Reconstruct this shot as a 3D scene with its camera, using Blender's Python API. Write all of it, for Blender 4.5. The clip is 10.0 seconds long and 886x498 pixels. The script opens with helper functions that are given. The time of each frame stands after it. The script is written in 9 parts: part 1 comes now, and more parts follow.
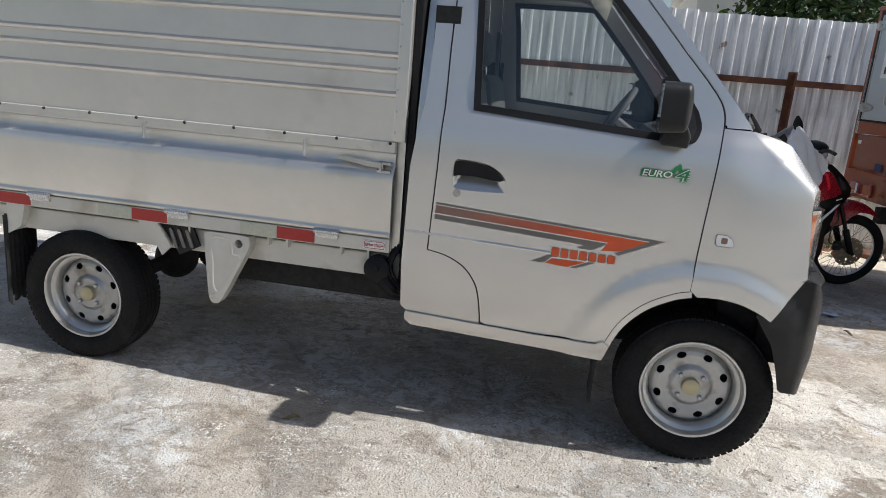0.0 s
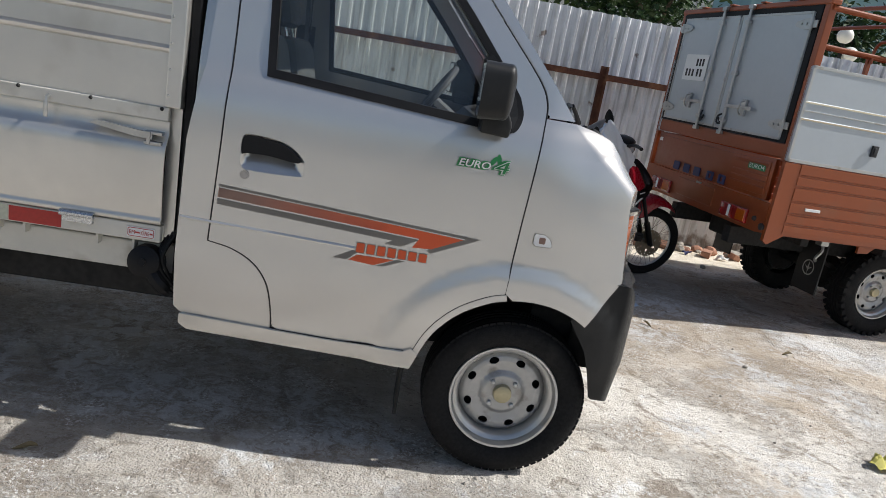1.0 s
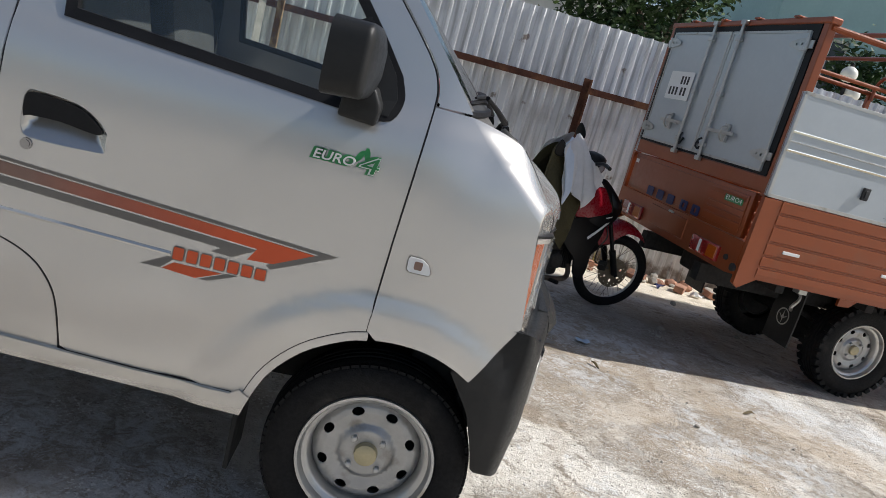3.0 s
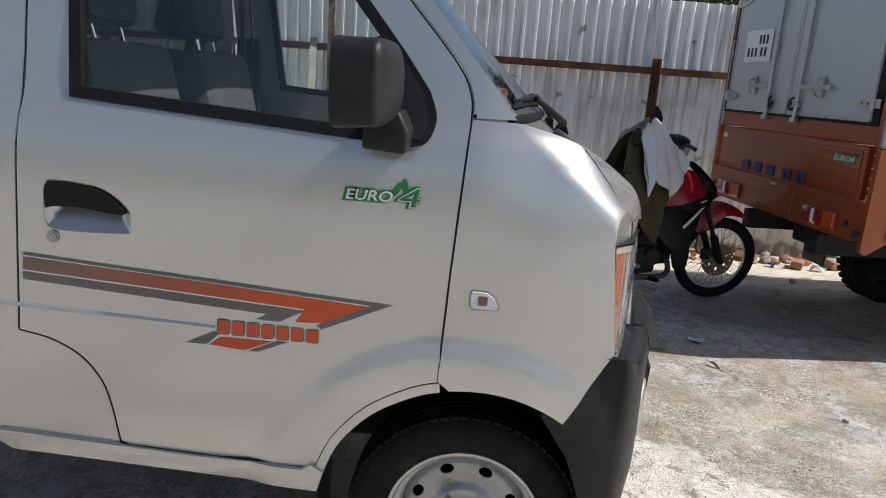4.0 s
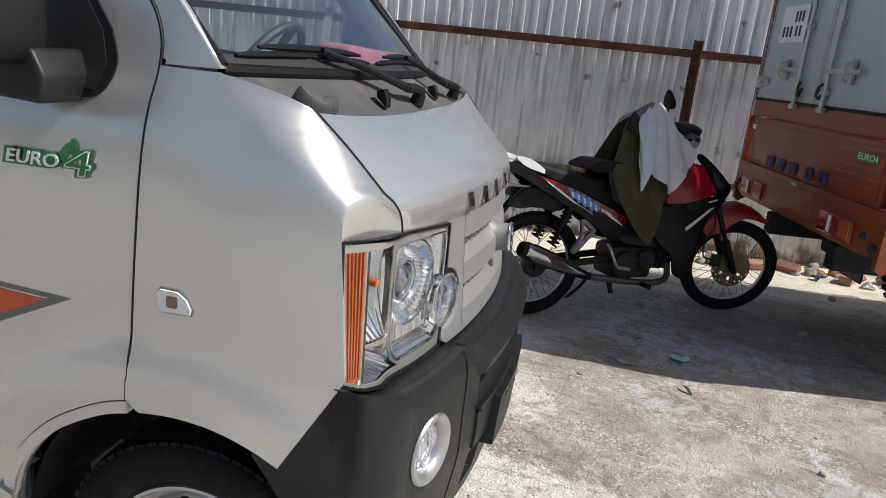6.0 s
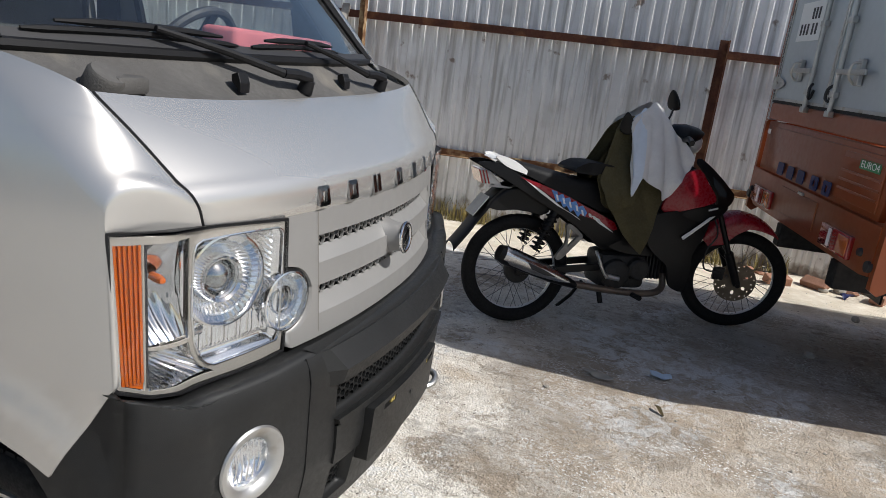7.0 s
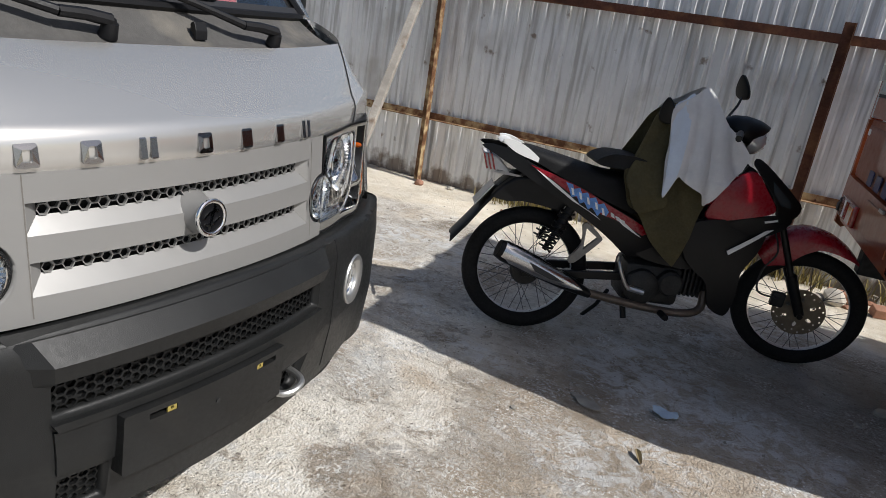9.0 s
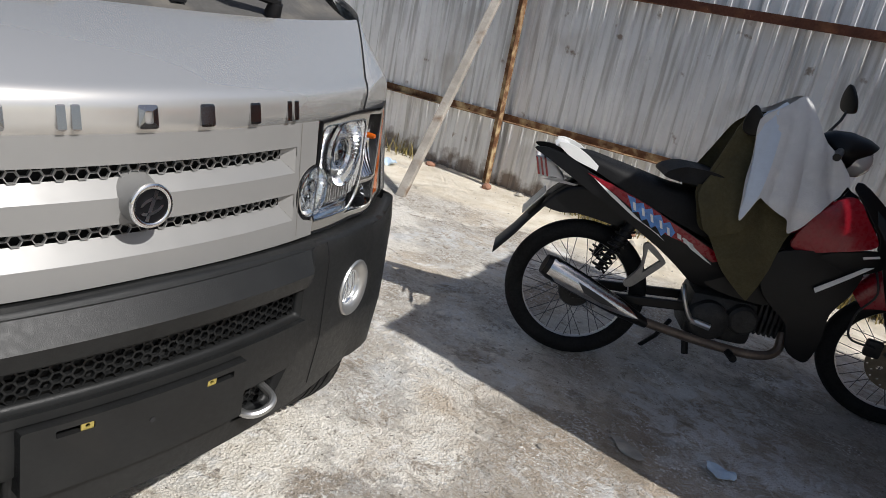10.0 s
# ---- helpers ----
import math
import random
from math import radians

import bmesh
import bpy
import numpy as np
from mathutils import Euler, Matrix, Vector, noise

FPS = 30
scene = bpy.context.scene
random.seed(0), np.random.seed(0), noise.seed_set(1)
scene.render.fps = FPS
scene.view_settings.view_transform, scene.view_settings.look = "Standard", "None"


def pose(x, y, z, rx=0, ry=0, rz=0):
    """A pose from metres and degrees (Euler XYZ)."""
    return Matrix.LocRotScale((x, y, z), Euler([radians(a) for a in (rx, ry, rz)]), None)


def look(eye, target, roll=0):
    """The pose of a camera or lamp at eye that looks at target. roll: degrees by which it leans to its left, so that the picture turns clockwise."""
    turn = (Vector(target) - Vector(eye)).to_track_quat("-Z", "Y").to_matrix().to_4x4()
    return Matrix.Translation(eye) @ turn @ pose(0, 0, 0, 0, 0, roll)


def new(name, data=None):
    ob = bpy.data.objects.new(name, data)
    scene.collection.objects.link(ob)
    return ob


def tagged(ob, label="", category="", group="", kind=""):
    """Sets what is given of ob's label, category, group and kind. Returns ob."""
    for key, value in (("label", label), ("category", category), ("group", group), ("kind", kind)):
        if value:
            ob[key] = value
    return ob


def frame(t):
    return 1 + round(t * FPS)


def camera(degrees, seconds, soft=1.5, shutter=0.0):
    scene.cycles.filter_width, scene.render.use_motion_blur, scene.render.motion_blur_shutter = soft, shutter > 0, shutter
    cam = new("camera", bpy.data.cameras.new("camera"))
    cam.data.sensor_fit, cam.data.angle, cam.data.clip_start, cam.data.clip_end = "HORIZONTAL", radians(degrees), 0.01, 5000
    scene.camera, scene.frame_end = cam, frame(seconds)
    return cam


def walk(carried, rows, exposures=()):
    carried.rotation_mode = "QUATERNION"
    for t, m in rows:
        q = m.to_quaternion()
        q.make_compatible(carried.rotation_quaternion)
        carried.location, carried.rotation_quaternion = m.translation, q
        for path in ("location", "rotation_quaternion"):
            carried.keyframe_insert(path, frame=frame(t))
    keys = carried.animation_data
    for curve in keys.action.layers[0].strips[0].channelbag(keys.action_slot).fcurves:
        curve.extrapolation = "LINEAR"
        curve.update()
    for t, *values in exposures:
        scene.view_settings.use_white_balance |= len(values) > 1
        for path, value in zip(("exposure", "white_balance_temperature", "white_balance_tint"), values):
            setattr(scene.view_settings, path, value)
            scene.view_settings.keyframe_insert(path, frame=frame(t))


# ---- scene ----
cam = camera(64.8, 10.0, 0.6)
PATH = [
    (0, (-0.502, -2.469, 1.321), (-0.853, -0.561, 0.834), 4.8),
    (0.5, (-0.479, -2.351, 1.31), (-0.594, -0.421, 0.8), 7.5),
    (1, (-0.464, -2.128, 1.311), (-0.307, -0.196, 0.818), 10.0),
    (1.5, (-0.423, -1.975, 1.302), (-0.207, -0.07, 0.732), 11.6),
    (2, (-0.229, -1.886, 1.304), (0.02, 0.047, 0.858), 10.4),
    (2.2, (-0.137, -1.839, 1.299), (0.244, 0.074, 0.856), 10.0),
    (3.3, (-0.084, -1.556, 1.293), (0.042, 0.379, 0.806), 16.4),
    (3.5, (-0.072, -1.5, 1.293), (0.089, 0.415, 0.739), 15.1),
    (4, (-0.014, -1.435, 1.292), (-0.118, 0.506, 0.823), 4.2),
    (4.5, (0.168, -1.387, 1.3), (-0.217, 0.525, 0.858), 2.6),
    (5, (0.341, -1.354, 1.303), (0.123, 0.572, 0.812), 3.2),
    (5.5, (0.453, -1.198, 1.26), (0.402, 0.736, 0.752), 6.5),
    (5.7, (0.512, -1.111, 1.266), (0.356, 0.812, 0.738), 6.2),
    (6.8, (0.874, -0.835, 1.285), (0.354, 1.031, 0.786), 7.3),
    (7, (0.961, -0.79, 1.284), (0.461, 1.069, 0.743), 6.9),
    (7.5, (1.073, -0.614, 1.247), (0.637, 1.241, 0.64), 8.7),
    (8, (1.105, -0.461, 1.284), (0.438, 1.327, 0.686), 11.0),
    (8.2, (1.146, -0.437, 1.288), (0.363, 1.3, 0.68), 9.9),
    (8.5, (1.228, -0.377, 1.282), (0.26, 1.272, 0.697), 8.2),
    (9, (1.457, -0.223, 1.301), (0.593, 1.464, 0.662), 8.9),
    (9.5, (1.51, -0.072, 1.263), (0.694, 1.629, 0.599), 9.3),
    (10, (1.475, 0.103, 1.261), (0.407, 1.657, 0.593), 10.9),
]
walk(cam, [(t, look(eye, target, roll)) for t, eye, target, roll in PATH],
     [(0.0, 0.22), (1.0, 0.15), (4.0, 0.10), (5.0, 0.13), (7.0, 0.04), (7.5, 0.06), (8.0, -0.03), (8.5, -0.20), (9.0, -0.05), (9.5, 0.10), (10.0, -0.04)])

# ---------------- world and sun ----------------
SUN_EL, SUN_AZ = radians(47), radians(-1.5)      # azimuth from +x towards +y
world = bpy.data.worlds.new("sky")
scene.world = world
world.use_nodes = True
wn = world.node_tree.nodes
sky = wn.new("ShaderNodeTexSky")
sky.sky_type = 'NISHITA'
sky.sun_disc = False
sky.sun_elevation = SUN_EL
sky.sun_rotation = radians(90) - SUN_AZ
sky.dust_density = 2.0
wn["Background"].inputs["Strength"].default_value = 0.088
world.node_tree.links.new(sky.outputs[0], wn["Background"].inputs["Color"])
sun_dir = Vector((math.cos(SUN_EL) * math.cos(SUN_AZ), math.cos(SUN_EL) * math.sin(SUN_AZ), math.sin(SUN_EL)))
sun_data = bpy.data.lights.new("sun", 'SUN')
sun_data.energy, sun_data.angle, sun_data.color = 4.7, radians(0.53), (1.0, 0.98, 0.955)
sun = new("sun", sun_data)
sun.matrix_world = look(sun_dir * 60, (0, 0, 0))

# ---------------- materials ----------------


def mat(name, color, rough=0.5, metal=0.0, var=0.0, scale=8.0, bump=0.0, bscale=60.0, stain=None, stain_amt=0.0,
        stain_scale=2.0, coat=0.0, spec=0.5, obj_var=0.0):
    """Principled material with variation at two scales, stains and fine relief, in object space."""
    m = bpy.data.materials.new(name)
    m.use_nodes = True
    nt, n = m.node_tree, m.node_tree.nodes
    p = n["Principled BSDF"]
    p.inputs["Roughness"].default_value = rough
    p.inputs["Metallic"].default_value = metal
    p.inputs["Coat Weight"].default_value = coat
    p.inputs["Coat Roughness"].default_value = 0.06
    p.inputs["Specular IOR Level"].default_value = spec
    tc = n.new("ShaderNodeTexCoord")

    def nz(s, detail=6.0):
        t = n.new("ShaderNodeTexNoise")
        t.inputs["Scale"].default_value = s
        t.inputs["Detail"].default_value = detail
        nt.links.new(tc.outputs["Object"], t.inputs["Vector"])
        return t

    def mixrgb(kind, fac, a, b):
        x = n.new("ShaderNodeMix")
        x.data_type, x.blend_type = 'RGBA', kind
        for sock, v in ((x.inputs[0], fac), (x.inputs[6], a), (x.inputs[7], b)):
            if isinstance(v, bpy.types.NodeSocket):
                nt.links.new(v, sock)
            else:
                sock.default_value = v if isinstance(v, float) else (*v, 1.0)
        return x.outputs[2]

    def ramp(sock, lo, hi, a=0.0, b=1.0):
        r = n.new("ShaderNodeMapRange")
        r.inputs[1].default_value, r.inputs[2].default_value = lo, hi
        r.inputs[3].default_value, r.inputs[4].default_value = a, b
        nt.links.new(sock, r.inputs[0])
        return r.outputs[0]

    col = None
    if var > 0:
        dark = tuple(c * (1 - var) for c in color)
        lite = tuple(min(1.0, c * (1 + var)) for c in color)
        big, small = nz(scale), nz(scale * 7, 3.0)
        c1 = mixrgb('MIX', ramp(big.outputs[0], 0.3, 0.7), dark, lite)
        col = mixrgb('MIX', ramp(small.outputs[0], 0.35, 0.75, 0.0, 0.5), c1, dark)
        rr = ramp(small.outputs[0], 0.3, 0.7, max(0.02, rough * 0.88), min(1.0, rough * 1.12))
        nt.links.new(rr, p.inputs["Roughness"])
    if stain:
        s1 = nz(stain_scale, 8.0)
        col = mixrgb('MIX', ramp(s1.outputs[0], 0.62 - 0.3 * stain_amt, 0.72), col if col else color, stain)
    if obj_var > 0:
        oi = n.new("ShaderNodeObjectInfo")
        v = ramp(oi.outputs["Random"], 0.0, 1.0, 1 - obj_var, 1 + obj_var)
        h = n.new("ShaderNodeHueSaturation")
        nt.links.new(v, h.inputs["Value"])
        if col:
            nt.links.new(col, h.inputs["Color"])
        else:
            h.inputs["Color"].default_value = (*color, 1)
        col = h.outputs[0]
    if col:
        nt.links.new(col, p.inputs["Base Color"])
    else:
        p.inputs["Base Color"].default_value = (*color, 1)
    if bump > 0:
        bn = nz(bscale, 4.0)
        b = n.new("ShaderNodeBump")
        b.inputs["Strength"].default_value = bump
        b.inputs["Distance"].default_value = 0.004
        nt.links.new(bn.outputs[0], b.inputs["Height"])
        nt.links.new(b.outputs[0], p.inputs["Normal"])
    return m


def glass_mat(name, tint, rough=0.0, gloss=0.07, edge=0.95):
    """Clear pane: what passes through is tinted, Fresnel gloss on top."""
    m = bpy.data.materials.new(name)
    m.use_nodes = True
    nt, n = m.node_tree, m.node_tree.nodes
    out = n["Material Output"]
    n.remove(n["Principled BSDF"])
    tr, gl, lw, mx = (n.new(k) for k in ("ShaderNodeBsdfTransparent", "ShaderNodeBsdfGlossy", "ShaderNodeLayerWeight", "ShaderNodeMixShader"))
    tr.inputs[0].default_value = (*tint, 1)
    gl.inputs["Roughness"].default_value = rough
    lw.inputs[0].default_value = 0.5
    pw, ml = n.new("ShaderNodeMath"), n.new("ShaderNodeMath")
    pw.operation, ml.operation = 'POWER', 'MULTIPLY_ADD'
    pw.inputs[1].default_value = 3.5
    ml.inputs[1].default_value, ml.inputs[2].default_value = edge, gloss
    nt.links.new(lw.outputs["Facing"], pw.inputs[0])
    nt.links.new(pw.outputs[0], ml.inputs[0])
    nt.links.new(ml.outputs[0], mx.inputs[0])
    nt.links.new(tr.outputs[0], mx.inputs[1])
    nt.links.new(gl.outputs[0], mx.inputs[2])
    nt.links.new(mx.outputs[0], out.inputs[0])
    return m


def ground_mat():
    m = bpy.data.materials.new("worn_concrete_yard")
    m.use_nodes = True
    nt, n = m.node_tree, m.node_tree.nodes
    p = n["Principled BSDF"]
    tc = n.new("ShaderNodeTexCoord")

    def nz(s, detail=8.0, rough=0.6, dist=0.0):
        t = n.new("ShaderNodeTexNoise")
        t.inputs["Scale"].default_value, t.inputs["Detail"].default_value = s, detail
        t.inputs["Roughness"].default_value, t.inputs["Distortion"].default_value = rough, dist
        nt.links.new(tc.outputs["Object"], t.inputs["Vector"])
        return t.outputs[0]

    def ramp(sock, lo, hi, a=0.0, b=1.0):
        r = n.new("ShaderNodeMapRange")
        r.inputs[1].default_value, r.inputs[2].default_value = lo, hi
        r.inputs[3].default_value, r.inputs[4].default_value = a, b
        nt.links.new(sock, r.inputs[0])
        return r.outputs[0]

    def mix(fac, a, b, kind='MIX'):
        x = n.new("ShaderNodeMix")
        x.data_type, x.blend_type = 'RGBA', kind
        for sock, v in ((x.inputs[0], fac), (x.inputs[6], a), (x.inputs[7], b)):
            if isinstance(v, bpy.types.NodeSocket):
                nt.links.new(v, sock)
            else:
                sock.default_value = v if isinstance(v, float) else (*v, 1.0)
        return x.outputs[2]

    def math_(op, a, b):
        x = n.new("ShaderNodeMath")
        x.operation = op
        for sock, v in ((x.inputs[0], a), (x.inputs[1], b)):
            if isinstance(v, bpy.types.NodeSocket):
                nt.links.new(v, sock)
            else:
                sock.default_value = v
        return x.outputs[0]

    base = mix(ramp(nz(1.1), 0.35, 0.65), (0.61, 0.565, 0.49), (0.79, 0.755, 0.69))
    fine = mix(ramp(nz(34, 5, 0.7), 0.36, 0.66), (0.54, 0.50, 0.43), (0.83, 0.795, 0.73))
    c = mix(0.55, base, fine)
    rag = math_('MULTIPLY', math_('SUBTRACT', nz(24, 8, 0.82), 0.5), 0.46)                  # ragged edges of the stains
    c = mix(ramp(math_('ADD', nz(1.5, 5, 0.6, 0.6), rag), 0.48, 0.60, 0.0, 0.66), c, (0.44, 0.35, 0.25))       # brown earth
    c = mix(ramp(math_('ADD', nz(2.6, 4, 0.6, 0.8), rag), 0.55, 0.63, 0.0, 0.82), c, (0.23, 0.185, 0.14))        # dark stains
    c = mix(ramp(math_('ADD', nz(6.5, 5, 0.65, 1.2), rag), 0.57, 0.64, 0.0, 0.75), c, (0.26, 0.22, 0.17))        # small blotches
    c = mix(ramp(math_('ADD', nz(0.8, 3, 0.5), rag), 0.56, 0.64, 0.0, 0.6), c, (0.72, 0.735, 0.73))              # whitish cement wash
    c = mix(ramp(math_('ADD', nz(3.3, 6, 0.7, 1.4), rag), 0.59, 0.66, 0.0, 0.8), c, (0.77, 0.77, 0.755))         # smears of lime
    # scaly crust: pale flakes of cement left on trodden earth, in broad patches
    crust = ramp(math_('ADD', nz(1.7, 5, 0.6, 0.4), math_('MULTIPLY', rag, 0.6)), 0.49, 0.58)
    flake = nz(30, 7, 0.72, 1.6)
    c = mix(math_('MULTIPLY', crust, 0.62), c, (0.37, 0.305, 0.235))
    c = mix(math_('MULTIPLY', ramp(flake, 0.50, 0.57, 0.0, 0.9), crust), c, (0.73, 0.71, 0.665))
    c = mix(math_('MULTIPLY', ramp(flake, 0.42, 0.36, 0.0, 0.8), crust), c, (0.20, 0.165, 0.13))
    c = mix(ramp(nz(105, 3, 0.7), 0.58, 0.70, 0.0, 0.8), c, (0.80, 0.79, 0.75))                                 # pale grit
    c = mix(ramp(nz(150, 3, 0.7), 0.60, 0.70, 0.0, 0.85), c, (0.13, 0.115, 0.10))                               # dark specks
    c = mix(ramp(nz(46, 3, 0.6), 0.645, 0.69, 0.0, 0.85), c, (0.12, 0.10, 0.085))                               # scattered dark pits
    sep = n.new("ShaderNodeSeparateXYZ")
    nt.links.new(tc.outputs["Object"], sep.inputs[0])
    # mottled dirt round the bike, darkened further to paint in the shade there
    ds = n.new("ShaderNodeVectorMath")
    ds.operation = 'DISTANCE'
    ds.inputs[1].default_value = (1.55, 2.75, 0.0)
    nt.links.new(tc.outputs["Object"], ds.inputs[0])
    dirt_shade = math_('ADD', ds.outputs["Value"], math_('MULTIPLY', math_('SUBTRACT', nz(2.3, 6, 0.65, 0.6), 0.5), 2.6))
    c = mix(ramp(dirt_shade, 0.75, 1.35, 0.42, 0.0), c, (0.27, 0.245, 0.215))
    # brown soiling by the silver truck, also deepening its ground shadow in colour
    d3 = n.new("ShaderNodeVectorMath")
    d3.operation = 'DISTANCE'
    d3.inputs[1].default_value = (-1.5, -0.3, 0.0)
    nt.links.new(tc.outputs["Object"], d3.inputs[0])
    soil_shade = math_('ADD', d3.outputs["Value"], math_('MULTIPLY', math_('SUBTRACT', nz(2.7, 7, 0.7, 1.0), 0.5), 3.4))
    c = mix(ramp(soil_shade, 1.1, 2.0, 0.55, 0.0), c, (0.29, 0.26, 0.225))
    # trodden brown earth before it, with scraped streaks of old cement
    d2 = n.new("ShaderNodeVectorMath")
    d2.operation = 'DISTANCE'
    d2.inputs[1].default_value = (1.45, 1.75, 0.0)
    nt.links.new(tc.outputs["Object"], d2.inputs[0])
    earth = math_('ADD', d2.outputs["Value"], math_('MULTIPLY', math_('SUBTRACT', nz(3.1, 7, 0.7, 0.9), 0.5), 2.8))
    c = mix(ramp(earth, 0.45, 1.15, 0.55, 0.0), c, (0.36, 0.285, 0.205))
    mp = n.new("ShaderNodeMapping")
    mp.inputs["Rotation"].default_value = (0, 0, radians(28))
    mp.inputs["Scale"].default_value = (5.0, 17.0, 1.0)
    nt.links.new(tc.outputs["Object"], mp.inputs["Vector"])
    st = n.new("ShaderNodeTexNoise")
    st.inputs["Scale"].default_value, st.inputs["Detail"].default_value, st.inputs["Roughness"].default_value = 1.0, 9.0, 0.72
    nt.links.new(mp.outputs[0], st.inputs["Vector"])
    c = mix(math_('MULTIPLY', ramp(st.outputs[0], 0.56, 0.66, 0.0, 0.75), ramp(nz(1.7, 4), 0.45, 0.58)), c, (0.70, 0.69, 0.655))
    c = mix(math_('MULTIPLY', ramp(st.outputs[0], 0.46, 0.36, 0.0, 0.75), ramp(nz(2.2, 4), 0.45, 0.55)), c, (0.22, 0.19, 0.15))
    # thin bluish wash of cement slurry, broken into scraps
    wash = math_('MULTIPLY', ramp(math_('ADD', nz(1.25, 4, 0.55, 0.7), rag), 0.50, 0.60), ramp(nz(13, 6, 0.7, 1.0), 0.44, 0.56))
    c = mix(math_('MULTIPLY', wash, 0.7), c, (0.69, 0.70, 0.70))
    # chips of pale mortar in clusters
    c = mix(math_('MULTIPLY', ramp(nz(75, 2, 0.6), 0.57, 0.61, 0.0, 0.85), ramp(nz(3.4, 5), 0.50, 0.60)), c, (0.76, 0.75, 0.72))
    # pale dry sand along the fence
    edge = math_('ADD', sep.outputs[1], math_('MULTIPLY', nz(1.6, 6), 1.1))
    sand = mix(ramp(nz(9, 8), 0.35, 0.7), (0.68, 0.60, 0.47), (0.84, 0.78, 0.67))
    c = mix(ramp(edge, 4.35, 4.62), c, sand)
    # unseen ground behind the camera, toned to set the reflection in the door
    unseen_side = math_('ADD', sep.outputs[1], math_('MULTIPLY', nz(1.3, 5), 0.4))
    mirror_tone = mix(ramp(nz(60, 6), 0.35, 0.7), (0.37, 0.35, 0.315), (0.49, 0.465, 0.42))
    c = mix(ramp(unseen_side, -1.66, -1.54, 1.0, 0.0), c, mirror_tone)
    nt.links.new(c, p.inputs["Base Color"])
    p.inputs["Roughness"].default_value = 0.93
    p.inputs["Specular IOR Level"].default_value = 0.2
    vo = n.new("ShaderNodeTexVoronoi")
    vo.inputs["Scale"].default_value = 120
    nt.links.new(tc.outputs["Object"], vo.inputs["Vector"])
    h = math_('ADD', math_('MULTIPLY', nz(60, 8, 0.75), 0.9), math_('MULTIPLY', vo.outputs[0], 0.5))
    h = math_('ADD', h, math_('MULTIPLY', nz(7, 6), 1.2))
    h = math_('ADD', h, math_('MULTIPLY', nz(21, 4, 0.6, 0.8), 1.3))
    h = math_('ADD', h, math_('MULTIPLY', math_('MULTIPLY', flake, crust), 1.6))
    b = n.new("ShaderNodeBump")
    b.inputs["Strength"].default_value, b.inputs["Distance"].default_value = 0.85, 0.010
    nt.links.new(h, b.inputs["Height"])
    nt.links.new(b.outputs[0], p.inputs["Normal"])
    return m


M_SILVER = mat("silver_metallic_paint", (0.62, 0.611, 0.588), 0.25, 0.72, coat=0.3)
M_GRILLE = mat("silver_painted_plastic", (0.272, 0.268, 0.260), 0.44, 0.35, 0.02, 4.0)
M_BLACKP = mat("black_textured_plastic", (0.0125, 0.013, 0.0132), 0.44, 0, 0.2, 12, 0.14, 700, stain=(0.018, 0.017, 0.016), stain_amt=0.1, stain_scale=4, spec=0.33)
M_DARK = mat("dark_underbody", (0.012, 0.012, 0.012), 0.8, 0, 0.3, 6)
M_RUBBER = mat("tyre_rubber", (0.008, 0.008, 0.0085), 0.75, 0, 0.3, 14, 0.3, 200, stain=(0.03, 0.028, 0.025), stain_amt=0.1, stain_scale=5, spec=0.25)
M_SEAL = mat("window_rubber", (0.008, 0.008, 0.009), 0.5, 0, 0.2, 20, spec=0.25)
M_RIM = mat("silver_wheel_paint", (0.52, 0.52, 0.51), 0.34, 0.85, 0.06, 10, 0.1, 200, stain=(0.35, 0.31, 0.26), stain_amt=0.15, stain_scale=12)
M_HINGE = mat("zinc_hinge", (0.62, 0.63, 0.64), 0.28, 0.9, 0.1, 30)
M_RIMD = mat("dull_wheel_paint", (0.42, 0.42, 0.415), 0.4, 0.75, 0.08, 10, 0.1, 200, stain=(0.22, 0.20, 0.17), stain_amt=0.2, stain_scale=12)
M_BIKERIM = mat("pale_alloy_rim", (0.62, 0.62, 0.61), 0.3, 0.45, 0.05, 12)
M_BRASSY = mat("yellowed_hub_cap", (0.50, 0.44, 0.28), 0.45, 0.5, 0.12, 20)
M_REFL = mat("bright_reflector", (0.92, 0.93, 0.94), 0.14, 1.0)
M_CELL = mat("dark_mirror_cell", (0.62, 0.635, 0.66), 0.07, 1.0)
M_MASK = mat("champagne_lamp_mask", (0.47, 0.44, 0.395), 0.26, 0.55)
M_PIPE = mat("heat_browned_pipe", (0.15, 0.115, 0.09), 0.5, 0.6, 0.3, 14, 0.2, 150)
M_PROJ = mat("projector_glass", (0.46, 0.48, 0.50), 0.04, 1.0)
M_DKCHROME = mat("darkened_chrome", (0.34, 0.34, 0.35), 0.14, 1.0)
M_SHIELD = mat("dulled_chrome_shield", (0.50, 0.51, 0.53), 0.20, 1.0, 0.15, 20)
M_CHROME = mat("chrome", (0.82, 0.83, 0.84), 0.06, 1.0)
M_DISC = mat("browned_brake_disc", (0.20, 0.165, 0.12), 0.45, 0.6, 0.2, 30)
M_STEEL = mat("dull_steel", (0.50, 0.50, 0.49), 0.35, 0.9, 0.12, 18)
M_BEDPAINT = mat("galvanised_bed_panel", (0.68, 0.665, 0.63), 0.33, 0.8, 0.05, 3.5, 0.05, 90, stain=(0.56, 0.54, 0.50), stain_amt=0.08, stain_scale=2.5)
M_CREAM = mat("cream_white_steel", (0.62, 0.60, 0.54), 0.42, 0.1, 0.06, 6, stain=(0.40, 0.36, 0.29), stain_amt=0.18, stain_scale=5)
M_TAPE_R = mat("red_reflective_tape", (0.42, 0.03, 0.022), 0.4, 0, 0.12, 90)
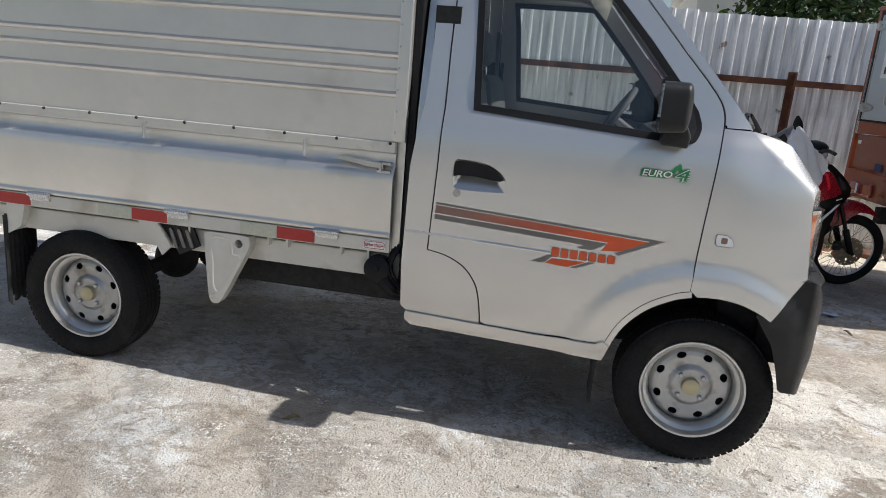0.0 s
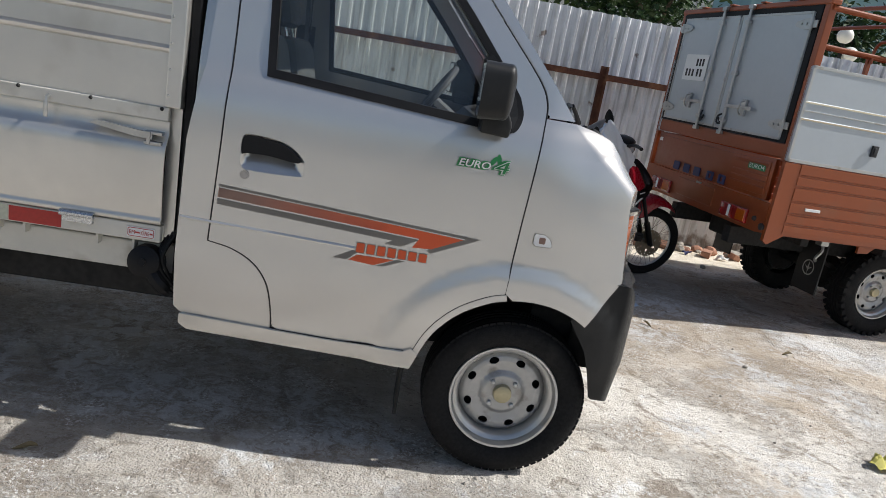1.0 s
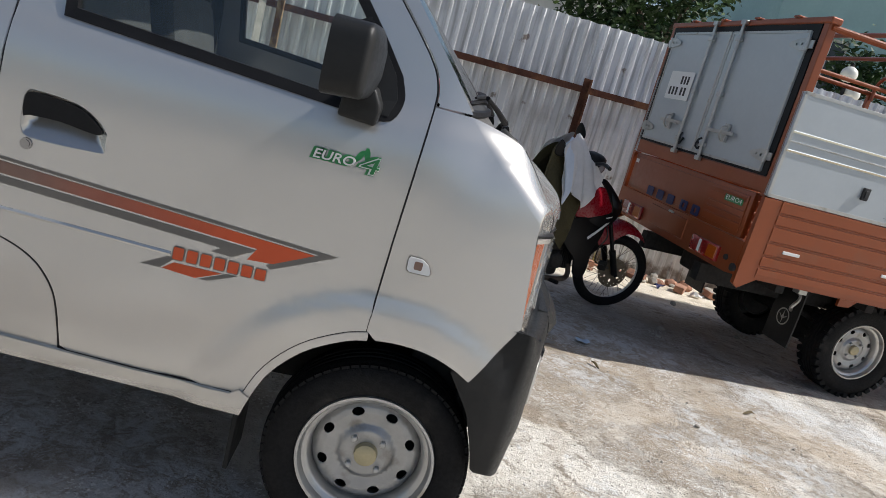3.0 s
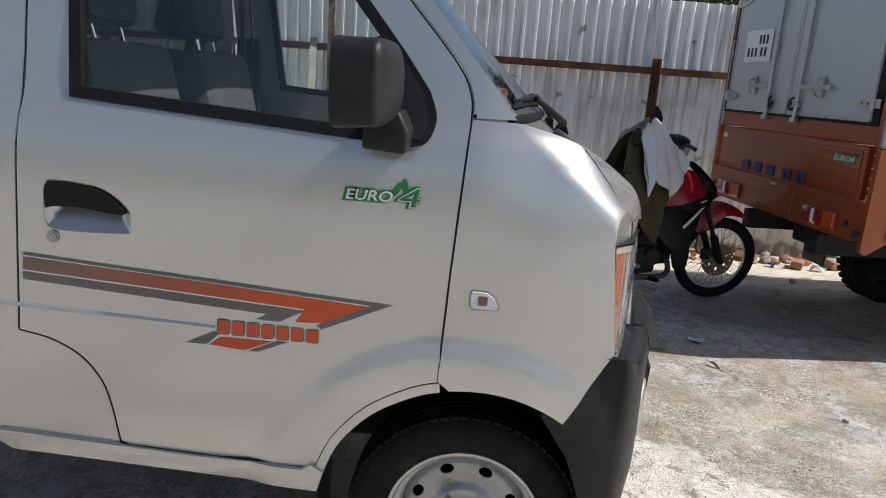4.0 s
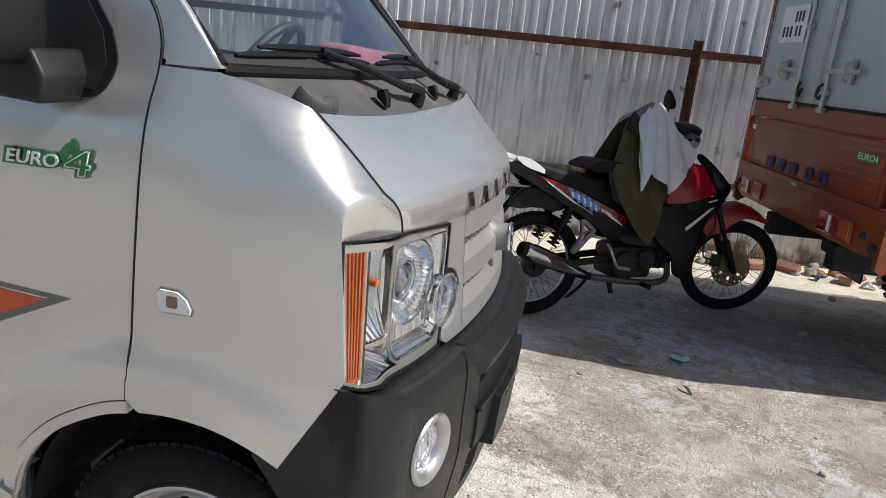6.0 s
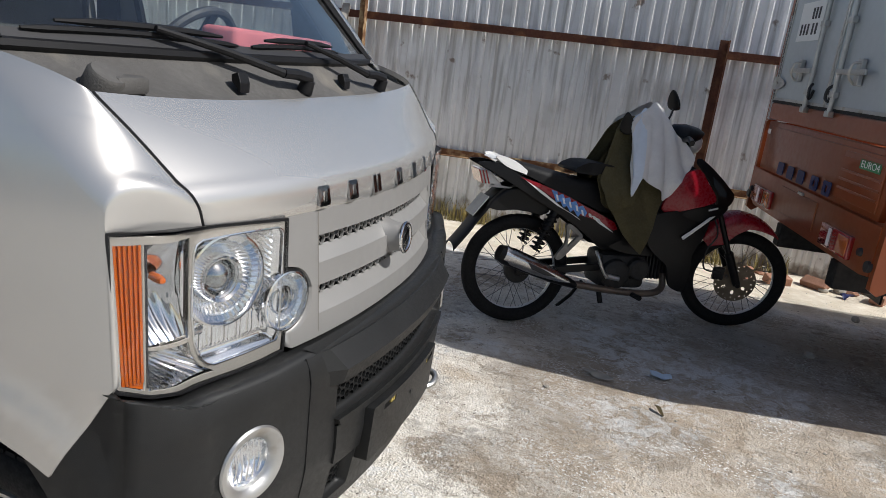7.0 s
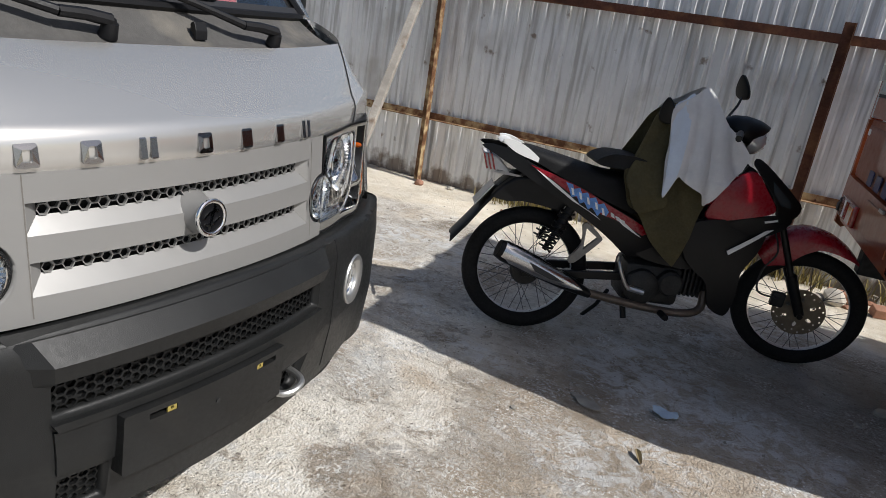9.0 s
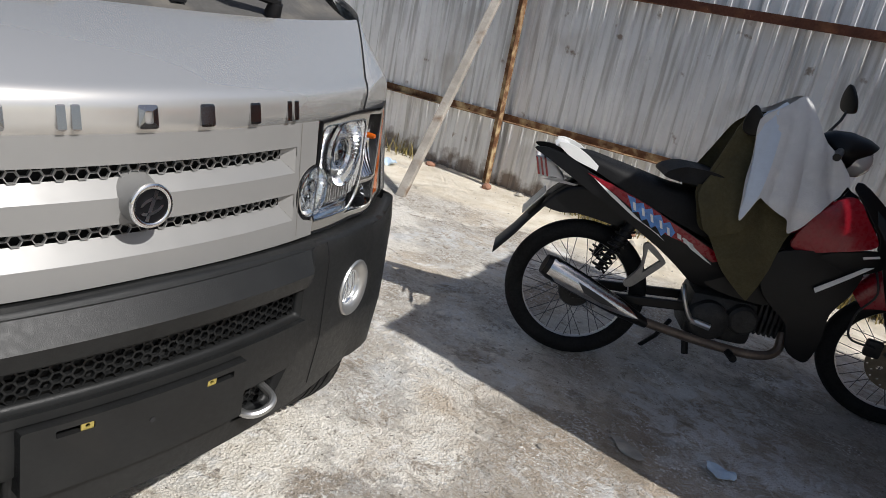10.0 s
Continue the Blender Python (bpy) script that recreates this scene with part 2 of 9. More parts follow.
M_TAPE_W = mat("pale_reflective_tape", (0.52, 0.53, 0.42), 0.4, 0, 0.10, 90)
M_ORANGE = mat("orange_red_decal", (0.60, 0.085, 0.022), 0.4, 0, 0.06, 30)
M_BROWN = mat("brown_decal", (0.22, 0.13, 0.10), 0.42, 0, 0.05, 30)


def stripe_mat():
    """Printed stripe that fades from brown at the back to orange at its arrow head."""
    m = mat("fading_stripe_decal", (0.22, 0.13, 0.10), 0.4, 0, 0.05, 30)
    nt, n = m.node_tree, m.node_tree.nodes
    p = n["Principled BSDF"]
    src = p.inputs["Base Color"].links[0].from_socket
    tc, sp, mr, mx = (n.new(k) for k in ("ShaderNodeTexCoord", "ShaderNodeSeparateXYZ", "ShaderNodeMapRange", "ShaderNodeMix"))
    mr.inputs[1].default_value, mr.inputs[2].default_value = -0.90, -0.42
    mx.data_type = 'RGBA'
    mx.inputs[7].default_value = (0.60, 0.085, 0.022, 1)
    nt.links.new(tc.outputs["Object"], sp.inputs[0])
    nt.links.new(sp.outputs[0], mr.inputs[0])
    nt.links.new(mr.outputs[0], mx.inputs[0])
    nt.links.new(src, mx.inputs[6])
    nt.links.new(mx.outputs[2], p.inputs["Base Color"])
    return m


M_STRIPE = stripe_mat()
M_GREYD = mat("grey_decal", (0.15, 0.14, 0.125), 0.42, 0, 0.06, 30)
M_GREEN = mat("green_decal", (0.02, 0.20, 0.06), 0.4, 0, 0.06, 30)
M_WHITE = mat("white_print", (0.78, 0.78, 0.76), 0.5, 0, 0.03, 30)
M_INK = mat("black_print", (0.02, 0.02, 0.022), 0.55)
M_AMBER = mat("amber_lens", (0.46, 0.088, 0.004), 0.15, 0, 0.12, 60, coat=1.0)
M_REDLENS = mat("red_lens", (0.30, 0.012, 0.012), 0.18, 0, 0.1, 60, coat=1.0)
M_GLASS = glass_mat("window_glass", (0.94, 0.965, 0.952), 0.0, 0.055)
M_SCREEN = glass_mat("windscreen_glass", (0.93, 0.955, 0.945), 0.0, 0.07)
M_LENS = glass_mat("clear_lens", (0.975, 0.982, 0.985), 0.0, 0.02, 0.4)
M_SEATF = mat("grey_seat_fabric", (0.05, 0.052, 0.05), 0.8, 0, 0.2, 18, 0.3, 300)
M_DASH = mat("dashboard_plastic", (0.045, 0.045, 0.048), 0.6, 0, 0.15, 12)
M_COWL = mat("grey_cowl_plastic", (0.075, 0.072, 0.068), 0.7, 0, 0.2, 12, 0.3, 300, stain=(0.17, 0.155, 0.13), stain_amt=0.3, stain_scale=5)
M_PINK = mat("pink_cloth", (0.72, 0.20, 0.22), 0.8, 0, 0.1, 20)
M_RUST = mat("rusted_steel", (0.105, 0.038, 0.020), 0.85, 0.1, 0.35, 9, 0.5, 120, stain=(0.22, 0.10, 0.045), stain_amt=0.3, stain_scale=6)
M_RUST2 = mat("flaking_rust_paint", (0.17, 0.075, 0.03), 0.85, 0.1, 0.4, 11, 0.6, 110, stain=(0.56, 0.44, 0.25), stain_amt=0.55, stain_scale=11)
M_KORANGE = mat("orange_brown_paint", (0.27, 0.062, 0.016), 0.36, 0.25, 0.06, 4, 0.05, 60, coat=0.4, stain=(0.24, 0.075, 0.03), stain_amt=0.1, stain_scale=3)
M_KRAIL = mat("orange_brown_rail", (0.24, 0.062, 0.022), 0.6, 0, 0.1, 10, spec=0.25)
M_KPANEL = mat("pale_blue_grey_panel", (0.46, 0.50, 0.53), 0.42, 0.35, 0.03, 4, 0.03, 40)
M_MOTORED = mat("dark_red_paint", (0.26, 0.006, 0.016), 0.28, 0, 0.06, 10, coat=0.25, spec=0.35)
M_MOTOBLK = mat("black_motorbike_plastic", (0.006, 0.006, 0.0065), 0.38, 0, 0.2, 16, spec=0.24)
M_SEATV = mat("black_seat_vinyl", (0.009, 0.009, 0.0095), 0.62, 0, 0.2, 20, 0.3, 260, spec=0.22)
M_ENGINE = mat("grimy_engine_metal", (0.022, 0.021, 0.020), 0.6, 0.3, 0.4, 25, 0.4, 120)
M_SPOKE = mat("dull_spoke_steel", (0.16, 0.155, 0.15), 0.4, 0.8, 0.1, 40)
M_ALU = mat("cast_aluminium", (0.20, 0.195, 0.185), 0.5, 0.6, 0.2, 25, 0.2, 150)
M_OLIVE = mat("olive_cloth", (0.070, 0.058, 0.024), 0.9, 0, 0.18, 14, 0.5, 260)
M_GREYCLOTH = mat("pale_grey_cloth", (0.66, 0.645, 0.635), 0.88, 0, 0.08, 10, 0.4, 260)
M_PALEBLUE = mat("pale_blue_lining", (0.60, 0.66, 0.74), 0.85, 0, 0.06, 12, 0.4, 260)
M_LAMPGLASS = mat("pale_lamp_glass", (0.55, 0.57, 0.58), 0.08, 0.3, 0.05, 20, coat=1.0)
M_BLUEMARK = mat("blue_white_decal", (0.10, 0.26, 0.62), 0.4, 0, 0.3, 50)
M_PLATE = mat("white_plate", (0.72, 0.73, 0.73), 0.45, 0, 0.03, 20)
M_BADGE = mat("matt_black_enamel", (0.005, 0.005, 0.006), 0.6, 0, 0.1, 20, spec=0.08)
M_NAVY = mat("navy_print", (0.016, 0.024, 0.10), 0.5)
M_ZINC = mat("zinc_yellow_metal", (0.60, 0.48, 0.14), 0.35, 0.6, 0.1, 40)
M_WOODGREY = mat("weathered_timber", (0.34, 0.31, 0.27), 0.85, 0, 0.25, 9, 0.5, 90, stain=(0.16, 0.10, 0.06), stain_amt=0.15, stain_scale=8)
M_BRICK = mat("broken_brick", (0.33, 0.17, 0.11), 0.9, 0, 0.25, 12, 0.6, 80, obj_var=0.35)
M_STONE = mat("grey_rubble", (0.40, 0.37, 0.32), 0.92, 0, 0.25, 12, 0.6, 80, obj_var=0.3)
M_PAPER = mat("pale_blue_paper", (0.52, 0.64, 0.76), 0.8, 0, 0.12, 25)
M_LEAFDRY = mat("dry_leaf", (0.22, 0.17, 0.085), 0.8, 0, 0.2, 30, obj_var=0.3)
M_YELLOWBAG = mat("yellow_green_plastic", (0.55, 0.50, 0.12), 0.4, 0, 0.15, 20)
M_BARK = mat("bark", (0.13, 0.10, 0.075), 0.9, 0, 0.3, 8, 0.6, 60)
M_TEAL = mat("pale_teal_plaster", (0.30, 0.46, 0.47), 0.8, 0, 0.06, 2.0)
M_CONCW = mat("white_wall_plaster", (0.62, 0.62, 0.60), 0.85, 0, 0.08, 2.0)
M_GLOBE = mat("white_globe_glass", (0.75, 0.74, 0.68), 0.3, 0, 0.02, 10, coat=0.3)
M_DARKGLASS = mat("dark_window_glass", (0.03, 0.04, 0.045), 0.08, 0, 0.1, 4)
M_GROUND = ground_mat()


def leaf_mat(name, color):
    m = mat(name, color, 0.55, 0, 0.25, 6, spec=0.3)
    nt, n = m.node_tree, m.node_tree.nodes
    g = n.new("ShaderNodeNewGeometry")
    h = n.new("ShaderNodeHueSaturation")
    r = n.new("ShaderNodeMapRange")
    r.inputs[3].default_value, r.inputs[4].default_value = 0.55, 1.5
    nt.links.new(g.outputs["Random Per Island"], r.inputs[0])
    nt.links.new(r.outputs[0], h.inputs["Value"])
    p = n["Principled BSDF"]
    src = p.inputs["Base Color"].links[0].from_socket
    nt.links.new(src, h.inputs["Color"])
    nt.links.new(h.outputs[0], p.inputs["Base Color"])
    return m


M_LEAF = leaf_mat("bright_green_leaves", (0.085, 0.15, 0.028))
M_LEAFD = leaf_mat("dark_green_leaves", (0.030, 0.062, 0.018))
M_GRASS = leaf_mat("dry_grass", (0.23, 0.185, 0.065))


def sheet_mat():
    """Galvanised fence sheet: grey zinc with painted pale rib glints, dull streaks down the sheet and rust near the
    foot.
    """
    m = mat("galvanised_sheet", (0.79, 0.80, 0.81), 0.40, 0.05, 0.07, 3.0, 0.06, 60, stain=(0.56, 0.55, 0.53), stain_amt=0.2, stain_scale=2.2, obj_var=0.10)
    nt, n = m.node_tree, m.node_tree.nodes
    p = n["Principled BSDF"]
    src = p.inputs["Base Color"].links[0].from_socket
    tc = n.new("ShaderNodeTexCoord")
    # near-white streaks painted in for sun glints along the ribs
    mp = n.new("ShaderNodeMapping")
    mp.inputs["Scale"].default_value = (9.0, 1.0, 0.55)
    nt.links.new(tc.outputs["Object"], mp.inputs["Vector"])
    t = n.new("ShaderNodeTexNoise")
    t.inputs["Scale"].default_value, t.inputs["Detail"].default_value = 2.0, 8.0
    nt.links.new(mp.outputs[0], t.inputs["Vector"])
    r = n.new("ShaderNodeMapRange")
    r.inputs[1].default_value, r.inputs[2].default_value = 0.55, 0.75
    r.inputs[4].default_value = 0.8
    nt.links.new(t.outputs[0], r.inputs[0])
    x = n.new("ShaderNodeMix")
    x.data_type = 'RGBA'
    x.inputs[7].default_value = (0.90, 0.90, 0.89, 1)
    nt.links.new(r.outputs[0], x.inputs[0])
    nt.links.new(src, x.inputs[6])
    # dull grime running down
    mg = n.new("ShaderNodeMapping")
    mg.inputs["Scale"].default_value = (14.0, 1.0, 0.8)
    mg.inputs["Location"].default_value = (3.7, 0.0, 1.3)
    nt.links.new(tc.outputs["Object"], mg.inputs["Vector"])
    tg = n.new("ShaderNodeTexNoise")
    tg.inputs["Scale"].default_value, tg.inputs["Detail"].default_value = 1.6, 8.0
    nt.links.new(mg.outputs[0], tg.inputs["Vector"])
    rg = n.new("ShaderNodeMapRange")
    rg.inputs[1].default_value, rg.inputs[2].default_value, rg.inputs[4].default_value = 0.50, 0.64, 0.75
    nt.links.new(tg.outputs[0], rg.inputs[0])
    xg = n.new("ShaderNodeMix")
    xg.data_type = 'RGBA'
    xg.inputs[7].default_value = (0.40, 0.395, 0.385, 1)
    nt.links.new(rg.outputs[0], xg.inputs[0])
    nt.links.new(x.outputs[2], xg.inputs[6])
    x = xg
    # scattered rust spots
    t2 = n.new("ShaderNodeTexNoise")
    t2.inputs["Scale"].default_value, t2.inputs["Detail"].default_value = 7.0, 9.0
    nt.links.new(tc.outputs["Object"], t2.inputs["Vector"])
    r2 = n.new("ShaderNodeMapRange")
    r2.inputs[1].default_value, r2.inputs[2].default_value = 0.66, 0.72
    r2.inputs[4].default_value = 0.8
    nt.links.new(t2.outputs[0], r2.inputs[0])
    y = n.new("ShaderNodeMix")
    y.data_type = 'RGBA'
    y.inputs[7].default_value = (0.16, 0.10, 0.065, 1)
    nt.links.new(r2.outputs[0], y.inputs[0])
    nt.links.new(x.outputs[2], y.inputs[6])
    # soil and rust band along the foot
    sp = n.new("ShaderNodeSeparateXYZ")
    nt.links.new(tc.outputs["Object"], sp.inputs[0])
    ad = n.new("ShaderNodeMath")
    ad.operation = 'MULTIPLY_ADD'
    ad.inputs[1].default_value = 0.55
    nt.links.new(t2.outputs[0], ad.inputs[0])
    nt.links.new(sp.outputs[2], ad.inputs[2])
    rf = n.new("ShaderNodeMapRange")
    rf.inputs[1].default_value, rf.inputs[2].default_value, rf.inputs[3].default_value, rf.inputs[4].default_value = 0.25, 0.35, 0.85, 0.0
    nt.links.new(ad.outputs[0], rf.inputs[0])
    w = n.new("ShaderNodeMix")
    w.data_type = 'RGBA'
    w.inputs[7].default_value = (0.15, 0.105, 0.075, 1)
    nt.links.new(rf.outputs[0], w.inputs[0])
    nt.links.new(y.outputs[2], w.inputs[6])
    nt.links.new(w.outputs[2], p.inputs["Base Color"])
    return m


M_SHEET = sheet_mat()

# ---------------- building helpers ----------------


def thing(name, m=None, label="", category="", group="", kind=""):
    ob = new(name)
    if m is not None:
        ob.matrix_world = m
    return tagged(ob, label, category, group, kind)


def part(name, bm, material, parent=None, label="", smooth=False, sharp=35):
    """Links a bmesh as one mesh object under a thing or under a part."""
    bmesh.ops.recalc_face_normals(bm, faces=bm.faces)
    if smooth:
        lim = radians(sharp)
        for f in bm.faces:
            f.smooth = True
        for e in bm.edges:
            if len(e.link_faces) == 2 and e.calc_face_angle(0.0) > lim:
                e.smooth = False
    own = None
    lay = bm.verts.layers.float_vector.get("nrm")
    if lay is not None:
        own = []
        bm.normal_update()
        for v in bm.verts:
            w = v[lay].copy()
            own.append(tuple(w if w.dot(v.normal) >= 0 else -w))
        bm.verts.layers.float_vector.remove(lay)
    me = bpy.data.meshes.new(name)
    bm.to_mesh(me)
    bm.free()
    if own and smooth:
        me.normals_split_custom_set_from_vertices(own)
    for x in (material if isinstance(material, (list, tuple)) else [material]):
        me.materials.append(x)
    ob = new(name, me)
    ob.parent = parent
    if label:
        ob["label"] = label
    return ob


def bm_new():
    return bmesh.new()


def box(bm, lo, hi, bev=0.0, m=None):
    lo, hi = Vector(lo), Vector(hi)
    r = bmesh.ops.create_cube(bm, size=1.0, matrix=Matrix.Translation((lo + hi) / 2) @ Matrix.Diagonal((*(hi - lo), 1)))
    vs = r["verts"]
    if bev > 0:
        es = list({e for v in vs for e in v.link_edges})
        g = bmesh.ops.bevel(bm, geom=es, offset=bev, segments=2, profile=0.5, affect='EDGES')
        vs = list({v for f in g["faces"] for v in f.verts} | {v for v in vs if v.is_valid})
    if m is not None:
        bmesh.ops.transform(bm, matrix=m, verts=vs)
    return vs


def cyl(bm, p, q, r, r2=None, seg=16, caps=True):
    p, q = Vector(p), Vector(q)
    d = q - p
    m = Matrix.Translation((p + q) / 2) @ d.to_track_quat('Z', 'Y').to_matrix().to_4x4()
    return bmesh.ops.create_cone(bm, cap_ends=caps, segments=seg, radius1=r, radius2=r if r2 is None else r2, depth=d.length, matrix=m)["verts"]


def tube(bm, pts, r, seg=8, closed=False, caps=True):
    """A round tube along a polyline; r may be a list."""
    pts = [Vector(p) for p in pts]
    n = len(pts)
    rings = []
    up = None
    for i, p in enumerate(pts):
        a = pts[i - 1] if (i or closed) else p
        b = pts[(i + 1) % n] if (i < n - 1 or closed) else p
        t = (b - a).normalized()
        if up is None:
            up = t.orthogonal().normalized()
        up = (up - t * up.dot(t)).normalized()
        w = t.cross(up)
        rad = r[i] if isinstance(r, (list, tuple)) else r
        rings.append([bm.verts.new(p + (up * math.cos(k * 2 * math.pi / seg) + w * math.sin(k * 2 * math.pi / seg)) * rad) for k in range(seg)])
    for i in range(n if closed else n - 1):
        a, b = rings[i], rings[(i + 1) % n]
        for k in range(seg):
            bm.faces.new((a[k], a[(k + 1) % seg], b[(k + 1) % seg], b[k]))
    if caps and not closed:
        bm.faces.new(rings[0])
        bm.faces.new(rings[-1])


def lathe(bm, prof, m, seg=48, closed=False):
    """Turns a profile of (radius, height) about the local z of m."""
    rings = []
    for r, h in prof:
        if r < 1e-5:
            rings.append([bm.verts.new(m @ Vector((0, 0, h)))])
        else:
            rings.append([bm.verts.new(m @ Vector((r * math.cos(k * 2 * math.pi / seg), r * math.sin(k * 2 * math.pi / seg), h))) for k in range(seg)])
    pairs = list(zip(rings, rings[1:]))
    if closed:
        pairs.append((rings[-1], rings[0]))
    for a, b in pairs:
        for k in range(seg):
            j = (k + 1) % seg
            if len(a) == 1 and len(b) == 1:
                continue
            if len(a) == 1:
                bm.faces.new((a[0], b[k], b[j]))
            elif len(b) == 1:
                bm.faces.new((a[k], a[j], b[0]))
            else:
                bm.faces.new((a[k], a[j], b[j], b[k]))


def curve_pts(pts, n=6, closed=False):
    """Catmull-Rom through 2D or 3D points."""
    P = [Vector(p) for p in pts]
    out = []
    cnt = len(P)
    for i in range(cnt if closed else cnt - 1):
        p1, p2 = P[i], P[(i + 1) % cnt]
        p0 = P[i - 1] if (i or closed) else p1 * 2 - p2
        p3 = P[(i + 2) % cnt] if (closed or i + 2 < cnt) else p2 * 2 - p1
        for k in range(n):
            t = k / n
            out.append(0.5 * ((2 * p1) + (p2 - p0) * t + (2 * p0 - 5 * p1 + 4 * p2 - p3) * t * t + (3 * p1 - p0 - 3 * p2 + p3) * t ** 3))
    if not closed:
        out.append(P[-1])
    return [tuple(p) for p in out]


def sheet(bm, outline, place, holes=(), step=0.05, flange=0.0, inward=(0, 1, 0), normals=True):
    """Fills a 2D outline (a, b) with holes, cuts it finely and lays it on a surface: place(a, b) -> (x, y, z).
    flange: depth of the returned edge, along inward."""
    loops = [[Vector((p[0], p[1], 0)) for p in outline]] + [[Vector((p[0], p[1], 0)) for p in h] for h in holes]
    flat = [v for l in loops for v in l]
    tmp = bmesh.new()
    vs = [tmp.verts.new(v) for v in flat]
    for a, b, c in tess(loops):
        if len({a, b, c}) == 3:
            try:
                tmp.faces.new((vs[a], vs[b], vs[c]))
            except ValueError:
                pass
    if step:
        for ax in (0, 1):
            lo, hi = min(v[ax] for v in flat), max(v[ax] for v in flat)
            k = int((hi - lo) / step)
            for i in range(1, k + 1):
                co, no = [0, 0, 0], [0, 0, 0]
                co[ax], no[ax] = lo + i * (hi - lo) / (k + 1) + 0.000137, 1
                bmesh.ops.bisect_plane(tmp, geom=tmp.verts[:] + tmp.edges[:] + tmp.faces[:], plane_co=co, plane_no=no, dist=1e-6)
        bmesh.ops.remove_doubles(tmp, verts=tmp.verts, dist=1e-5)
    back = {}
    lay = None
    if step and normals:
        lay = bm.verts.layers.float_vector.get("nrm") or bm.verts.layers.float_vector.new("nrm")
    for v in tmp.verts:
        p = Vector(place(v.co.x, v.co.y))
        back[v] = bm.verts.new(p)
        if lay is not None:
            e = 0.003
            du = Vector(place(v.co.x + e, v.co.y)) - Vector(place(v.co.x - e, v.co.y))
            dw = Vector(place(v.co.x, v.co.y + e)) - Vector(place(v.co.x, v.co.y - e))
            back[v][lay] = du.cross(dw).normalized()
    made = []
    for f in tmp.faces:
        try:
            made.append(bm.faces.new([back[v] for v in f.verts]))
        except ValueError:
            pass
    tmp.free()
    if flange:
        es = list({e for f in made for e in f.edges if len(e.link_faces) == 1})
        for e in es:
            e.smooth = False
        g = bmesh.ops.extrude_edge_only(bm, edges=es)
        nv = [x for x in g["geom"] if isinstance(x, bmesh.types.BMVert)]
        bmesh.ops.translate(bm, vec=Vector(inward) * flange, verts=nv)
        if lay is not None:
            for v in nv:
                v[lay] = (0, 0, 0)
    return made


def tess(loops):
    from mathutils.geometry import tessellate_polygon
    return tessellate_polygon(loops)


def solid(bm, outline, place, depth, holes=(), step=0.0):
    """Outline laid on place() and given a thickness along the vector depth."""
    made = sheet(bm, outline, place, holes, step, normals=False)
    g = bmesh.ops.extrude_face_region(bm, geom=made)
    nv = [x for x in g["geom"] if isinstance(x, bmesh.types.BMVert)]
    bmesh.ops.translate(bm, vec=Vector(depth), verts=nv)


def ring(cx, cy, r, n=24, ry=None, rot=0.0):
    ry = r if ry is None else ry
    out = []
    for k in range(n):
        a, b = r * math.cos(2 * math.pi * k / n), ry * math.sin(2 * math.pi * k / n)
        out.append((cx + a * math.cos(rot) - b * math.sin(rot), cy + a * math.sin(rot) + b * math.cos(rot)))
    return out


def rrect(x0, y0, x1, y1, r, n=4):
    out = []
    for cx, cy, a0 in ((x1 - r, y1 - r, 0), (x0 + r, y1 - r, 90), (x0 + r, y0 + r, 180), (x1 - r, y0 + r, 270)):
        for k in range(n + 1):
            a = radians(a0 + 90 * k / n)
            out.append((cx + r * math.cos(a), cy + r * math.sin(a)))
    return out


def lerp(v, xs, ys):
    return float(np.interp(v, xs, ys))


def text_part(name, body, size, m, material, parent, extrude=0.001, width=None, label="", fat=0.0):
    """Words in the built-in font as a mesh; m puts its left foot and reading direction."""
    cu = bpy.data.curves.new(name, 'FONT')
    cu.body, cu.size, cu.extrude = body, size, extrude
    cu.resolution_u, cu.offset = 3, fat
    tmp = bpy.data.objects.new(name, cu)
    me = bpy.data.meshes.new_from_object(tmp)
    bpy.data.objects.remove(tmp)
    xs = [v.co.x for v in me.vertices]
    if width and xs:
        me.transform(Matrix.Diagonal((width / (max(xs) - min(xs)), 1, 1, 1)))
    me.transform(m)
    me.materials.clear()
    me.materials.append(material)
    me.name = name
    ob = new(name, me)
    ob.parent = parent
    if label:
        ob["label"] = label
    return ob

# ---------------- setting: ground, fence, distance ----------------


def ground_z(x, y):
    """Gentle fall of the yard towards the fence, with a low sandy bank at its foot, and small unevenness."""
    z = -0.065 * min(1.0, max(0.0, (y - 3.3) / 1.3))
    d = math.hypot(x - 0.5, y - 1.5)
    if d < 14:
        z += 0.010 * noise.noise((x * 0.9, y * 0.9, 0.3)) + 0.005 * noise.noise((x * 3.1, y * 3.1, 4.0)) + 0.003 * noise.noise((x * 7.3, y * 7.3, 8.0))
        if 3.8 < y < 5.2:
            z += 0.03 * max(0, noise.noise((x * 1.7, y * 2.4, 9.0))) * min(1, (y - 3.8) * 2)
    return z


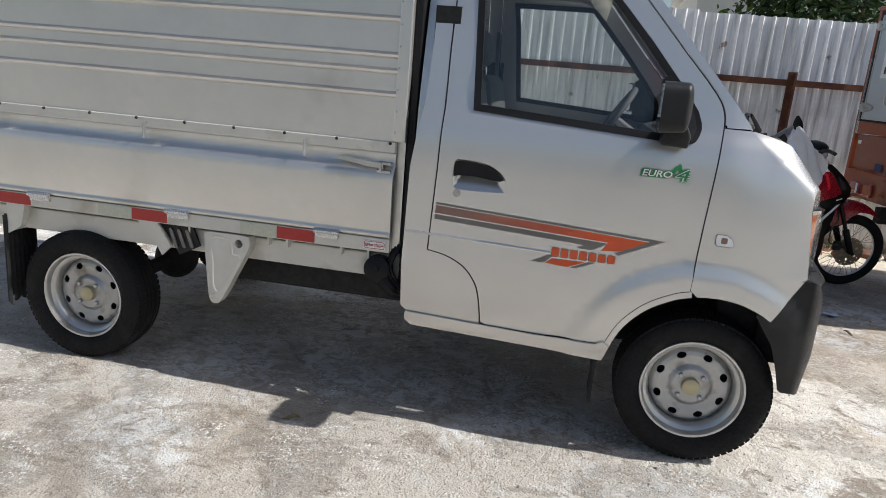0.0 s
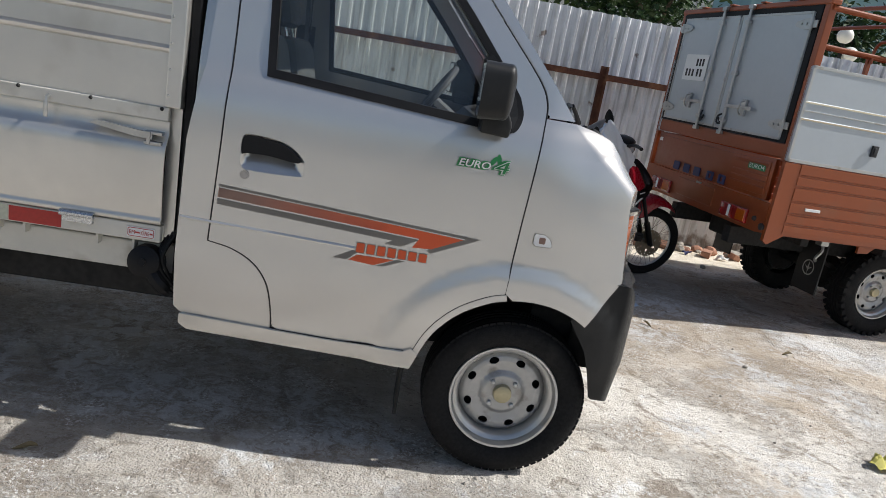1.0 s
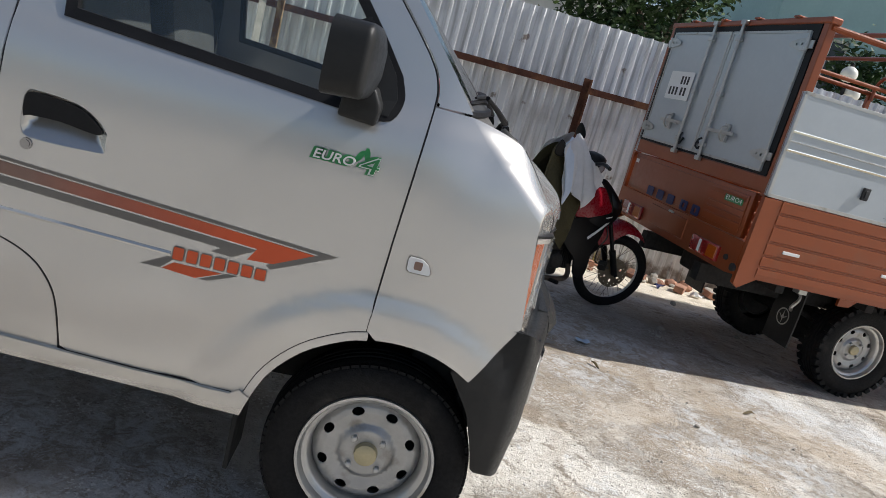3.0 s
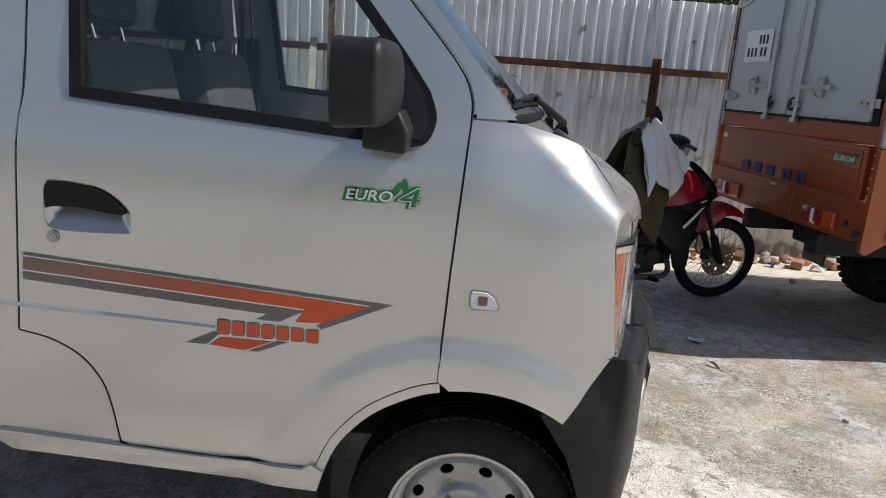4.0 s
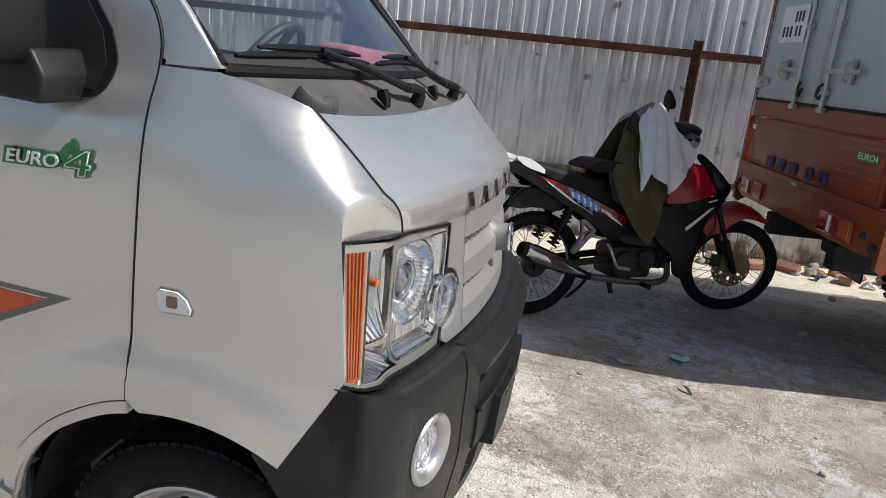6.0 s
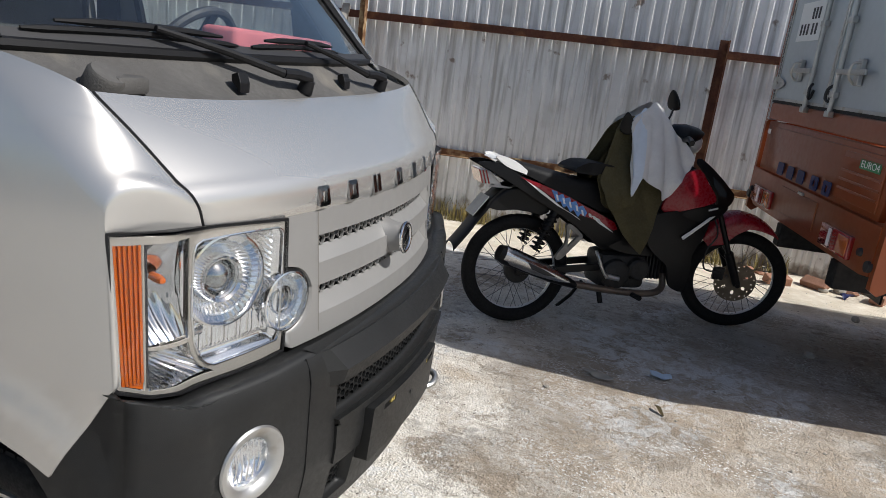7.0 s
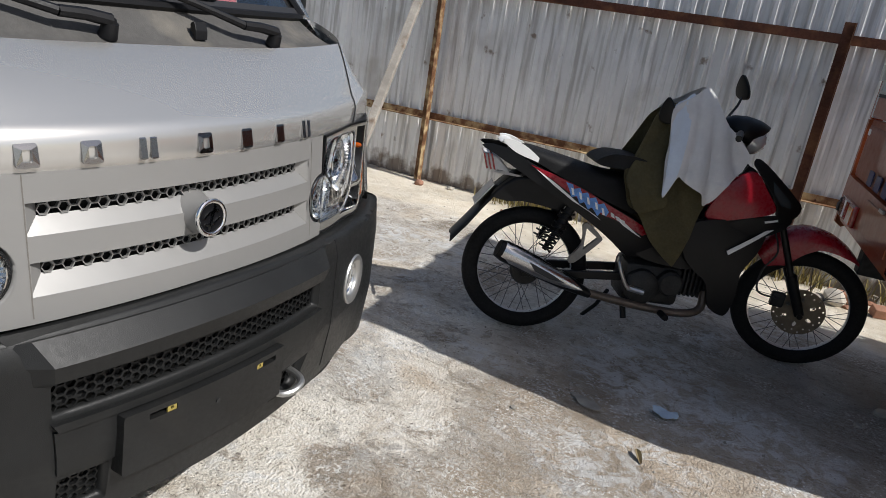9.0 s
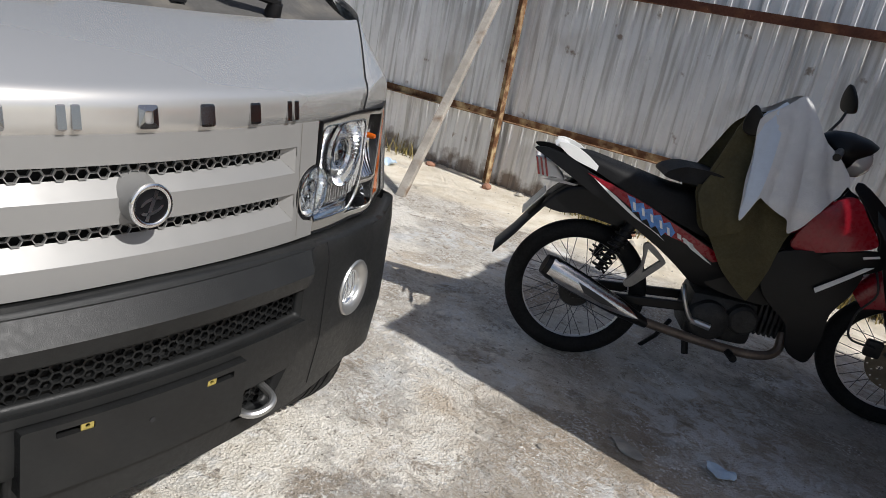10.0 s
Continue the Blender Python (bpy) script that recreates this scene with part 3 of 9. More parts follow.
def build_ground():
    def axis(lo, hi, fine_lo, fine_hi, step):
        a = list(np.arange(fine_lo, fine_hi + 1e-6, step))
        k, d = fine_lo, step
        while k > lo:
            d *= 1.5
            k -= d
            a.insert(0, max(k, lo))
        k, d = fine_hi, step
        while k < hi:
            d *= 1.5
            k += d
            a.append(min(k, hi))
        return a
    xs, ys = axis(-900, 900, -3.6, 4.2, 0.045), axis(-900, 900, -2.2, 5.2, 0.045)
    verts = [(x, y, ground_z(x, y)) for y in ys for x in xs]
    w = len(xs)
    faces = [(j * w + i, j * w + i + 1, (j + 1) * w + i + 1, (j + 1) * w + i) for j in range(len(ys) - 1) for i in range(w - 1)]
    me = bpy.data.meshes.new("ground")
    me.from_pydata(verts, [], faces)
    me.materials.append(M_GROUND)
    me.polygons.foreach_set("use_smooth", [True] * len(faces))
    ob = new("ground", me)
    tagged(ob, "dusty worn concrete yard with brown dirt stains", "ground", kind="structure")


build_ground()

FENCE_X0, FENCE_Y0, FENCE_SLOPE = 0.5, 4.94, 0.05


def fence_y(x):
    return FENCE_Y0 + FENCE_SLOPE * (x - FENCE_X0)


fence_yaw = math.degrees(math.atan(FENCE_SLOPE))
fence = thing("corrugated_fence", pose(FENCE_X0, FENCE_Y0, 0, 0, 0, fence_yaw), "tall grey corrugated metal sheet fence with rusty rails", "fence", kind="structure")


def rib_profile(width):
    """Trapezoid ribs across a sheet: (offset, depth), depth towards the yard."""
    out = [(0.0, 0.0)]
    pitch = width / 9
    for k in range(9):
        x = k * pitch
        out += [(x + pitch * 0.52, 0.0), (x + pitch * 0.64, 0.019), (x + pitch * 0.84, 0.019), (x + pitch * 0.97, 0.0)]
    return out + [(width, 0.0)]


def fence_sheet(x0, width, z0, z1, seed, lean):
    rnd = random.Random(seed)
    prof = rib_profile(width)
    rows = [z0 + (z1 - z0) * k / 10 for k in range(11)]
    bm = bm_new()
    grid = []
    for r, z in enumerate(rows):
        line = []
        for i, (o, d) in enumerate(prof):
            wob = 0.006 * noise.noise((x0 * 3 + o * 2.5, z * 1.8, seed))
            zz = z + (rnd.uniform(-0.006, 0.006) if r == 10 else 0)
            line.append(bm.verts.new((x0 + o, -d + wob + lean, zz)))
        grid.append(line)
    for a, b in zip(grid, grid[1:]):
        for i in range(len(prof) - 1):
            bm.faces.new((a[i], a[i + 1], b[i + 1], b[i]))
    g = bmesh.ops.extrude_face_region(bm, geom=bm.faces[:])
    bmesh.ops.translate(bm, vec=(0, 0.0012, 0), verts=[v for v in g["geom"] if isinstance(v, bmesh.types.BMVert)])
    ob = part("panel", bm, M_SHEET, fence)
    return ob


for k in range(15):
    w = 0.93
    fence_sheet(-6.6 + k * w, w + 0.03, -0.12 + 0.02 * ((k * 7) % 3), 2.10 + 0.012 * math.sin(k * 2.3), k, 0.003 * (k % 2))


def angle_bar(bm, p, q, a=0.05, t=0.005):
    """L-section bar between two points of the fence plane, one leg flat on the sheets."""
    p, q = Vector(p), Vector(q)
    d = (q - p).normalized()
    w = Vector((0, 1, 0)).cross(d).normalized()
    for lo_w, hi_w, lo_y, hi_y in ((-a / 2, a / 2, -t, 0.0), (a / 2 - t, a / 2, -a, -t)):
        vs = []
        for base in (p, q):
            for ww, yy in ((lo_w, lo_y), (hi_w, lo_y), (hi_w, hi_y), (lo_w, hi_y)):
                vs.append(bm.verts.new(base + w * ww + Vector((0, yy, 0))))
        for k in range(4):
            bm.faces.new((vs[k], vs[(k + 1) % 4], vs[4 + (k + 1) % 4], vs[4 + k]))
        bm.faces.new(vs[0:4])
        bm.faces.new(vs[4:8])


FY = -0.026
bm = bm_new()
angle_bar(bm, (-7, FY, 1.50), (7, FY, 1.50), 0.06)
part("rail", bm, M_RUST, fence, "rusty brown steel rail")
bm = bm_new()
angle_bar(bm, (-7, FY, 0.44), (7, FY, 0.54), 0.055)
part("rail", bm, M_RUST2, fence, "rusty rail with flaking paint")
for px, top, mt, lab in ((0.86, 1.60, M_RUST, "rusty brown steel post"), (-1.945, 2.05, M_RUST2, "rusty post with flaking yellow paint"), (-4.9, 1.6, M_RUST, "rusty brown steel post"), (3.8, 1.6, M_RUST, "rusty brown steel post")):
    bm = bm_new()
    angle_bar(bm, (px, FY - 0.056, -0.14), (px, FY - 0.056, top), 0.065, 0.006)
    part("post", bm, mt, fence, lab)
# small bolt holes and patches on the sheets are rust stains in the material; screw heads sit on the rails
for k in range(40):
    x = -5.5 + k * 0.27
    for zz in (1.50, 0.44 + (x + 7) / 14 * 0.10):
        bm = bm_new()
        cyl(bm, (x, FY - 0.004, zz - 0.008), (x, FY - 0.010, zz - 0.008), 0.007, seg=8)
        part("screw", bm, M_RUST, fence)

prop = thing("timber_prop", pose(0, 0, 0), "weathered grey timber prop leaning on the fence", "timber prop")
bm = bm_new()
p0, p1 = Vector((-1.335, 3.58, -0.02)), Vector((-1.60, 4.78, 1.56))
d = p1 - p0
mt = Matrix.Translation((p0 + p1) / 2) @ d.to_track_quat('Z', 'X').to_matrix().to_4x4()
box(bm, (-0.022, -0.030, -d.length / 2), (0.022, 0.030, d.length / 2), 0.003, mt)
part("batten", bm, M_WOODGREY, prop)


# ---------------- things beyond the fence ----------------


def tree(loc, height, spread, n_leaf, material, label, seed, trunk_r=0.12):
    rnd = random.Random(seed)
    t = thing("tree", pose(*loc), label, "tree")
    bm = bm_new()
    pts = [(0, 0, 0)]
    for k in range(1, 6):
        pts.append((rnd.uniform(-.1, .1) * k, rnd.uniform(-.1, .1) * k, height * 0.6 * k / 5))
    tube(bm, pts, [trunk_r * (1 - 0.13 * k) for k in range(6)], 8)
    tips = []
    for k in range(9):
        b = Vector(pts[rnd.choice((2, 3, 4, 5))])
        a = rnd.uniform(0, 6.28)
        e = b + Vector((math.cos(a) * spread * rnd.uniform(.4, .9), math.sin(a) * spread * rnd.uniform(.4, .9), height * rnd.uniform(.08, .35)))
        mid = (b + e) / 2 + Vector((0, 0, 0.15))
        tube(bm, [b, mid, e], [trunk_r * .4, trunk_r * .28, trunk_r * .1], 6)
        tips += [mid, e, e]
    part("trunk", bm, M_BARK, t, smooth=True)
    verts, faces = [], []
    for _ in range(n_leaf):
        c = rnd.choice(tips)
        off = Vector((rnd.gauss(0, 1), rnd.gauss(0, 1), rnd.gauss(0, .8))) * spread * 0.22
        c = c + off
        s = rnd.uniform(0.05, 0.11)
        q = Euler((rnd.uniform(-1, 1), rnd.uniform(-1, 1), rnd.uniform(0, 6.28))).to_matrix()
        i = len(verts)
        for v in ((0, -s, 0), (s * .45, -s * .2, s * .12), (s * .4, s * .5, s * .08), (0, s, -s * .1), (-s * .4, s * .5, s * .08), (-s * .45, -s * .2, s * .12)):
            verts.append(tuple(c + q @ Vector(v)))
        faces += [(i, i + 1, i + 2, i + 3), (i, i + 3, i + 4, i + 5)]
    me = bpy.data.meshes.new("crown")
    me.from_pydata(verts, [], faces)
    me.materials.append(material)
    ob = new("crown", me)
    ob.parent = t
    return t


tree((4.2, 12.2, 0), 4.2, 1.5, 5200, M_LEAFD, "leafy dark green tree behind the fence", 3)
tree((1.1, 12.0, 0), 2.9, 1.3, 3600, M_LEAF, "bright green bushy tree behind the fence", 5, 0.08)
tree((-1.6, 12.4, 0), 2.7, 1.3, 3000, M_LEAF, "bright green bushy tree behind the fence", 7, 0.08)
tree((8.3, 12.6, 0), 4.4, 1.6, 5200, M_LEAFD, "tall dark green tree beside the teal building", 9)
tree((12.4, 13.4, 0), 4.6, 1.9, 6000, M_LEAFD, "tall dark green tree beside the teal building", 11)
tree((9.4, 11.0, 0), 2.4, 0.9, 2200, M_LEAF, "young bright green tree", 13, 0.06)


def building(name, lo, hi, wall_mat, label, wins, roof_over=0.15):
    b = thing(name, pose(lo[0], lo[1], 0), label, "building")
    w, dp, h = hi[0] - lo[0], hi[1] - lo[1], hi[2]
    bm = bm_new()
    holes = [[(x0, z0), (x1, z0), (x1, z1), (x0, z1)] for x0, z0, x1, z1 in wins]
    solid(bm, [(0, 0), (w, 0), (w, h), (0, h)], lambda a, c: (a, 0, c), (0, 0.25, 0), holes)
    box(bm, (0, 0.25, 0), (0.25, dp, h))
    box(bm, (w - 0.25, 0.25, 0), (w, dp, h))
    box(bm, (0.25, dp - 0.25, 0), (w - 0.25, dp, h))
    part("wall", bm, wall_mat, b)
    bm = bm_new()
    box(bm, (-roof_over, -roof_over, h), (w + roof_over, dp + roof_over, h + 0.22), 0.02)
    part("roof", bm, wall_mat, b)
    for x0, z0, x1, z1 in wins:
        bm = bm_new()
        box(bm, (x0, 0.10, z0), (x1, 0.13, z1))
        wv = part("window", bm, M_DARKGLASS, b)
        bm = bm_new()
        for q in range(4):
            xx = x0 + (x1 - x0) * q / 3
            box(bm, (xx - 0.03, 0.05, z0), (xx + 0.03, 0.10, z1))
        box(bm, (x0, 0.05, z0), (x1, 0.10, z0 + 0.05))
        box(bm, (x0, 0.05, z1 - 0.05), (x1, 0.10, z1))
        part("window_frame", bm, M_CONCW, wv)
        bm = bm_new()
        box(bm, (x0 - 0.1, -0.12, z1 + 0.08), (x1 + 0.1, 0.0, z1 + 0.16))
        part("lintel", bm, M_CONCW, b)
    return b


building("teal_building", (7.4, 15.0), (20.0, 22.0, 7.5), M_TEAL, "pale teal plastered building with dark windows", [(3.5, 3.2, 5.0, 4.4), (7.0, 3.2, 8.6, 4.4), (0.6, 3.2, 1.9, 4.4), (3.5, 0.8, 5.0, 2.2), (7.0, 0.8, 8.6, 2.2)])
building("white_shed", (1.7, 15.5), (6.2, 20.0, 3.75), M_CONCW, "low white shed with a flat roof beyond the fence", [(0.6, 1.2, 1.5, 2.4), (2.4, 1.2, 3.3, 2.4)])

lamp = thing("street_lamp", pose(6.0, 8.9, 0), "garden lamp with two white globes on a thin pole", "lamp")
bm = bm_new()
tube(bm, [(0, 0, 0), (0, 0, 2.6), (0, 0, 3.0)], 0.03, 10)
tube(bm, [(0, 0, 2.45), (0.12, 0, 2.45)], 0.015, 8)
part("pole", bm, M_DARK, lamp, smooth=True)
for gx, gz in ((0.0, 2.84), (0.15, 2.58)):
    bm = bm_new()
    bmesh.ops.create_uvsphere(bm, u_segments=24, v_segments=14, radius=0.12, matrix=Matrix.Translation((gx, 0, gz)))
    part("globe", bm, M_GLOBE, lamp, "white glass globe", smooth=True)

# plain wall that closes the yard behind the camera
wall = tagged(new("wall_south"), "plain grey rendered yard wall", "wall", kind="structure")
bm = bm_new()
box(bm, (-14, -12.2, 0), (14, -12.0, 2.2), 0.01)
part("wall_face", bm, M_CONCW, wall)

# ---------------- wheels ----------------


def wheel_parts(parent, name, centre, R, width, rim_r, side, knobby=False, group=""):
    """A road wheel whose outer face looks along side (-1: -y, +1: +y). Tyre, tread, rim, hub cap, nuts."""
    m = Matrix.Translation(centre) @ Matrix.Rotation(radians(90 if side < 0 else -90), 4, 'X')   # local z = outward
    root = new(name)
    root.parent = parent
    root["label"] = "black rubber tyre on a silver steel rim"
    h = width / 2
    bm = bm_new()
    k = R - rim_r
    prof = [(rim_r - 0.004, h * 0.72), (rim_r + 0.008, h * 0.86), (rim_r + k * 0.30, h * 1.0), (rim_r + k * 0.60, h * 1.02), (rim_r + k * 0.84, h * 0.95),
            (R - 0.010, h * 0.84), (R - 0.003, h * 0.70), (R, h * 0.5), (R, h * 0.36), (R - 0.008, h * 0.33), (R - 0.008, h * 0.27), (R, h * 0.24), (R, h * 0.05),
            (R - 0.008, h * 0.02)]
    prof = prof + [(r, -z) for r, z in reversed(prof)]
    lathe(bm, prof, m, 72)
    tyre = part("tyre", bm, M_RUBBER, root, smooth=True, sharp=50)
    bm = bm_new()
    n = 34 if knobby else 70
    for i in range(n):
        a = 2 * math.pi * i / n
        for s in (1, -1):
            if knobby:
                lo, hi = (R - 0.022, -0.016, h * 0.52), (R + 0.006, 0.016, h * 1.04)
            else:
                lo, hi = (R - 0.024, -0.0098, h * 0.56), (R - 0.0045, 0.0098, h * 0.885)
            mm = m @ Matrix.Rotation(a + (0.5 * 2 * math.pi / n if s < 0 else 0), 4, 'Z')
            z0, z1 = (lo[2], hi[2]) if s > 0 else (-hi[2], -lo[2])
            vs = bmesh.ops.create_cube(bm, size=1.0, matrix=Matrix.Translation(((lo[0] + hi[0]) / 2, 0, (z0 + z1) / 2)) @ Matrix.Diagonal((hi[0] - lo[0], hi[1] - lo[1], z1 - z0, 1)))["verts"]
            bmesh.ops.transform(bm, matrix=mm, verts=vs)
    tagged(part("tread", bm, M_RUBBER, tyre), kind="stuff")
    # rim barrel and lip
    bm = bm_new()
    lathe(bm, [(rim_r - 0.004, h * 0.66), (rim_r + 0.003, h * 0.80), (rim_r + 0.001, h * 0.88), (rim_r * 0.965, h * 0.87), (rim_r * 0.945, h * 0.80), (rim_r * 0.925, h * 0.60), (rim_r * 0.87, h * 0.54), (rim_r * 0.835, h * 0.47),
               (rim_r * 0.815, h * 0.20), (rim_r * 0.80, -h * 0.75)], m, 64)
    part("rim", bm, M_RIM, root, smooth=True, sharp=45)

    def dish(a, b):
        r = math.hypot(a, b) / rim_r
        z = lerp(r, [0, .22, .33, .365, .44, .52, .63, .72, .79, .82], [.36, .36, .38, .36, .20, .24, .30, .26, .12, .02]) * h
        return m @ Vector((a, b, z))
    bm = bm_new()
    holes = []
    for i in range(8):
        a = 2 * math.pi * (i + 0.5) / 8
        holes.append(ring(math.cos(a) * rim_r * 0.655, math.sin(a) * rim_r * 0.655, rim_r * 0.072, 12, rim_r * 0.095, a))
    sheet(bm, ring(0, 0, rim_r * 0.812, 64), dish, holes, step=rim_r * 0.06, flange=0.006, inward=m.to_3x3() @ Vector((0, 0, -1)))
    part("wheel_disc", bm, M_RIMD, root, smooth=True, sharp=40)
    bm = bm_new()
    lathe(bm, [(0, h * 0.62), (rim_r * 0.10, h * 0.62), (rim_r * 0.165, h * 0.56), (rim_r * 0.18, h * 0.34)], m, 28)
    part("hub_cap", bm, M_BRASSY, root, "yellowed hub cap", smooth=True, sharp=30)
    for i in range(4):
        a = 2 * math.pi * (i + 0.5) / 4
        bm = bm_new()
        c = Vector((math.cos(a) * rim_r * 0.30, math.sin(a) * rim_r * 0.30, 0))
        lathe(bm, [(0, h * 0.54), (0.006, h * 0.53), (0.009, h * 0.50), (0.009, h * 0.36)], m @ Matrix.Translation(c), 6)
        part("wheel_nut", bm, M_STEEL, root)
    bm = bm_new()
    lathe(bm, [(0.0, -h * 0.6), (rim_r * 0.79, -h * 0.6), (rim_r * 0.79, -h * 0.25), (rim_r * 0.45, -h * 0.2), (rim_r * 0.25, -h * 0.05), (0, 0)], m, 32)
    part("brake_drum", bm, M_DARK, root, smooth=True)
    return root


# ---------------- the silver light truck ----------------
C = 0.733                                  # centre line of the truck in y
truck = thing("light_truck", pose(0, 0, 0), "silver light box truck parked on the yard", "truck")
ZS = [.30, .36, .40, .45, .60, .75, .95, 1.06, 1.12, 1.16, 1.21, 1.4, 1.6, 1.86]
YS = [.012, -.016, -.034, -.046, -.055, -.052, -.049, -.045, -.038, -.028, -.008, .030, .075, .140]


def glide(v, xs, ys):
    """Smooth curve through the points (xs, ys)."""
    if v <= xs[0]:
        return ys[0]
    if v >= xs[-1]:
        return ys[-1]
    i = max(k for k in range(len(xs) - 1) if xs[k] <= v)
    sl = [(ys[k + 1] - ys[k]) / (xs[k + 1] - xs[k]) for k in range(len(xs) - 1)]
    d0 = sl[i] if i == 0 else (sl[i - 1] + sl[i]) / 2
    d1 = sl[i] if i == len(sl) - 1 else (sl[i] + sl[i + 1]) / 2
    h = xs[i + 1] - xs[i]
    t = (v - xs[i]) / h
    return ys[i] * (2 * t ** 3 - 3 * t * t + 1) + d0 * h * (t ** 3 - 2 * t * t + t) + ys[i + 1] * (3 * t * t - 2 * t ** 3) + d1 * h * (t ** 3 - t * t)


def side_y(x, z):
    """The cab's near side: waist, tumblehome above it, flare round the arch, taper towards the nose."""
    y = glide(z, ZS, YS)
    k = min(1.0, max(0.0, (0.480 - math.hypot(x + 0.03, z - 0.30)) / 0.065))
    y -= 0.013 * k * k * (3 - 2 * k)
    if x > -0.04 and z > 0.90:
        k = min(1.0, (x + 0.04) / 0.16)
        y += 0.016 * k * k * (3 - 2 * k) * min(1.0, (z - 0.90) / 0.22) ** 2
    if x > 0.03:
        y += (0.018 + 0.017 * min(1.0, max(0.0, (z - 0.75) / 0.2))) * ((x - 0.03) / 0.25) ** 2
    return y


def near(x, z):
    return (x, side_y(x, z), z)


def far(x, z):
    return (x, 2 * C - side_y(x, z), z)


def both(name, outline, material, holes=(), step=0.026, flange=0.014, off=0.0, label="", parent=truck):
    """The same panel on the near and on the far side."""
    made = []
    for s in (1, -1):
        bm = bm_new()
        if s == 1:
            place = lambda x, z: (x, side_y(x, z) + off, z)
        else:
            place = lambda x, z: (x, 2 * C - side_y(x, z) - off, z)
        sheet(bm, outline, place, holes, step, flange, (0, s, 0))
        made.append(part(name, bm, material, parent, label, smooth=True, sharp=40))
    return made


ARCH = [(-0.337, .358), (-0.318, .428), (-0.282, .510), (-0.216, .583), (-0.134, .631), (-0.072, .650), (0.008, .657), (0.084, .648), (0.150, .624), (0.194, .599)]
arch_c = curve_pts(ARCH, 4)
DOOR_REAR = [(-0.989, 1.74), (-0.990, 1.404), (-0.986, 1.208), (-0.990, 0.99), (-1.002, 0.697)]
DOOR_NOTCH = curve_pts([(-1.002, 0.697), (-0.928, 0.682), (-0.862, 0.648), (-0.818, 0.594), (-0.798, 0.531), (-0.786, 0.447)], 4)
DOOR_FRONT = curve_pts([(-0.082, 0.668), (-0.072, 0.901), (-0.057, 1.160), (-0.054, 1.219), (-0.059, 1.268), (-0.093, 1.329), (-0.225, 1.475), (-0.440, 1.715)], 3)
LIP = 0.020


def out_arch(d, a, b):
    """Arch points a..b pushed outwards by d from the wheel centre."""
    o = []
    for x, z in arch_c[a:b]:
        v = Vector((x + 0.03, z - 0.30)).normalized() * d
        o.append((x + v.x, z + v.y))
    return o


door_low = [(-0.77, 0.438), (-0.568, 0.431), (-0.365, 0.434)]
arch_door = out_arch(0.022, 2, 21)
door_outline = DOOR_REAR + DOOR_NOTCH[1:] + door_low + arch_door + DOOR_FRONT[1:] + [(-0.50, 1.755)]
WIN = [(-0.930, 1.70), (-0.913, 1.585), (-0.883, 1.208), (-0.563, 1.187), (-0.277, 1.168)] + curve_pts([(-0.175, 1.160), (-0.140, 1.172), (-0.126, 1.216), (-0.142, 1.265)], 4) + [(-0.197, 1.338), (-0.318, 1.481), (-0.52, 1.70)]
HP = curve_pts([(-0.934, 0.99), (-0.930, 1.026), (-0.905, 1.034), (-0.821, 1.027), (-0.772, 1.004), (-0.744, 0.972), (-0.744, 0.940), (-0.765, 0.930), (-0.905, 0.927), (-0.932, 0.945)], 4, True)
doors = both("door", door_outline, M_SILVER, [WIN, HP], label="silver cab door with orange stripe decal")


def inset(loop, d):
    """Loop shrunk towards its middle by d."""
    n = len(loop)
    out = []
    area = sum(loop[i][0] * loop[(i + 1) % n][1] - loop[(i + 1) % n][0] * loop[i][1] for i in range(n))
    sg = 1 if area > 0 else -1
    for i in range(n):
        a, b, c = Vector(loop[i - 1][:2]), Vector(loop[i][:2]), Vector(loop[(i + 1) % n][:2])
        e1, e2 = (b - a).normalized(), (c - b).normalized()
        n1, n2 = Vector((-e1.y, e1.x)) * sg, Vector((-e2.y, e2.x)) * sg
        m = (n1 + n2)
        m = m.normalized() if m.length > 1e-6 else n1
        k = d / max(0.5, m.dot(n1))
        out.append((b.x + m.x * k, b.y + m.y * k))
    return out


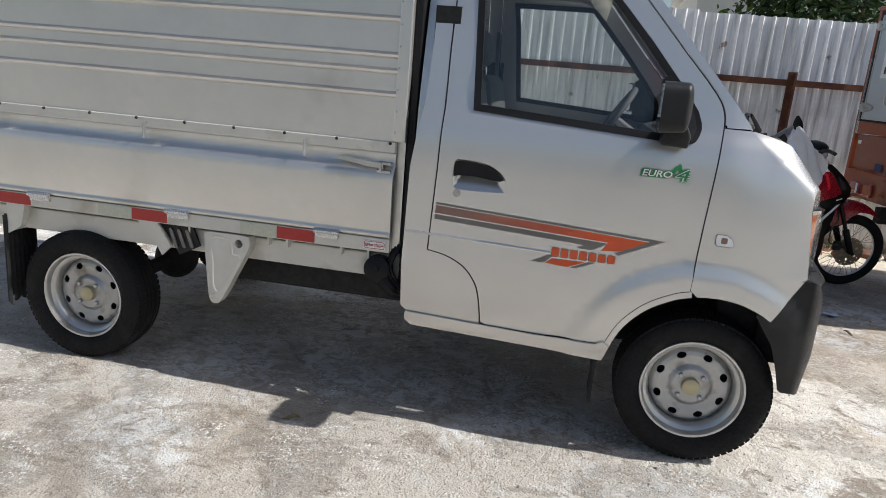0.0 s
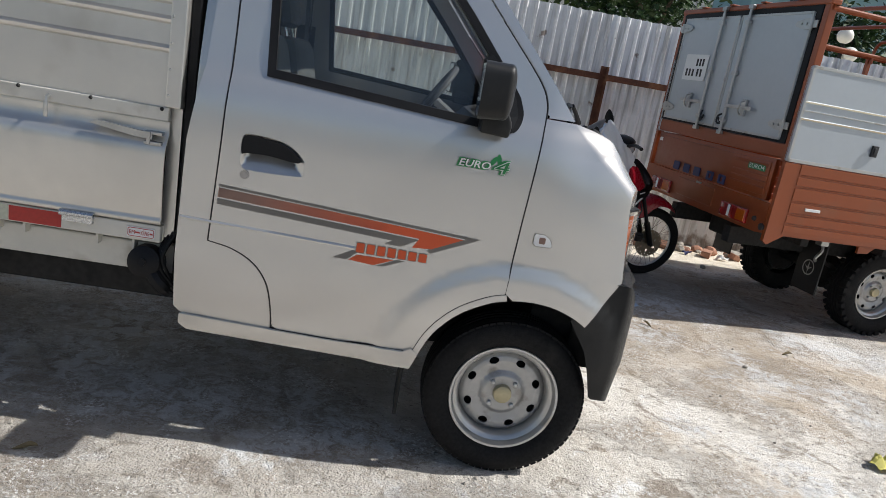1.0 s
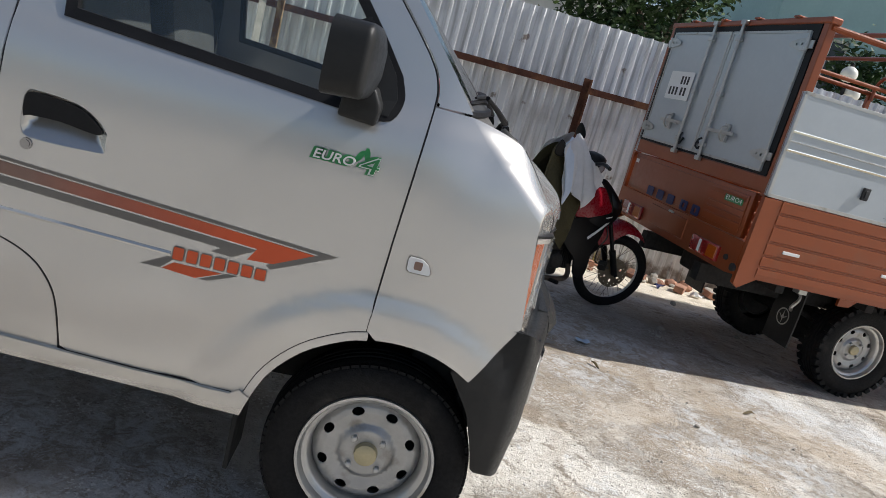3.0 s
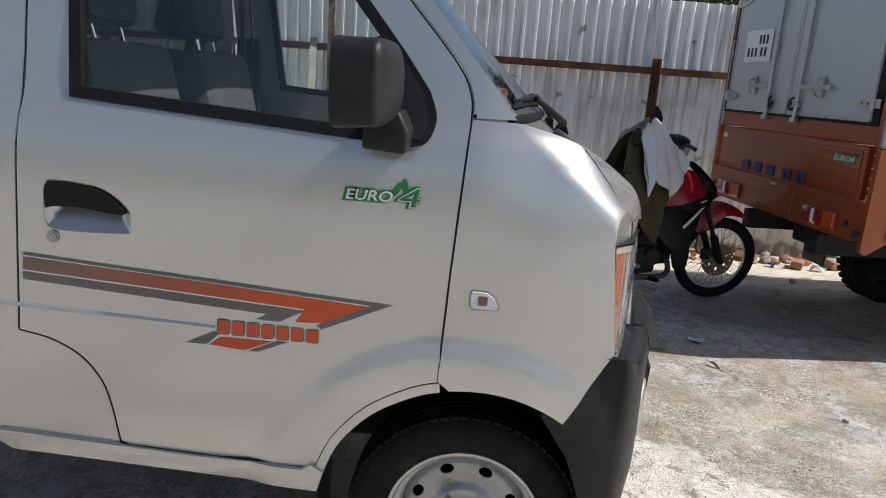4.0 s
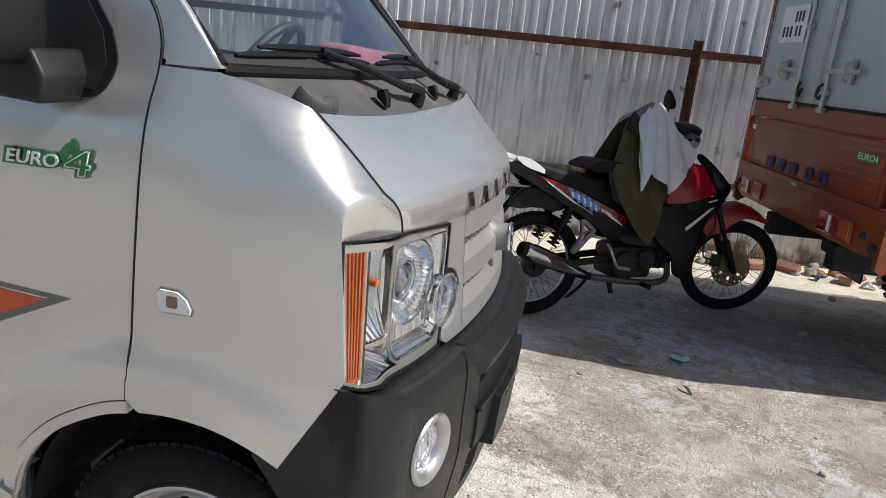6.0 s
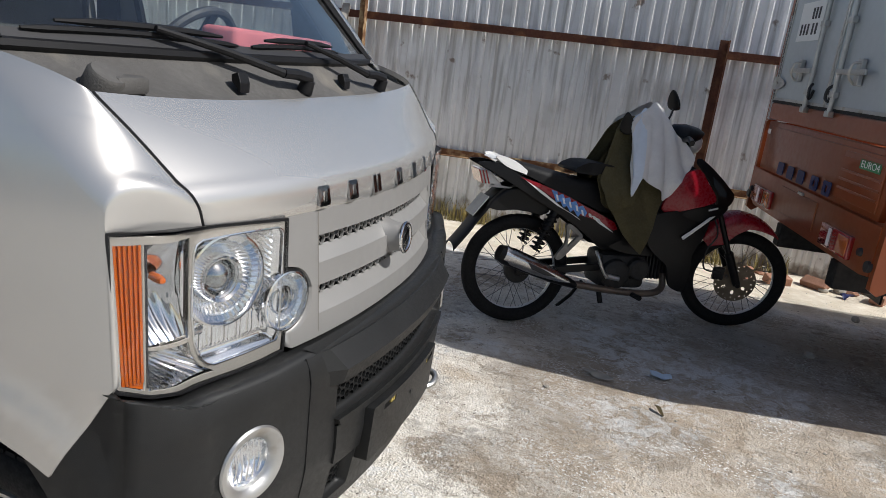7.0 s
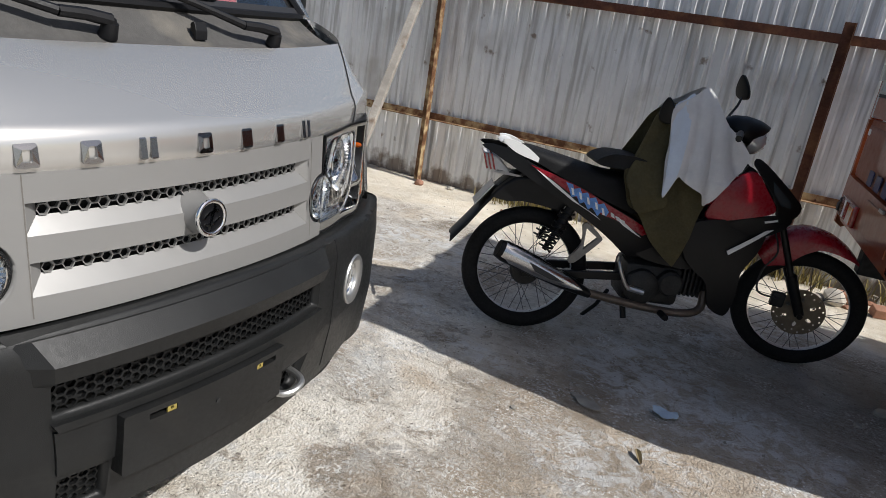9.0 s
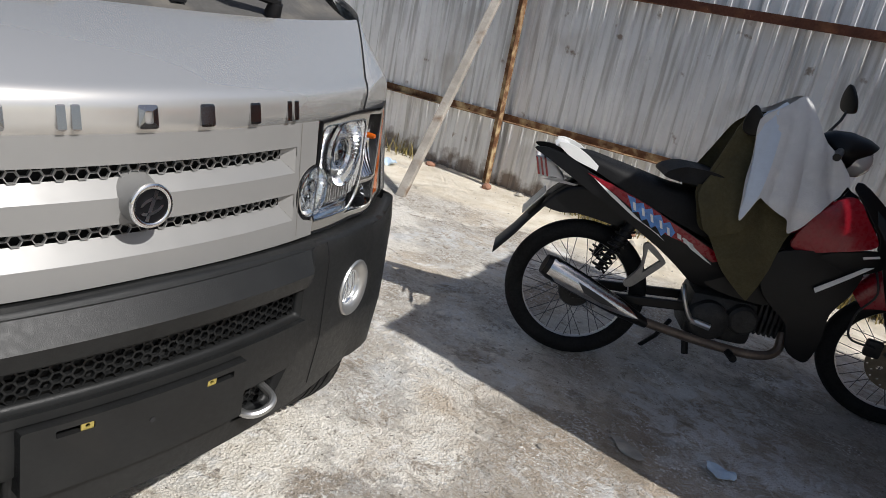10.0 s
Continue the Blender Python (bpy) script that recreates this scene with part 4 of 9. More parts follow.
for s, dr in ((1, doors[0]), (-1, doors[1])):
    yy = (lambda x, z, o=0.0: side_y(x, z) + o) if s == 1 else (lambda x, z, o=0.0: 2 * C - side_y(x, z) - o)
    bm = bm_new()
    solid(bm, inset(WIN, -0.004), lambda x, z: (x, yy(x, z, -0.004), z), (0, 0.02 * s, 0), [inset(WIN, 0.020)])
    rub = part("window_seal", bm, M_SEAL, dr, "black rubber window seal")
    bm = bm_new()
    solid(bm, inset(WIN, 0.018), lambda x, z: (x, yy(x, z, 0.008), z), (0, 0.004 * s, 0))
    g = part("window_pane", bm, M_GLASS, dr, "tinted window glass")
    g.visible_shadow = False
    # quarter corner where the mirror bolts on
    bm = bm_new()
    solid(bm, [(-0.262, 1.180), (-0.150, 1.172), (-0.138, 1.212), (-0.152, 1.262), (-0.200, 1.330), (-0.240, 1.376), (-0.268, 1.36)], lambda x, z: (x, yy(x, z, -0.006), z), (0, 0.010 * s, 0))
    part("mirror_base", bm, M_BLACKP, dr, "black plastic mirror base")
    # recessed pull handle
    bm = bm_new()

    def cup(x, z):
        """Bowl behind the handle: deepest in the middle, its foot sloping back out."""
        e = min(1.0, max(0.0, min((x + 0.934) / 0.035, (-0.744 - x) / 0.07, (z - 0.927) / 0.075, (1.034 - z) / 0.012)))
        e = math.sin(e * math.pi / 2)
        return (x, yy(x, z, 0.001 + 0.034 * e), z)
    sheet(bm, inset(HP, -0.001), cup, (), 0.010)
    part("handle_cup", bm, M_SILVER, dr, "silver recessed handle cup", smooth=True)
    HB = curve_pts([(-0.930, 0.975), (-0.929, 1.020), (-0.905, 1.029), (-0.825, 1.022), (-0.780, 1.000), (-0.757, 0.977), (-0.775, 0.970), (-0.85, 0.979), (-0.915, 0.977)], 3, True)
    bm = bm_new()
    solid(bm, HB, lambda x, z: (x, yy(x, z, -0.002), z), (0, 0.012 * s, 0), step=0.03)
    part("handle", bm, M_SEAL, dr, "black pull handle")
    bm = bm_new()
    c = Vector((-0.915, yy(-0.915, 0.913), 0.913))
    cyl(bm, c, c + Vector((0, -0.004 * s, 0)), 0.014, 0.013, 20)
    cyl(bm, c + Vector((0, -0.004 * s, 0)), c + Vector((0, -0.0055 * s, 0)), 0.009, 0.009, 16)
    part("lock", bm, M_DKCHROME, dr, "round steel door lock")

    # stripe decal: grey keylines, brown body that turns orange, arrow head
    def deco(name, pts, material, o):
        bm = bm_new()
        solid(bm, pts, lambda x, z: (x, yy(x, z, -o), z), (0, 0.0006 * s, 0), step=0.06)
        part(name, bm, material, dr)
    deco("stripe", [(-0.985, 0.873), (-0.185, 0.8275), (-0.333, 0.760), (-0.345, 0.768), (-0.230, 0.822), (-0.985, 0.866)], M_GREYD, 0.0016)
    deco("stripe", [(-0.985, 0.862), (-0.6185, 0.842), (-0.6185, 0.815), (-0.987, 0.834)], M_STRIPE, 0.0016)
    deco("stripe", [(-0.6183, 0.842), (-0.238, 0.8185), (-0.331, 0.7745), (-0.390, 0.771), (-0.372, 0.8015), (-0.6183, 0.815)], M_STRIPE, 0.0016)
    deco("stripe", [(-0.987, 0.829), (-0.372, 0.797), (-0.425, 0.768), (-0.475, 0.770), (-0.452, 0.783), (-0.987, 0.812)], M_GREYD, 0.0016)
    deco("stripe", [(-0.628, 0.703), (-0.570, 0.733), (-0.550, 0.733), (-0.583, 0.703)], M_GREYD, 0.0016)
    deco("stripe", [(-0.578, 0.703), (-0.553, 0.722), (-0.440, 0.722), (-0.500, 0.697)], M_ORANGE, 0.0016)
    deco("stripe", [(-0.490, 0.697), (-0.430, 0.724), (-0.405, 0.724), (-0.470, 0.697)], M_GREYD, 0.0016)
    for k in range(7):
        x0 = -0.560 + k * 0.0322
        deco("decal_mark", rrect(x0, 0.7285 - 0.0002 * k, x0 + 0.028, 0.7625 - 0.0008 * k, 0.004, 2), M_GREYD, 0.0028)
        deco("decal_mark", rrect(x0 + 0.002, 0.7305 - 0.0002 * k, x0 + 0.026, 0.7605 - 0.0008 * k, 0.003, 2), M_ORANGE, 0.0036)
    # green emission-class sticker
    yr = yy(-0.21, 1.05)
    rot = Matrix(((1, 0, 0, 0), (0, 0, -1, 0), (0, 1, 0, 0), (0, 0, 0, 1)))
    lean = Matrix(((1, 0.22, 0, 0), (0, 1, 0, 0), (0, 0, 1, 0), (0, 0, 0, 1)))
    if s == 1:
        for bd, sz, x0, z0, wd in (("EURO", 0.030, -0.297, 1.046, 0.094), ("4", 0.056, -0.190, 1.038, 0.046)):
            text_part("sticker_lettering", bd, sz, Matrix.Translation((x0 - 0.001, yr - 0.0068, z0)) @ rot @ lean, M_GREEN, dr, 0.0006, wd + 0.006, fat=0.0036)
            text_part("sticker_lettering", bd, sz, Matrix.Translation((x0 + 0.002, yr - 0.0084, z0)) @ rot @ lean, M_WHITE, dr, 0.0006, wd, fat=0.0004 if bd != "4" else 0.0016)
        text_part("sticker_lettering", "4", 0.054, Matrix.Translation((-0.187, yr - 0.0100, 1.039)) @ rot @ lean, M_GREEN, dr, 0.0006, 0.042, fat=0.0)
        for lx, lz, ang in ((-0.190, 1.072, 60), (-0.174, 1.078, 100), (-0.160, 1.070, 30)):
            deco("sticker_leaf", ring(lx, lz, 0.017, 10, 0.007, radians(ang)), M_GREEN, 0.003)

# dark joints round the door
for s in (1, -1):
    bm = bm_new()
    edge = [(p[0] - 0.0025, p[1] - 0.0015) for p in DOOR_NOTCH] + [(p[0], p[1] - 0.002) for p in door_low] + out_arch(0.0205, 2, 21)
    front = [(p[0] + 0.0024, p[1] + 0.0008) for p in DOOR_FRONT[:19]]
    rear = [(p[0] - 0.0026, p[1]) for p in DOOR_REAR]
    for line in (edge, front, rear):
        line = [l for l in curve_pts(line, 2)]
        tube(bm, [(x, side_y(x, z) + 0.0022 if s == 1 else 2 * C - side_y(x, z) - 0.0022, z) for x, z in line], 0.0027, 6)
    part("door_joint", bm, M_SEAL, truck)

# rear corner panel of the cab, with the lower step
rear_edge = [(-1.061, 1.77), (-1.060, 1.575), (-1.056, 1.419), (-1.064, 1.207), (-1.092, 0.99), (-1.098, 0.64), (-1.092, 0.47), (-1.072, 0.452)]
q_in = [(p[0] - 0.005, p[1] - 0.003) for p in DOOR_NOTCH]
both("rear_corner_panel", rear_edge + [(-0.793, 0.438)] + [(p[0], p[1]) for p in reversed(q_in[:-1])] + [(-1.007, 0.70), (-0.995, 0.99), (-0.992, 1.208), (-0.996, 1.404), (-0.995, 1.77)], M_SILVER, label="silver cab rear corner panel")
both("sill", [(-1.072, 0.448), (-0.60, 0.428), (-0.366, 0.430), (-0.345, 0.445)] + [(-0.318, .428), (-0.337, .364), (-0.667, 0.378), (-1.05, 0.394), (-1.075, 0.415)], M_SILVER, step=0.03, off=-0.009, flange=0.025, label="silver door sill")
# arch lip
lip_in, lip_out = arch_c[2:], out_arch(LIP, 2, 60)
both("arch_lip", lip_out[:19] + list(reversed(lip_in[:19])), M_SILVER, off=-0.004, flange=0.03, step=0.02, label="silver wheel arch lip")
# A pillar
both("a_pillar", [(-0.050, 1.2235), (0.040, 1.2235), (-0.020, 1.299), (-0.148, 1.444), (-0.310, 1.626), (-0.435, 1.765), (-0.50, 1.765)] + [(p[0] + 0.006, p[1] + 0.003) for p in reversed(DOOR_FRONT[9:])], M_SILVER, off=0.001, flange=0.03, label="silver windscreen pillar")

# fender: side, shoulder roll, corner over the headlamp
ZSH = ([-0.06, 0.040, 0.15, 0.25, 0.31, 0.36, 0.43], [1.222, 1.222, 1.164, 1.100, 1.062, 1.040, 1.030])


def shoulder(x):
    return glide(x, *ZSH)


def nose_x(y, xc):
    return xc - 0.28 * (y - C) ** 2


R_SH = 0.046


def roll_r(x):
    """Height of the shoulder roll below the crest: nothing at the pillar, full further on."""
    k = min(1.0, max(0.0, (x - 0.038) / 0.10))
    return 0.003 + (R_SH - 0.003) * math.sin(k * math.pi / 2) + 0.22 * max(0.0, x - 0.12)


fen_top = [(-0.0495, 1.219)] + [(x, shoulder(x) - roll_r(x)) for x in (0.040, 0.050, 0.06, 0.075, 0.09, 0.105, 0.12, 0.135, 0.15, 0.175, 0.20, 0.22, 0.24, 0.2625)]
fender_outline = [(-0.0775, 0.672), (-0.0675, 0.901), (-0.0525, 1.16)] + fen_top + [(0.2645, 0.975), (0.288, 0.757)] + [(p[0], p[1]) for p in reversed(arch_c[21:])]
fenders = both("fender", fender_outline, M_SILVER, label="silver front fender")


def hood_rear(dy):
    """Where the hood begins before the cowl: further forward in the middle."""
    return 0.226 - 0.034 * dy ** 3


def hood_point(u, v):
    """u 0..1 from the near seam to the far one, v 0..1 from the cowl down to the lip."""
    ys = 0.052 + 0.078 * v ** 1.2
    y = ys + u * (2 * C - 2 * ys)
    dy = abs(y - C) / (C - 0.075)
    x0 = hood_rear(dy)
    x1 = nose_x(y, 0.425)
    z0 = 1.176 - 0.60 * (x0 - 0.18) + 0.002 * (1 - dy * dy)
    R, cz, a0 = 0.050, 1.002 + 0.002 * dy ** 2, radians(35)
    xs, zs = x1 - R + R * math.sin(a0), cz + R * math.cos(a0)
    if v <= 0.75:
        k = v / 0.75
        return (x0 + (xs - x0) * k, y, z0 + (zs - z0) * k + 0.009 * math.sin(math.pi * k))
    k = min(1.0, (v - 0.75) / 0.18)
    ang = a0 + k * (radians(90) - a0)
    return (x1 - R + R * math.sin(ang), y, cz + R * math.cos(ang) - max(0.0, (v - 0.93) / 0.07) * 0.026)


def loft(bm, nu, nv, fn):
    g = [[bm.verts.new(fn(i / nu, j / nv)) for i in range(nu + 1)] for j in range(nv + 1)]
    for a, b in zip(g, g[1:]):
        for i in range(nu):
            bm.faces.new((a[i], a[i + 1], b[i + 1], b[i]))
    return g


bm = bm_new()
loft(bm, 40, 30, hood_point)
es = [e for e in bm.edges if len(e.link_faces) == 1]
g = bmesh.ops.extrude_edge_only(bm, edges=es)
bmesh.ops.translate(bm, vec=(-0.006, 0, -0.012), verts=[v for v in g["geom"] if isinstance(v, bmesh.types.BMVert)])
hood = part("hood", bm, M_SILVER, truck, "silver front hood", smooth=True, sharp=50)

for s in (1, -1):
    def roll(u, v):
        """u: from the side round the shoulder to the hood seam; v: from the pillar to the lip over the lamp."""
        hp = Vector(hood_point(0.0, v))
        hp.y -= 0.004
        hp.z -= 0.001
        x = 0.040 + (0.2625 - 0.040) * min(1.0, v / 0.84)
        end = max(0.0, (v - 0.84) / 0.16)
        zlow = shoulder(x) - roll_r(x)
        zlow += end * (0.986 - zlow)
        x += 0.001 * end
        lo = Vector((x, side_y(x, zlow), zlow))
        rise = Vector((0.02, (side_y(x, zlow + 0.004) - side_y(x, zlow - 0.004)) / 0.008, 1.0))
        mid1 = lo + rise * (0.62 * roll_r(x) * (1 - 0.6 * end))
        mid2 = hp + Vector((-0.012 - 0.02 * end, -0.50 * (hp.y - lo.y), max(0.002, 0.45 * (shoulder(x) - hp.z)) * (1 - end)))
        p = lo * (1 - u) ** 3 + mid1 * 3 * u * (1 - u) ** 2 + mid2 * 3 * u * u * (1 - u) + hp * u ** 3
        return (p.x, p.y if s == 1 else 2 * C - p.y, p.z)
    bm = bm_new()
    gr = loft(bm, 18, 40, roll)
    low = {tuple(round(c, 5) for c in row[0].co) for row in gr}
    es = [e for e in bm.edges if len(e.link_faces) == 1]
    g = bmesh.ops.extrude_edge_only(bm, edges=es)
    for v in g["geom"]:
        if isinstance(v, bmesh.types.BMVert):
            v.co += Vector((0, 0.014 * s, 0)) if tuple(round(c, 5) for c in v.co) in low else Vector((-0.004, 0, -0.014))
    part("fender_shoulder", bm, M_SILVER, fenders[0 if s == 1 else 1], smooth=True, sharp=55)
    # side repeater lamp on a thin dark seal
    bm = bm_new()
    yq = (lambda x, z, o=0.0: side_y(x, z) + o) if s == 1 else (lambda x, z, o=0.0: 2 * C - side_y(x, z) - o)
    solid(bm, [(-0.026, 0.870), (-0.021, 0.877), (0.011, 0.876), (0.028, 0.864), (0.037, 0.846), (0.034, 0.835), (-0.017, 0.834), (-0.026, 0.842)], lambda x, z: (x, yq(x, z, -0.002), z), (0, 0.004 * s, 0))
    part("side_lamp_seal", bm, M_GREYD, fenders[0 if s == 1 else 1])
    yy = (lambda x, z, o=0.0: side_y(x, z) + o) if s == 1 else (lambda x, z, o=0.0: 2 * C - side_y(x, z) - o)
    bm = bm_new()
    solid(bm, [(-0.024, 0.868), (-0.020, 0.874), (0.010, 0.873), (0.026, 0.862), (0.034, 0.846), (0.032, 0.838), (-0.016, 0.837), (-0.023, 0.843)], lambda x, z: (x, yy(x, z, -0.006), z), (0, 0.008 * s, 0))
    part("side_lamp", bm, M_WHITE, fenders[0 if s == 1 else 1], "white side repeater lamp")
    bm = bm_new()
    solid(bm, rrect(-0.008, 0.846, 0.012, 0.866, 0.004), lambda x, z: (x, yy(x, z, -0.0072), z), (0, 0.002 * s, 0))
    part("side_lamp_bulb", bm, M_BROWN, fenders[0 if s == 1 else 1])

# thin dark joints between hood and fenders
for s in (1, -1):
    bm = bm_new()
    tube(bm, [(p[0], (p[1] - 0.002 if s == 1 else 2 * C - p[1] + 0.002), p[2] - 0.0006) for p in (hood_point(0.0, v / 30) for v in range(31))], 0.0026, 6)
    part("hood_joint", bm, M_SEAL, truck)

# dark inner shell that the panel gaps open onto
bm = bm_new()
box(bm, (-1.08, 0.06, 0.42), (-0.36, 2 * C - 0.06, 0.50))
box(bm, (-0.34, 0.18, 0.60), (0.18, 2 * C - 0.18, 0.95))
box(bm, (-0.10, 0.06, 0.70), (0.20, 0.17, 1.06))
box(bm, (-0.10, 2 * C - 0.17, 0.70), (0.20, 2 * C - 0.06, 1.06))
box(bm, (0.06, 0.14, 0.40), (0.20, 2 * C - 0.14, 0.98))
box(bm, (0.20, 0.46, 0.66), (0.36, 2 * C - 0.46, 1.0))
box(bm, (0.20, 0.10, 0.40), (0.30, 2 * C - 0.10, 0.64))
for s0 in (0.03, 2 * C - 0.05):
    box(bm, (-0.12, s0, 0.70), (-0.02, s0 + 0.02, 1.20))
    box(bm, (-1.06, s0 + 0.02, 0.48), (-0.97, s0 + 0.04, 1.55))
part("inner_frame", bm, M_DARK, truck)
# wheel houses
for s in (1, -1):
    bm = bm_new()
    inner = [(-0.355, 0.33)] + arch_c[2:] + [(0.28, 0.50), (0.32, 0.36)]
    a = [bm.verts.new((x, (0.0 if s == 1 else 2 * C), z + 0.0)) for x, z in inner]
    b = [bm.verts.new((x, (0.30 if s == 1 else 2 * C - 0.30), z)) for x, z in inner]
    for i in range(len(inner) - 1):
        bm.faces.new((a[i], a[i + 1], b[i + 1], b[i]))
    bm.faces.new(b)
    part("wheel_house", bm, M_DARK, truck)

# windscreen, roof, cowl, back wall
bm = bm_new()


def screen(u, v):
    y0, y1 = 0.035, 2 * C - 0.035
    yb = y0 + (y1 - y0) * u
    ytp = 0.14 + (2 * C - 0.28) * u
    dy = 2 * abs(u - 0.5)
    b = Vector((0.130 - 0.10 * dy ** 2.2, yb, 1.222))
    t = Vector((-0.40 - 0.05 * dy ** 2.2, ytp, 1.745))
    return b.lerp(t, v)


loft(bm, 28, 10, screen)
g = bmesh.ops.extrude_face_region(bm, geom=bm.faces[:])
bmesh.ops.translate(bm, vec=(-0.003, 0, -0.004), verts=[v for v in g["geom"] if isinstance(v, bmesh.types.BMVert)])
ws = part("windscreen", bm, M_SCREEN, truck, "clear sloping windscreen", smooth=True)
ws.visible_shadow = False
bm = bm_new()
tube(bm, [Vector(screen(0.0, v / 10)) + Vector((0.004, -0.002, 0.004)) for v in range(11)], 0.010, 6)
tube(bm, [Vector(screen(1.0, v / 10)) + Vector((0.004, 0.002, 0.004)) for v in range(11)], 0.010, 6)
tube(bm, [Vector(screen(u / 20, 0.0)) for u in range(21)], 0.010, 6)
part("windscreen_seal", bm, M_SEAL, truck, "black windscreen seal", smooth=True)
bm = bm_new()
loft(bm, 40, 3, lambda u, v: Vector(screen(u, v * 0.040)) + Vector((0.0025, 0, 0.002)))
part("windscreen_border", bm, M_INK, truck, "black printed windscreen border", smooth=True)
bm = bm_new()


def roof(u, v):
    x = -0.43 - 0.64 * v
    dy = 2 * u - 1
    w = C - 0.115
    z = 1.86 - 0.10 * abs(dy) ** 5 - 0.09 * (1 - min(1, v / 0.25)) ** 2 - 0.02 * v ** 3
    return (x - 0.03 * abs(dy) ** 3 * (1 - v), C + dy * w, z)


loft(bm, 24, 14, roof)
g = bmesh.ops.extrude_face_region(bm, geom=bm.faces[:])
bmesh.ops.translate(bm, vec=(0, 0, -0.03), verts=[v for v in g["geom"] if isinstance(v, bmesh.types.BMVert)])
part("roof", bm, M_SILVER, truck, "silver cab roof", smooth=True)
bm = bm_new()
solid(bm, [(0.06, 0.40), (2 * C - 0.06, 0.40), (2 * C - 0.0, 1.0), (2 * C - 0.02, 1.20), (2 * C - 0.13, 1.80), (0.13, 1.80), (0.02, 1.20), (0.0, 1.0)], lambda y, z: (-1.062, y, z), (-0.03, 0, 0), [rrect(0.28, 1.24, 2 * C - 0.28, 1.66, 0.05)])
part("back_wall", bm, M_SILVER, truck, "silver cab back wall")
bm = bm_new()
box(bm, (-1.078, 0.275, 1.235), (-1.074, 2 * C - 0.275, 1.665))
rg = part("rear_window", bm, M_GLASS, truck, "rear cab window")
rg.visible_shadow = False

bm = bm_new()


def cowl(u, v):
    dy = 2 * abs(u - 0.5)
    y = 0.040 + 0.012 * (1 - v) + (2 * C - 0.080 - 0.024 * (1 - v)) * u
    xa = hood_rear(dy) + 0.004
    za = 1.166 - 0.60 * (xa - 0.18)
    xb, zb = 0.128 - 0.10 * dy ** 2.2, 1.214
    k = v
    return (xa + (xb - xa) * k, y, za + (zb - za) * k - 0.010 * math.sin(math.pi * k))


loft(bm, 30, 8, cowl)
g = bmesh.ops.extrude_face_region(bm, geom=bm.faces[:])
bmesh.ops.translate(bm, vec=(0, 0, -0.02), verts=[v for v in g["geom"] if isinstance(v, bmesh.types.BMVert)])
part("cowl", bm, M_COWL, truck, "dusty grey cowl panel", smooth=True)

# wipers and washer jets
def screen_point(y, z, out=0.0):
    """Point before the windscreen at a given y and height."""
    u = (y - 0.035) / (2 * C - 0.07)
    p = Vector(screen(u, (z - 1.222) / 0.523))
    return p + Vector((0.70 * out, 0, 0.71 * out))


for y0, y1 in ((0.690, 0.075), (1.150, 0.585)):
    wp = new("wiper")
    wp.parent = truck
    wp["label"] = "black windscreen wiper"
    bm = bm_new()
    cyl(bm, (0.190, y0, 1.158), (0.200, y0, 1.186), 0.019, 0.015, 14)
    cyl(bm, (0.200, y0, 1.186), (0.203, y0, 1.194), 0.012, 0.009, 12)
    part("pivot", bm, M_SEAL, wp, smooth=True, sharp=40)
    joint = screen_point(y1 + 0.23, 1.246, 0.026)
    knee = Vector((0.190, y0 - 0.10, 1.200))
    bm = bm_new()
    for a, b, wa, wb in ((Vector((0.200, y0, 1.190)), knee, 0.013, 0.011), (knee, joint, 0.010, 0.006)):
        tube(bm, [a, a.lerp(b, 0.5) + Vector((0, 0, 0.003)), b], [wa, (wa + wb) / 2, wb], 8)
    part("arm", bm, M_SEAL, wp, smooth=True)
    bm = bm_new()
    line = [screen_point(y, 1.240 + 0.006 * math.sin((y - y1) * 7), 0.008) for y in np.linspace(y1, y1 + 0.46, 14)]
    tube(bm, line, [0.003] + [0.006] * 12 + [0.003], 6)
    part("blade", bm, M_SEAL, wp, smooth=True)
    bm = bm_new()
    line = [screen_point(y, 1.246 + 0.006 * math.sin((y - y1) * 7), 0.018) for y in np.linspace(y1 + 0.05, y1 + 0.41, 12)]
    tube(bm, line, [0.003, 0.005] + [0.007] * 8 + [0.005, 0.003], 6)
    part("blade_holder", bm, M_SEAL, wp, smooth=True)
for y0 in (0.425, 0.905):
    bm = bm_new()
    solid(bm, [(0.0, 0.0), (0.034, 0.004), (0.036, 0.016), (0.012, 0.034), (0.0, 0.020)], lambda a, b: (0.192 - a * 0.7, y0 + 0.15 * a, 1.160 + b + a * 0.5), (0, 0.034, 0))
    bmesh.ops.bevel(bm, geom=bm.edges[:], offset=0.002, segments=2, profile=0.5, affect='EDGES')
    part("washer_jet", bm, M_SEAL, truck, "black washer jet")
bm = bm_new()
lathe(bm, [(0.030, -0.02), (0.030, 0.006), (0.026, 0.012), (0, 0.013)], Matrix.Translation((0.150, 0.118, 1.184)) @ Matrix.Rotation(radians(32), 4, 'Y'), 22)
part("cowl_plug", bm, M_COWL, truck, "dusty grey plastic plug", smooth=True, sharp=40)
bm = bm_new()
box(bm, (0.140, 0.118, 1.160), (0.176, 0.190, 1.190), 0.008)
part("cowl_cover", bm, M_COWL, truck, "dusty grey plastic cover", smooth=True)

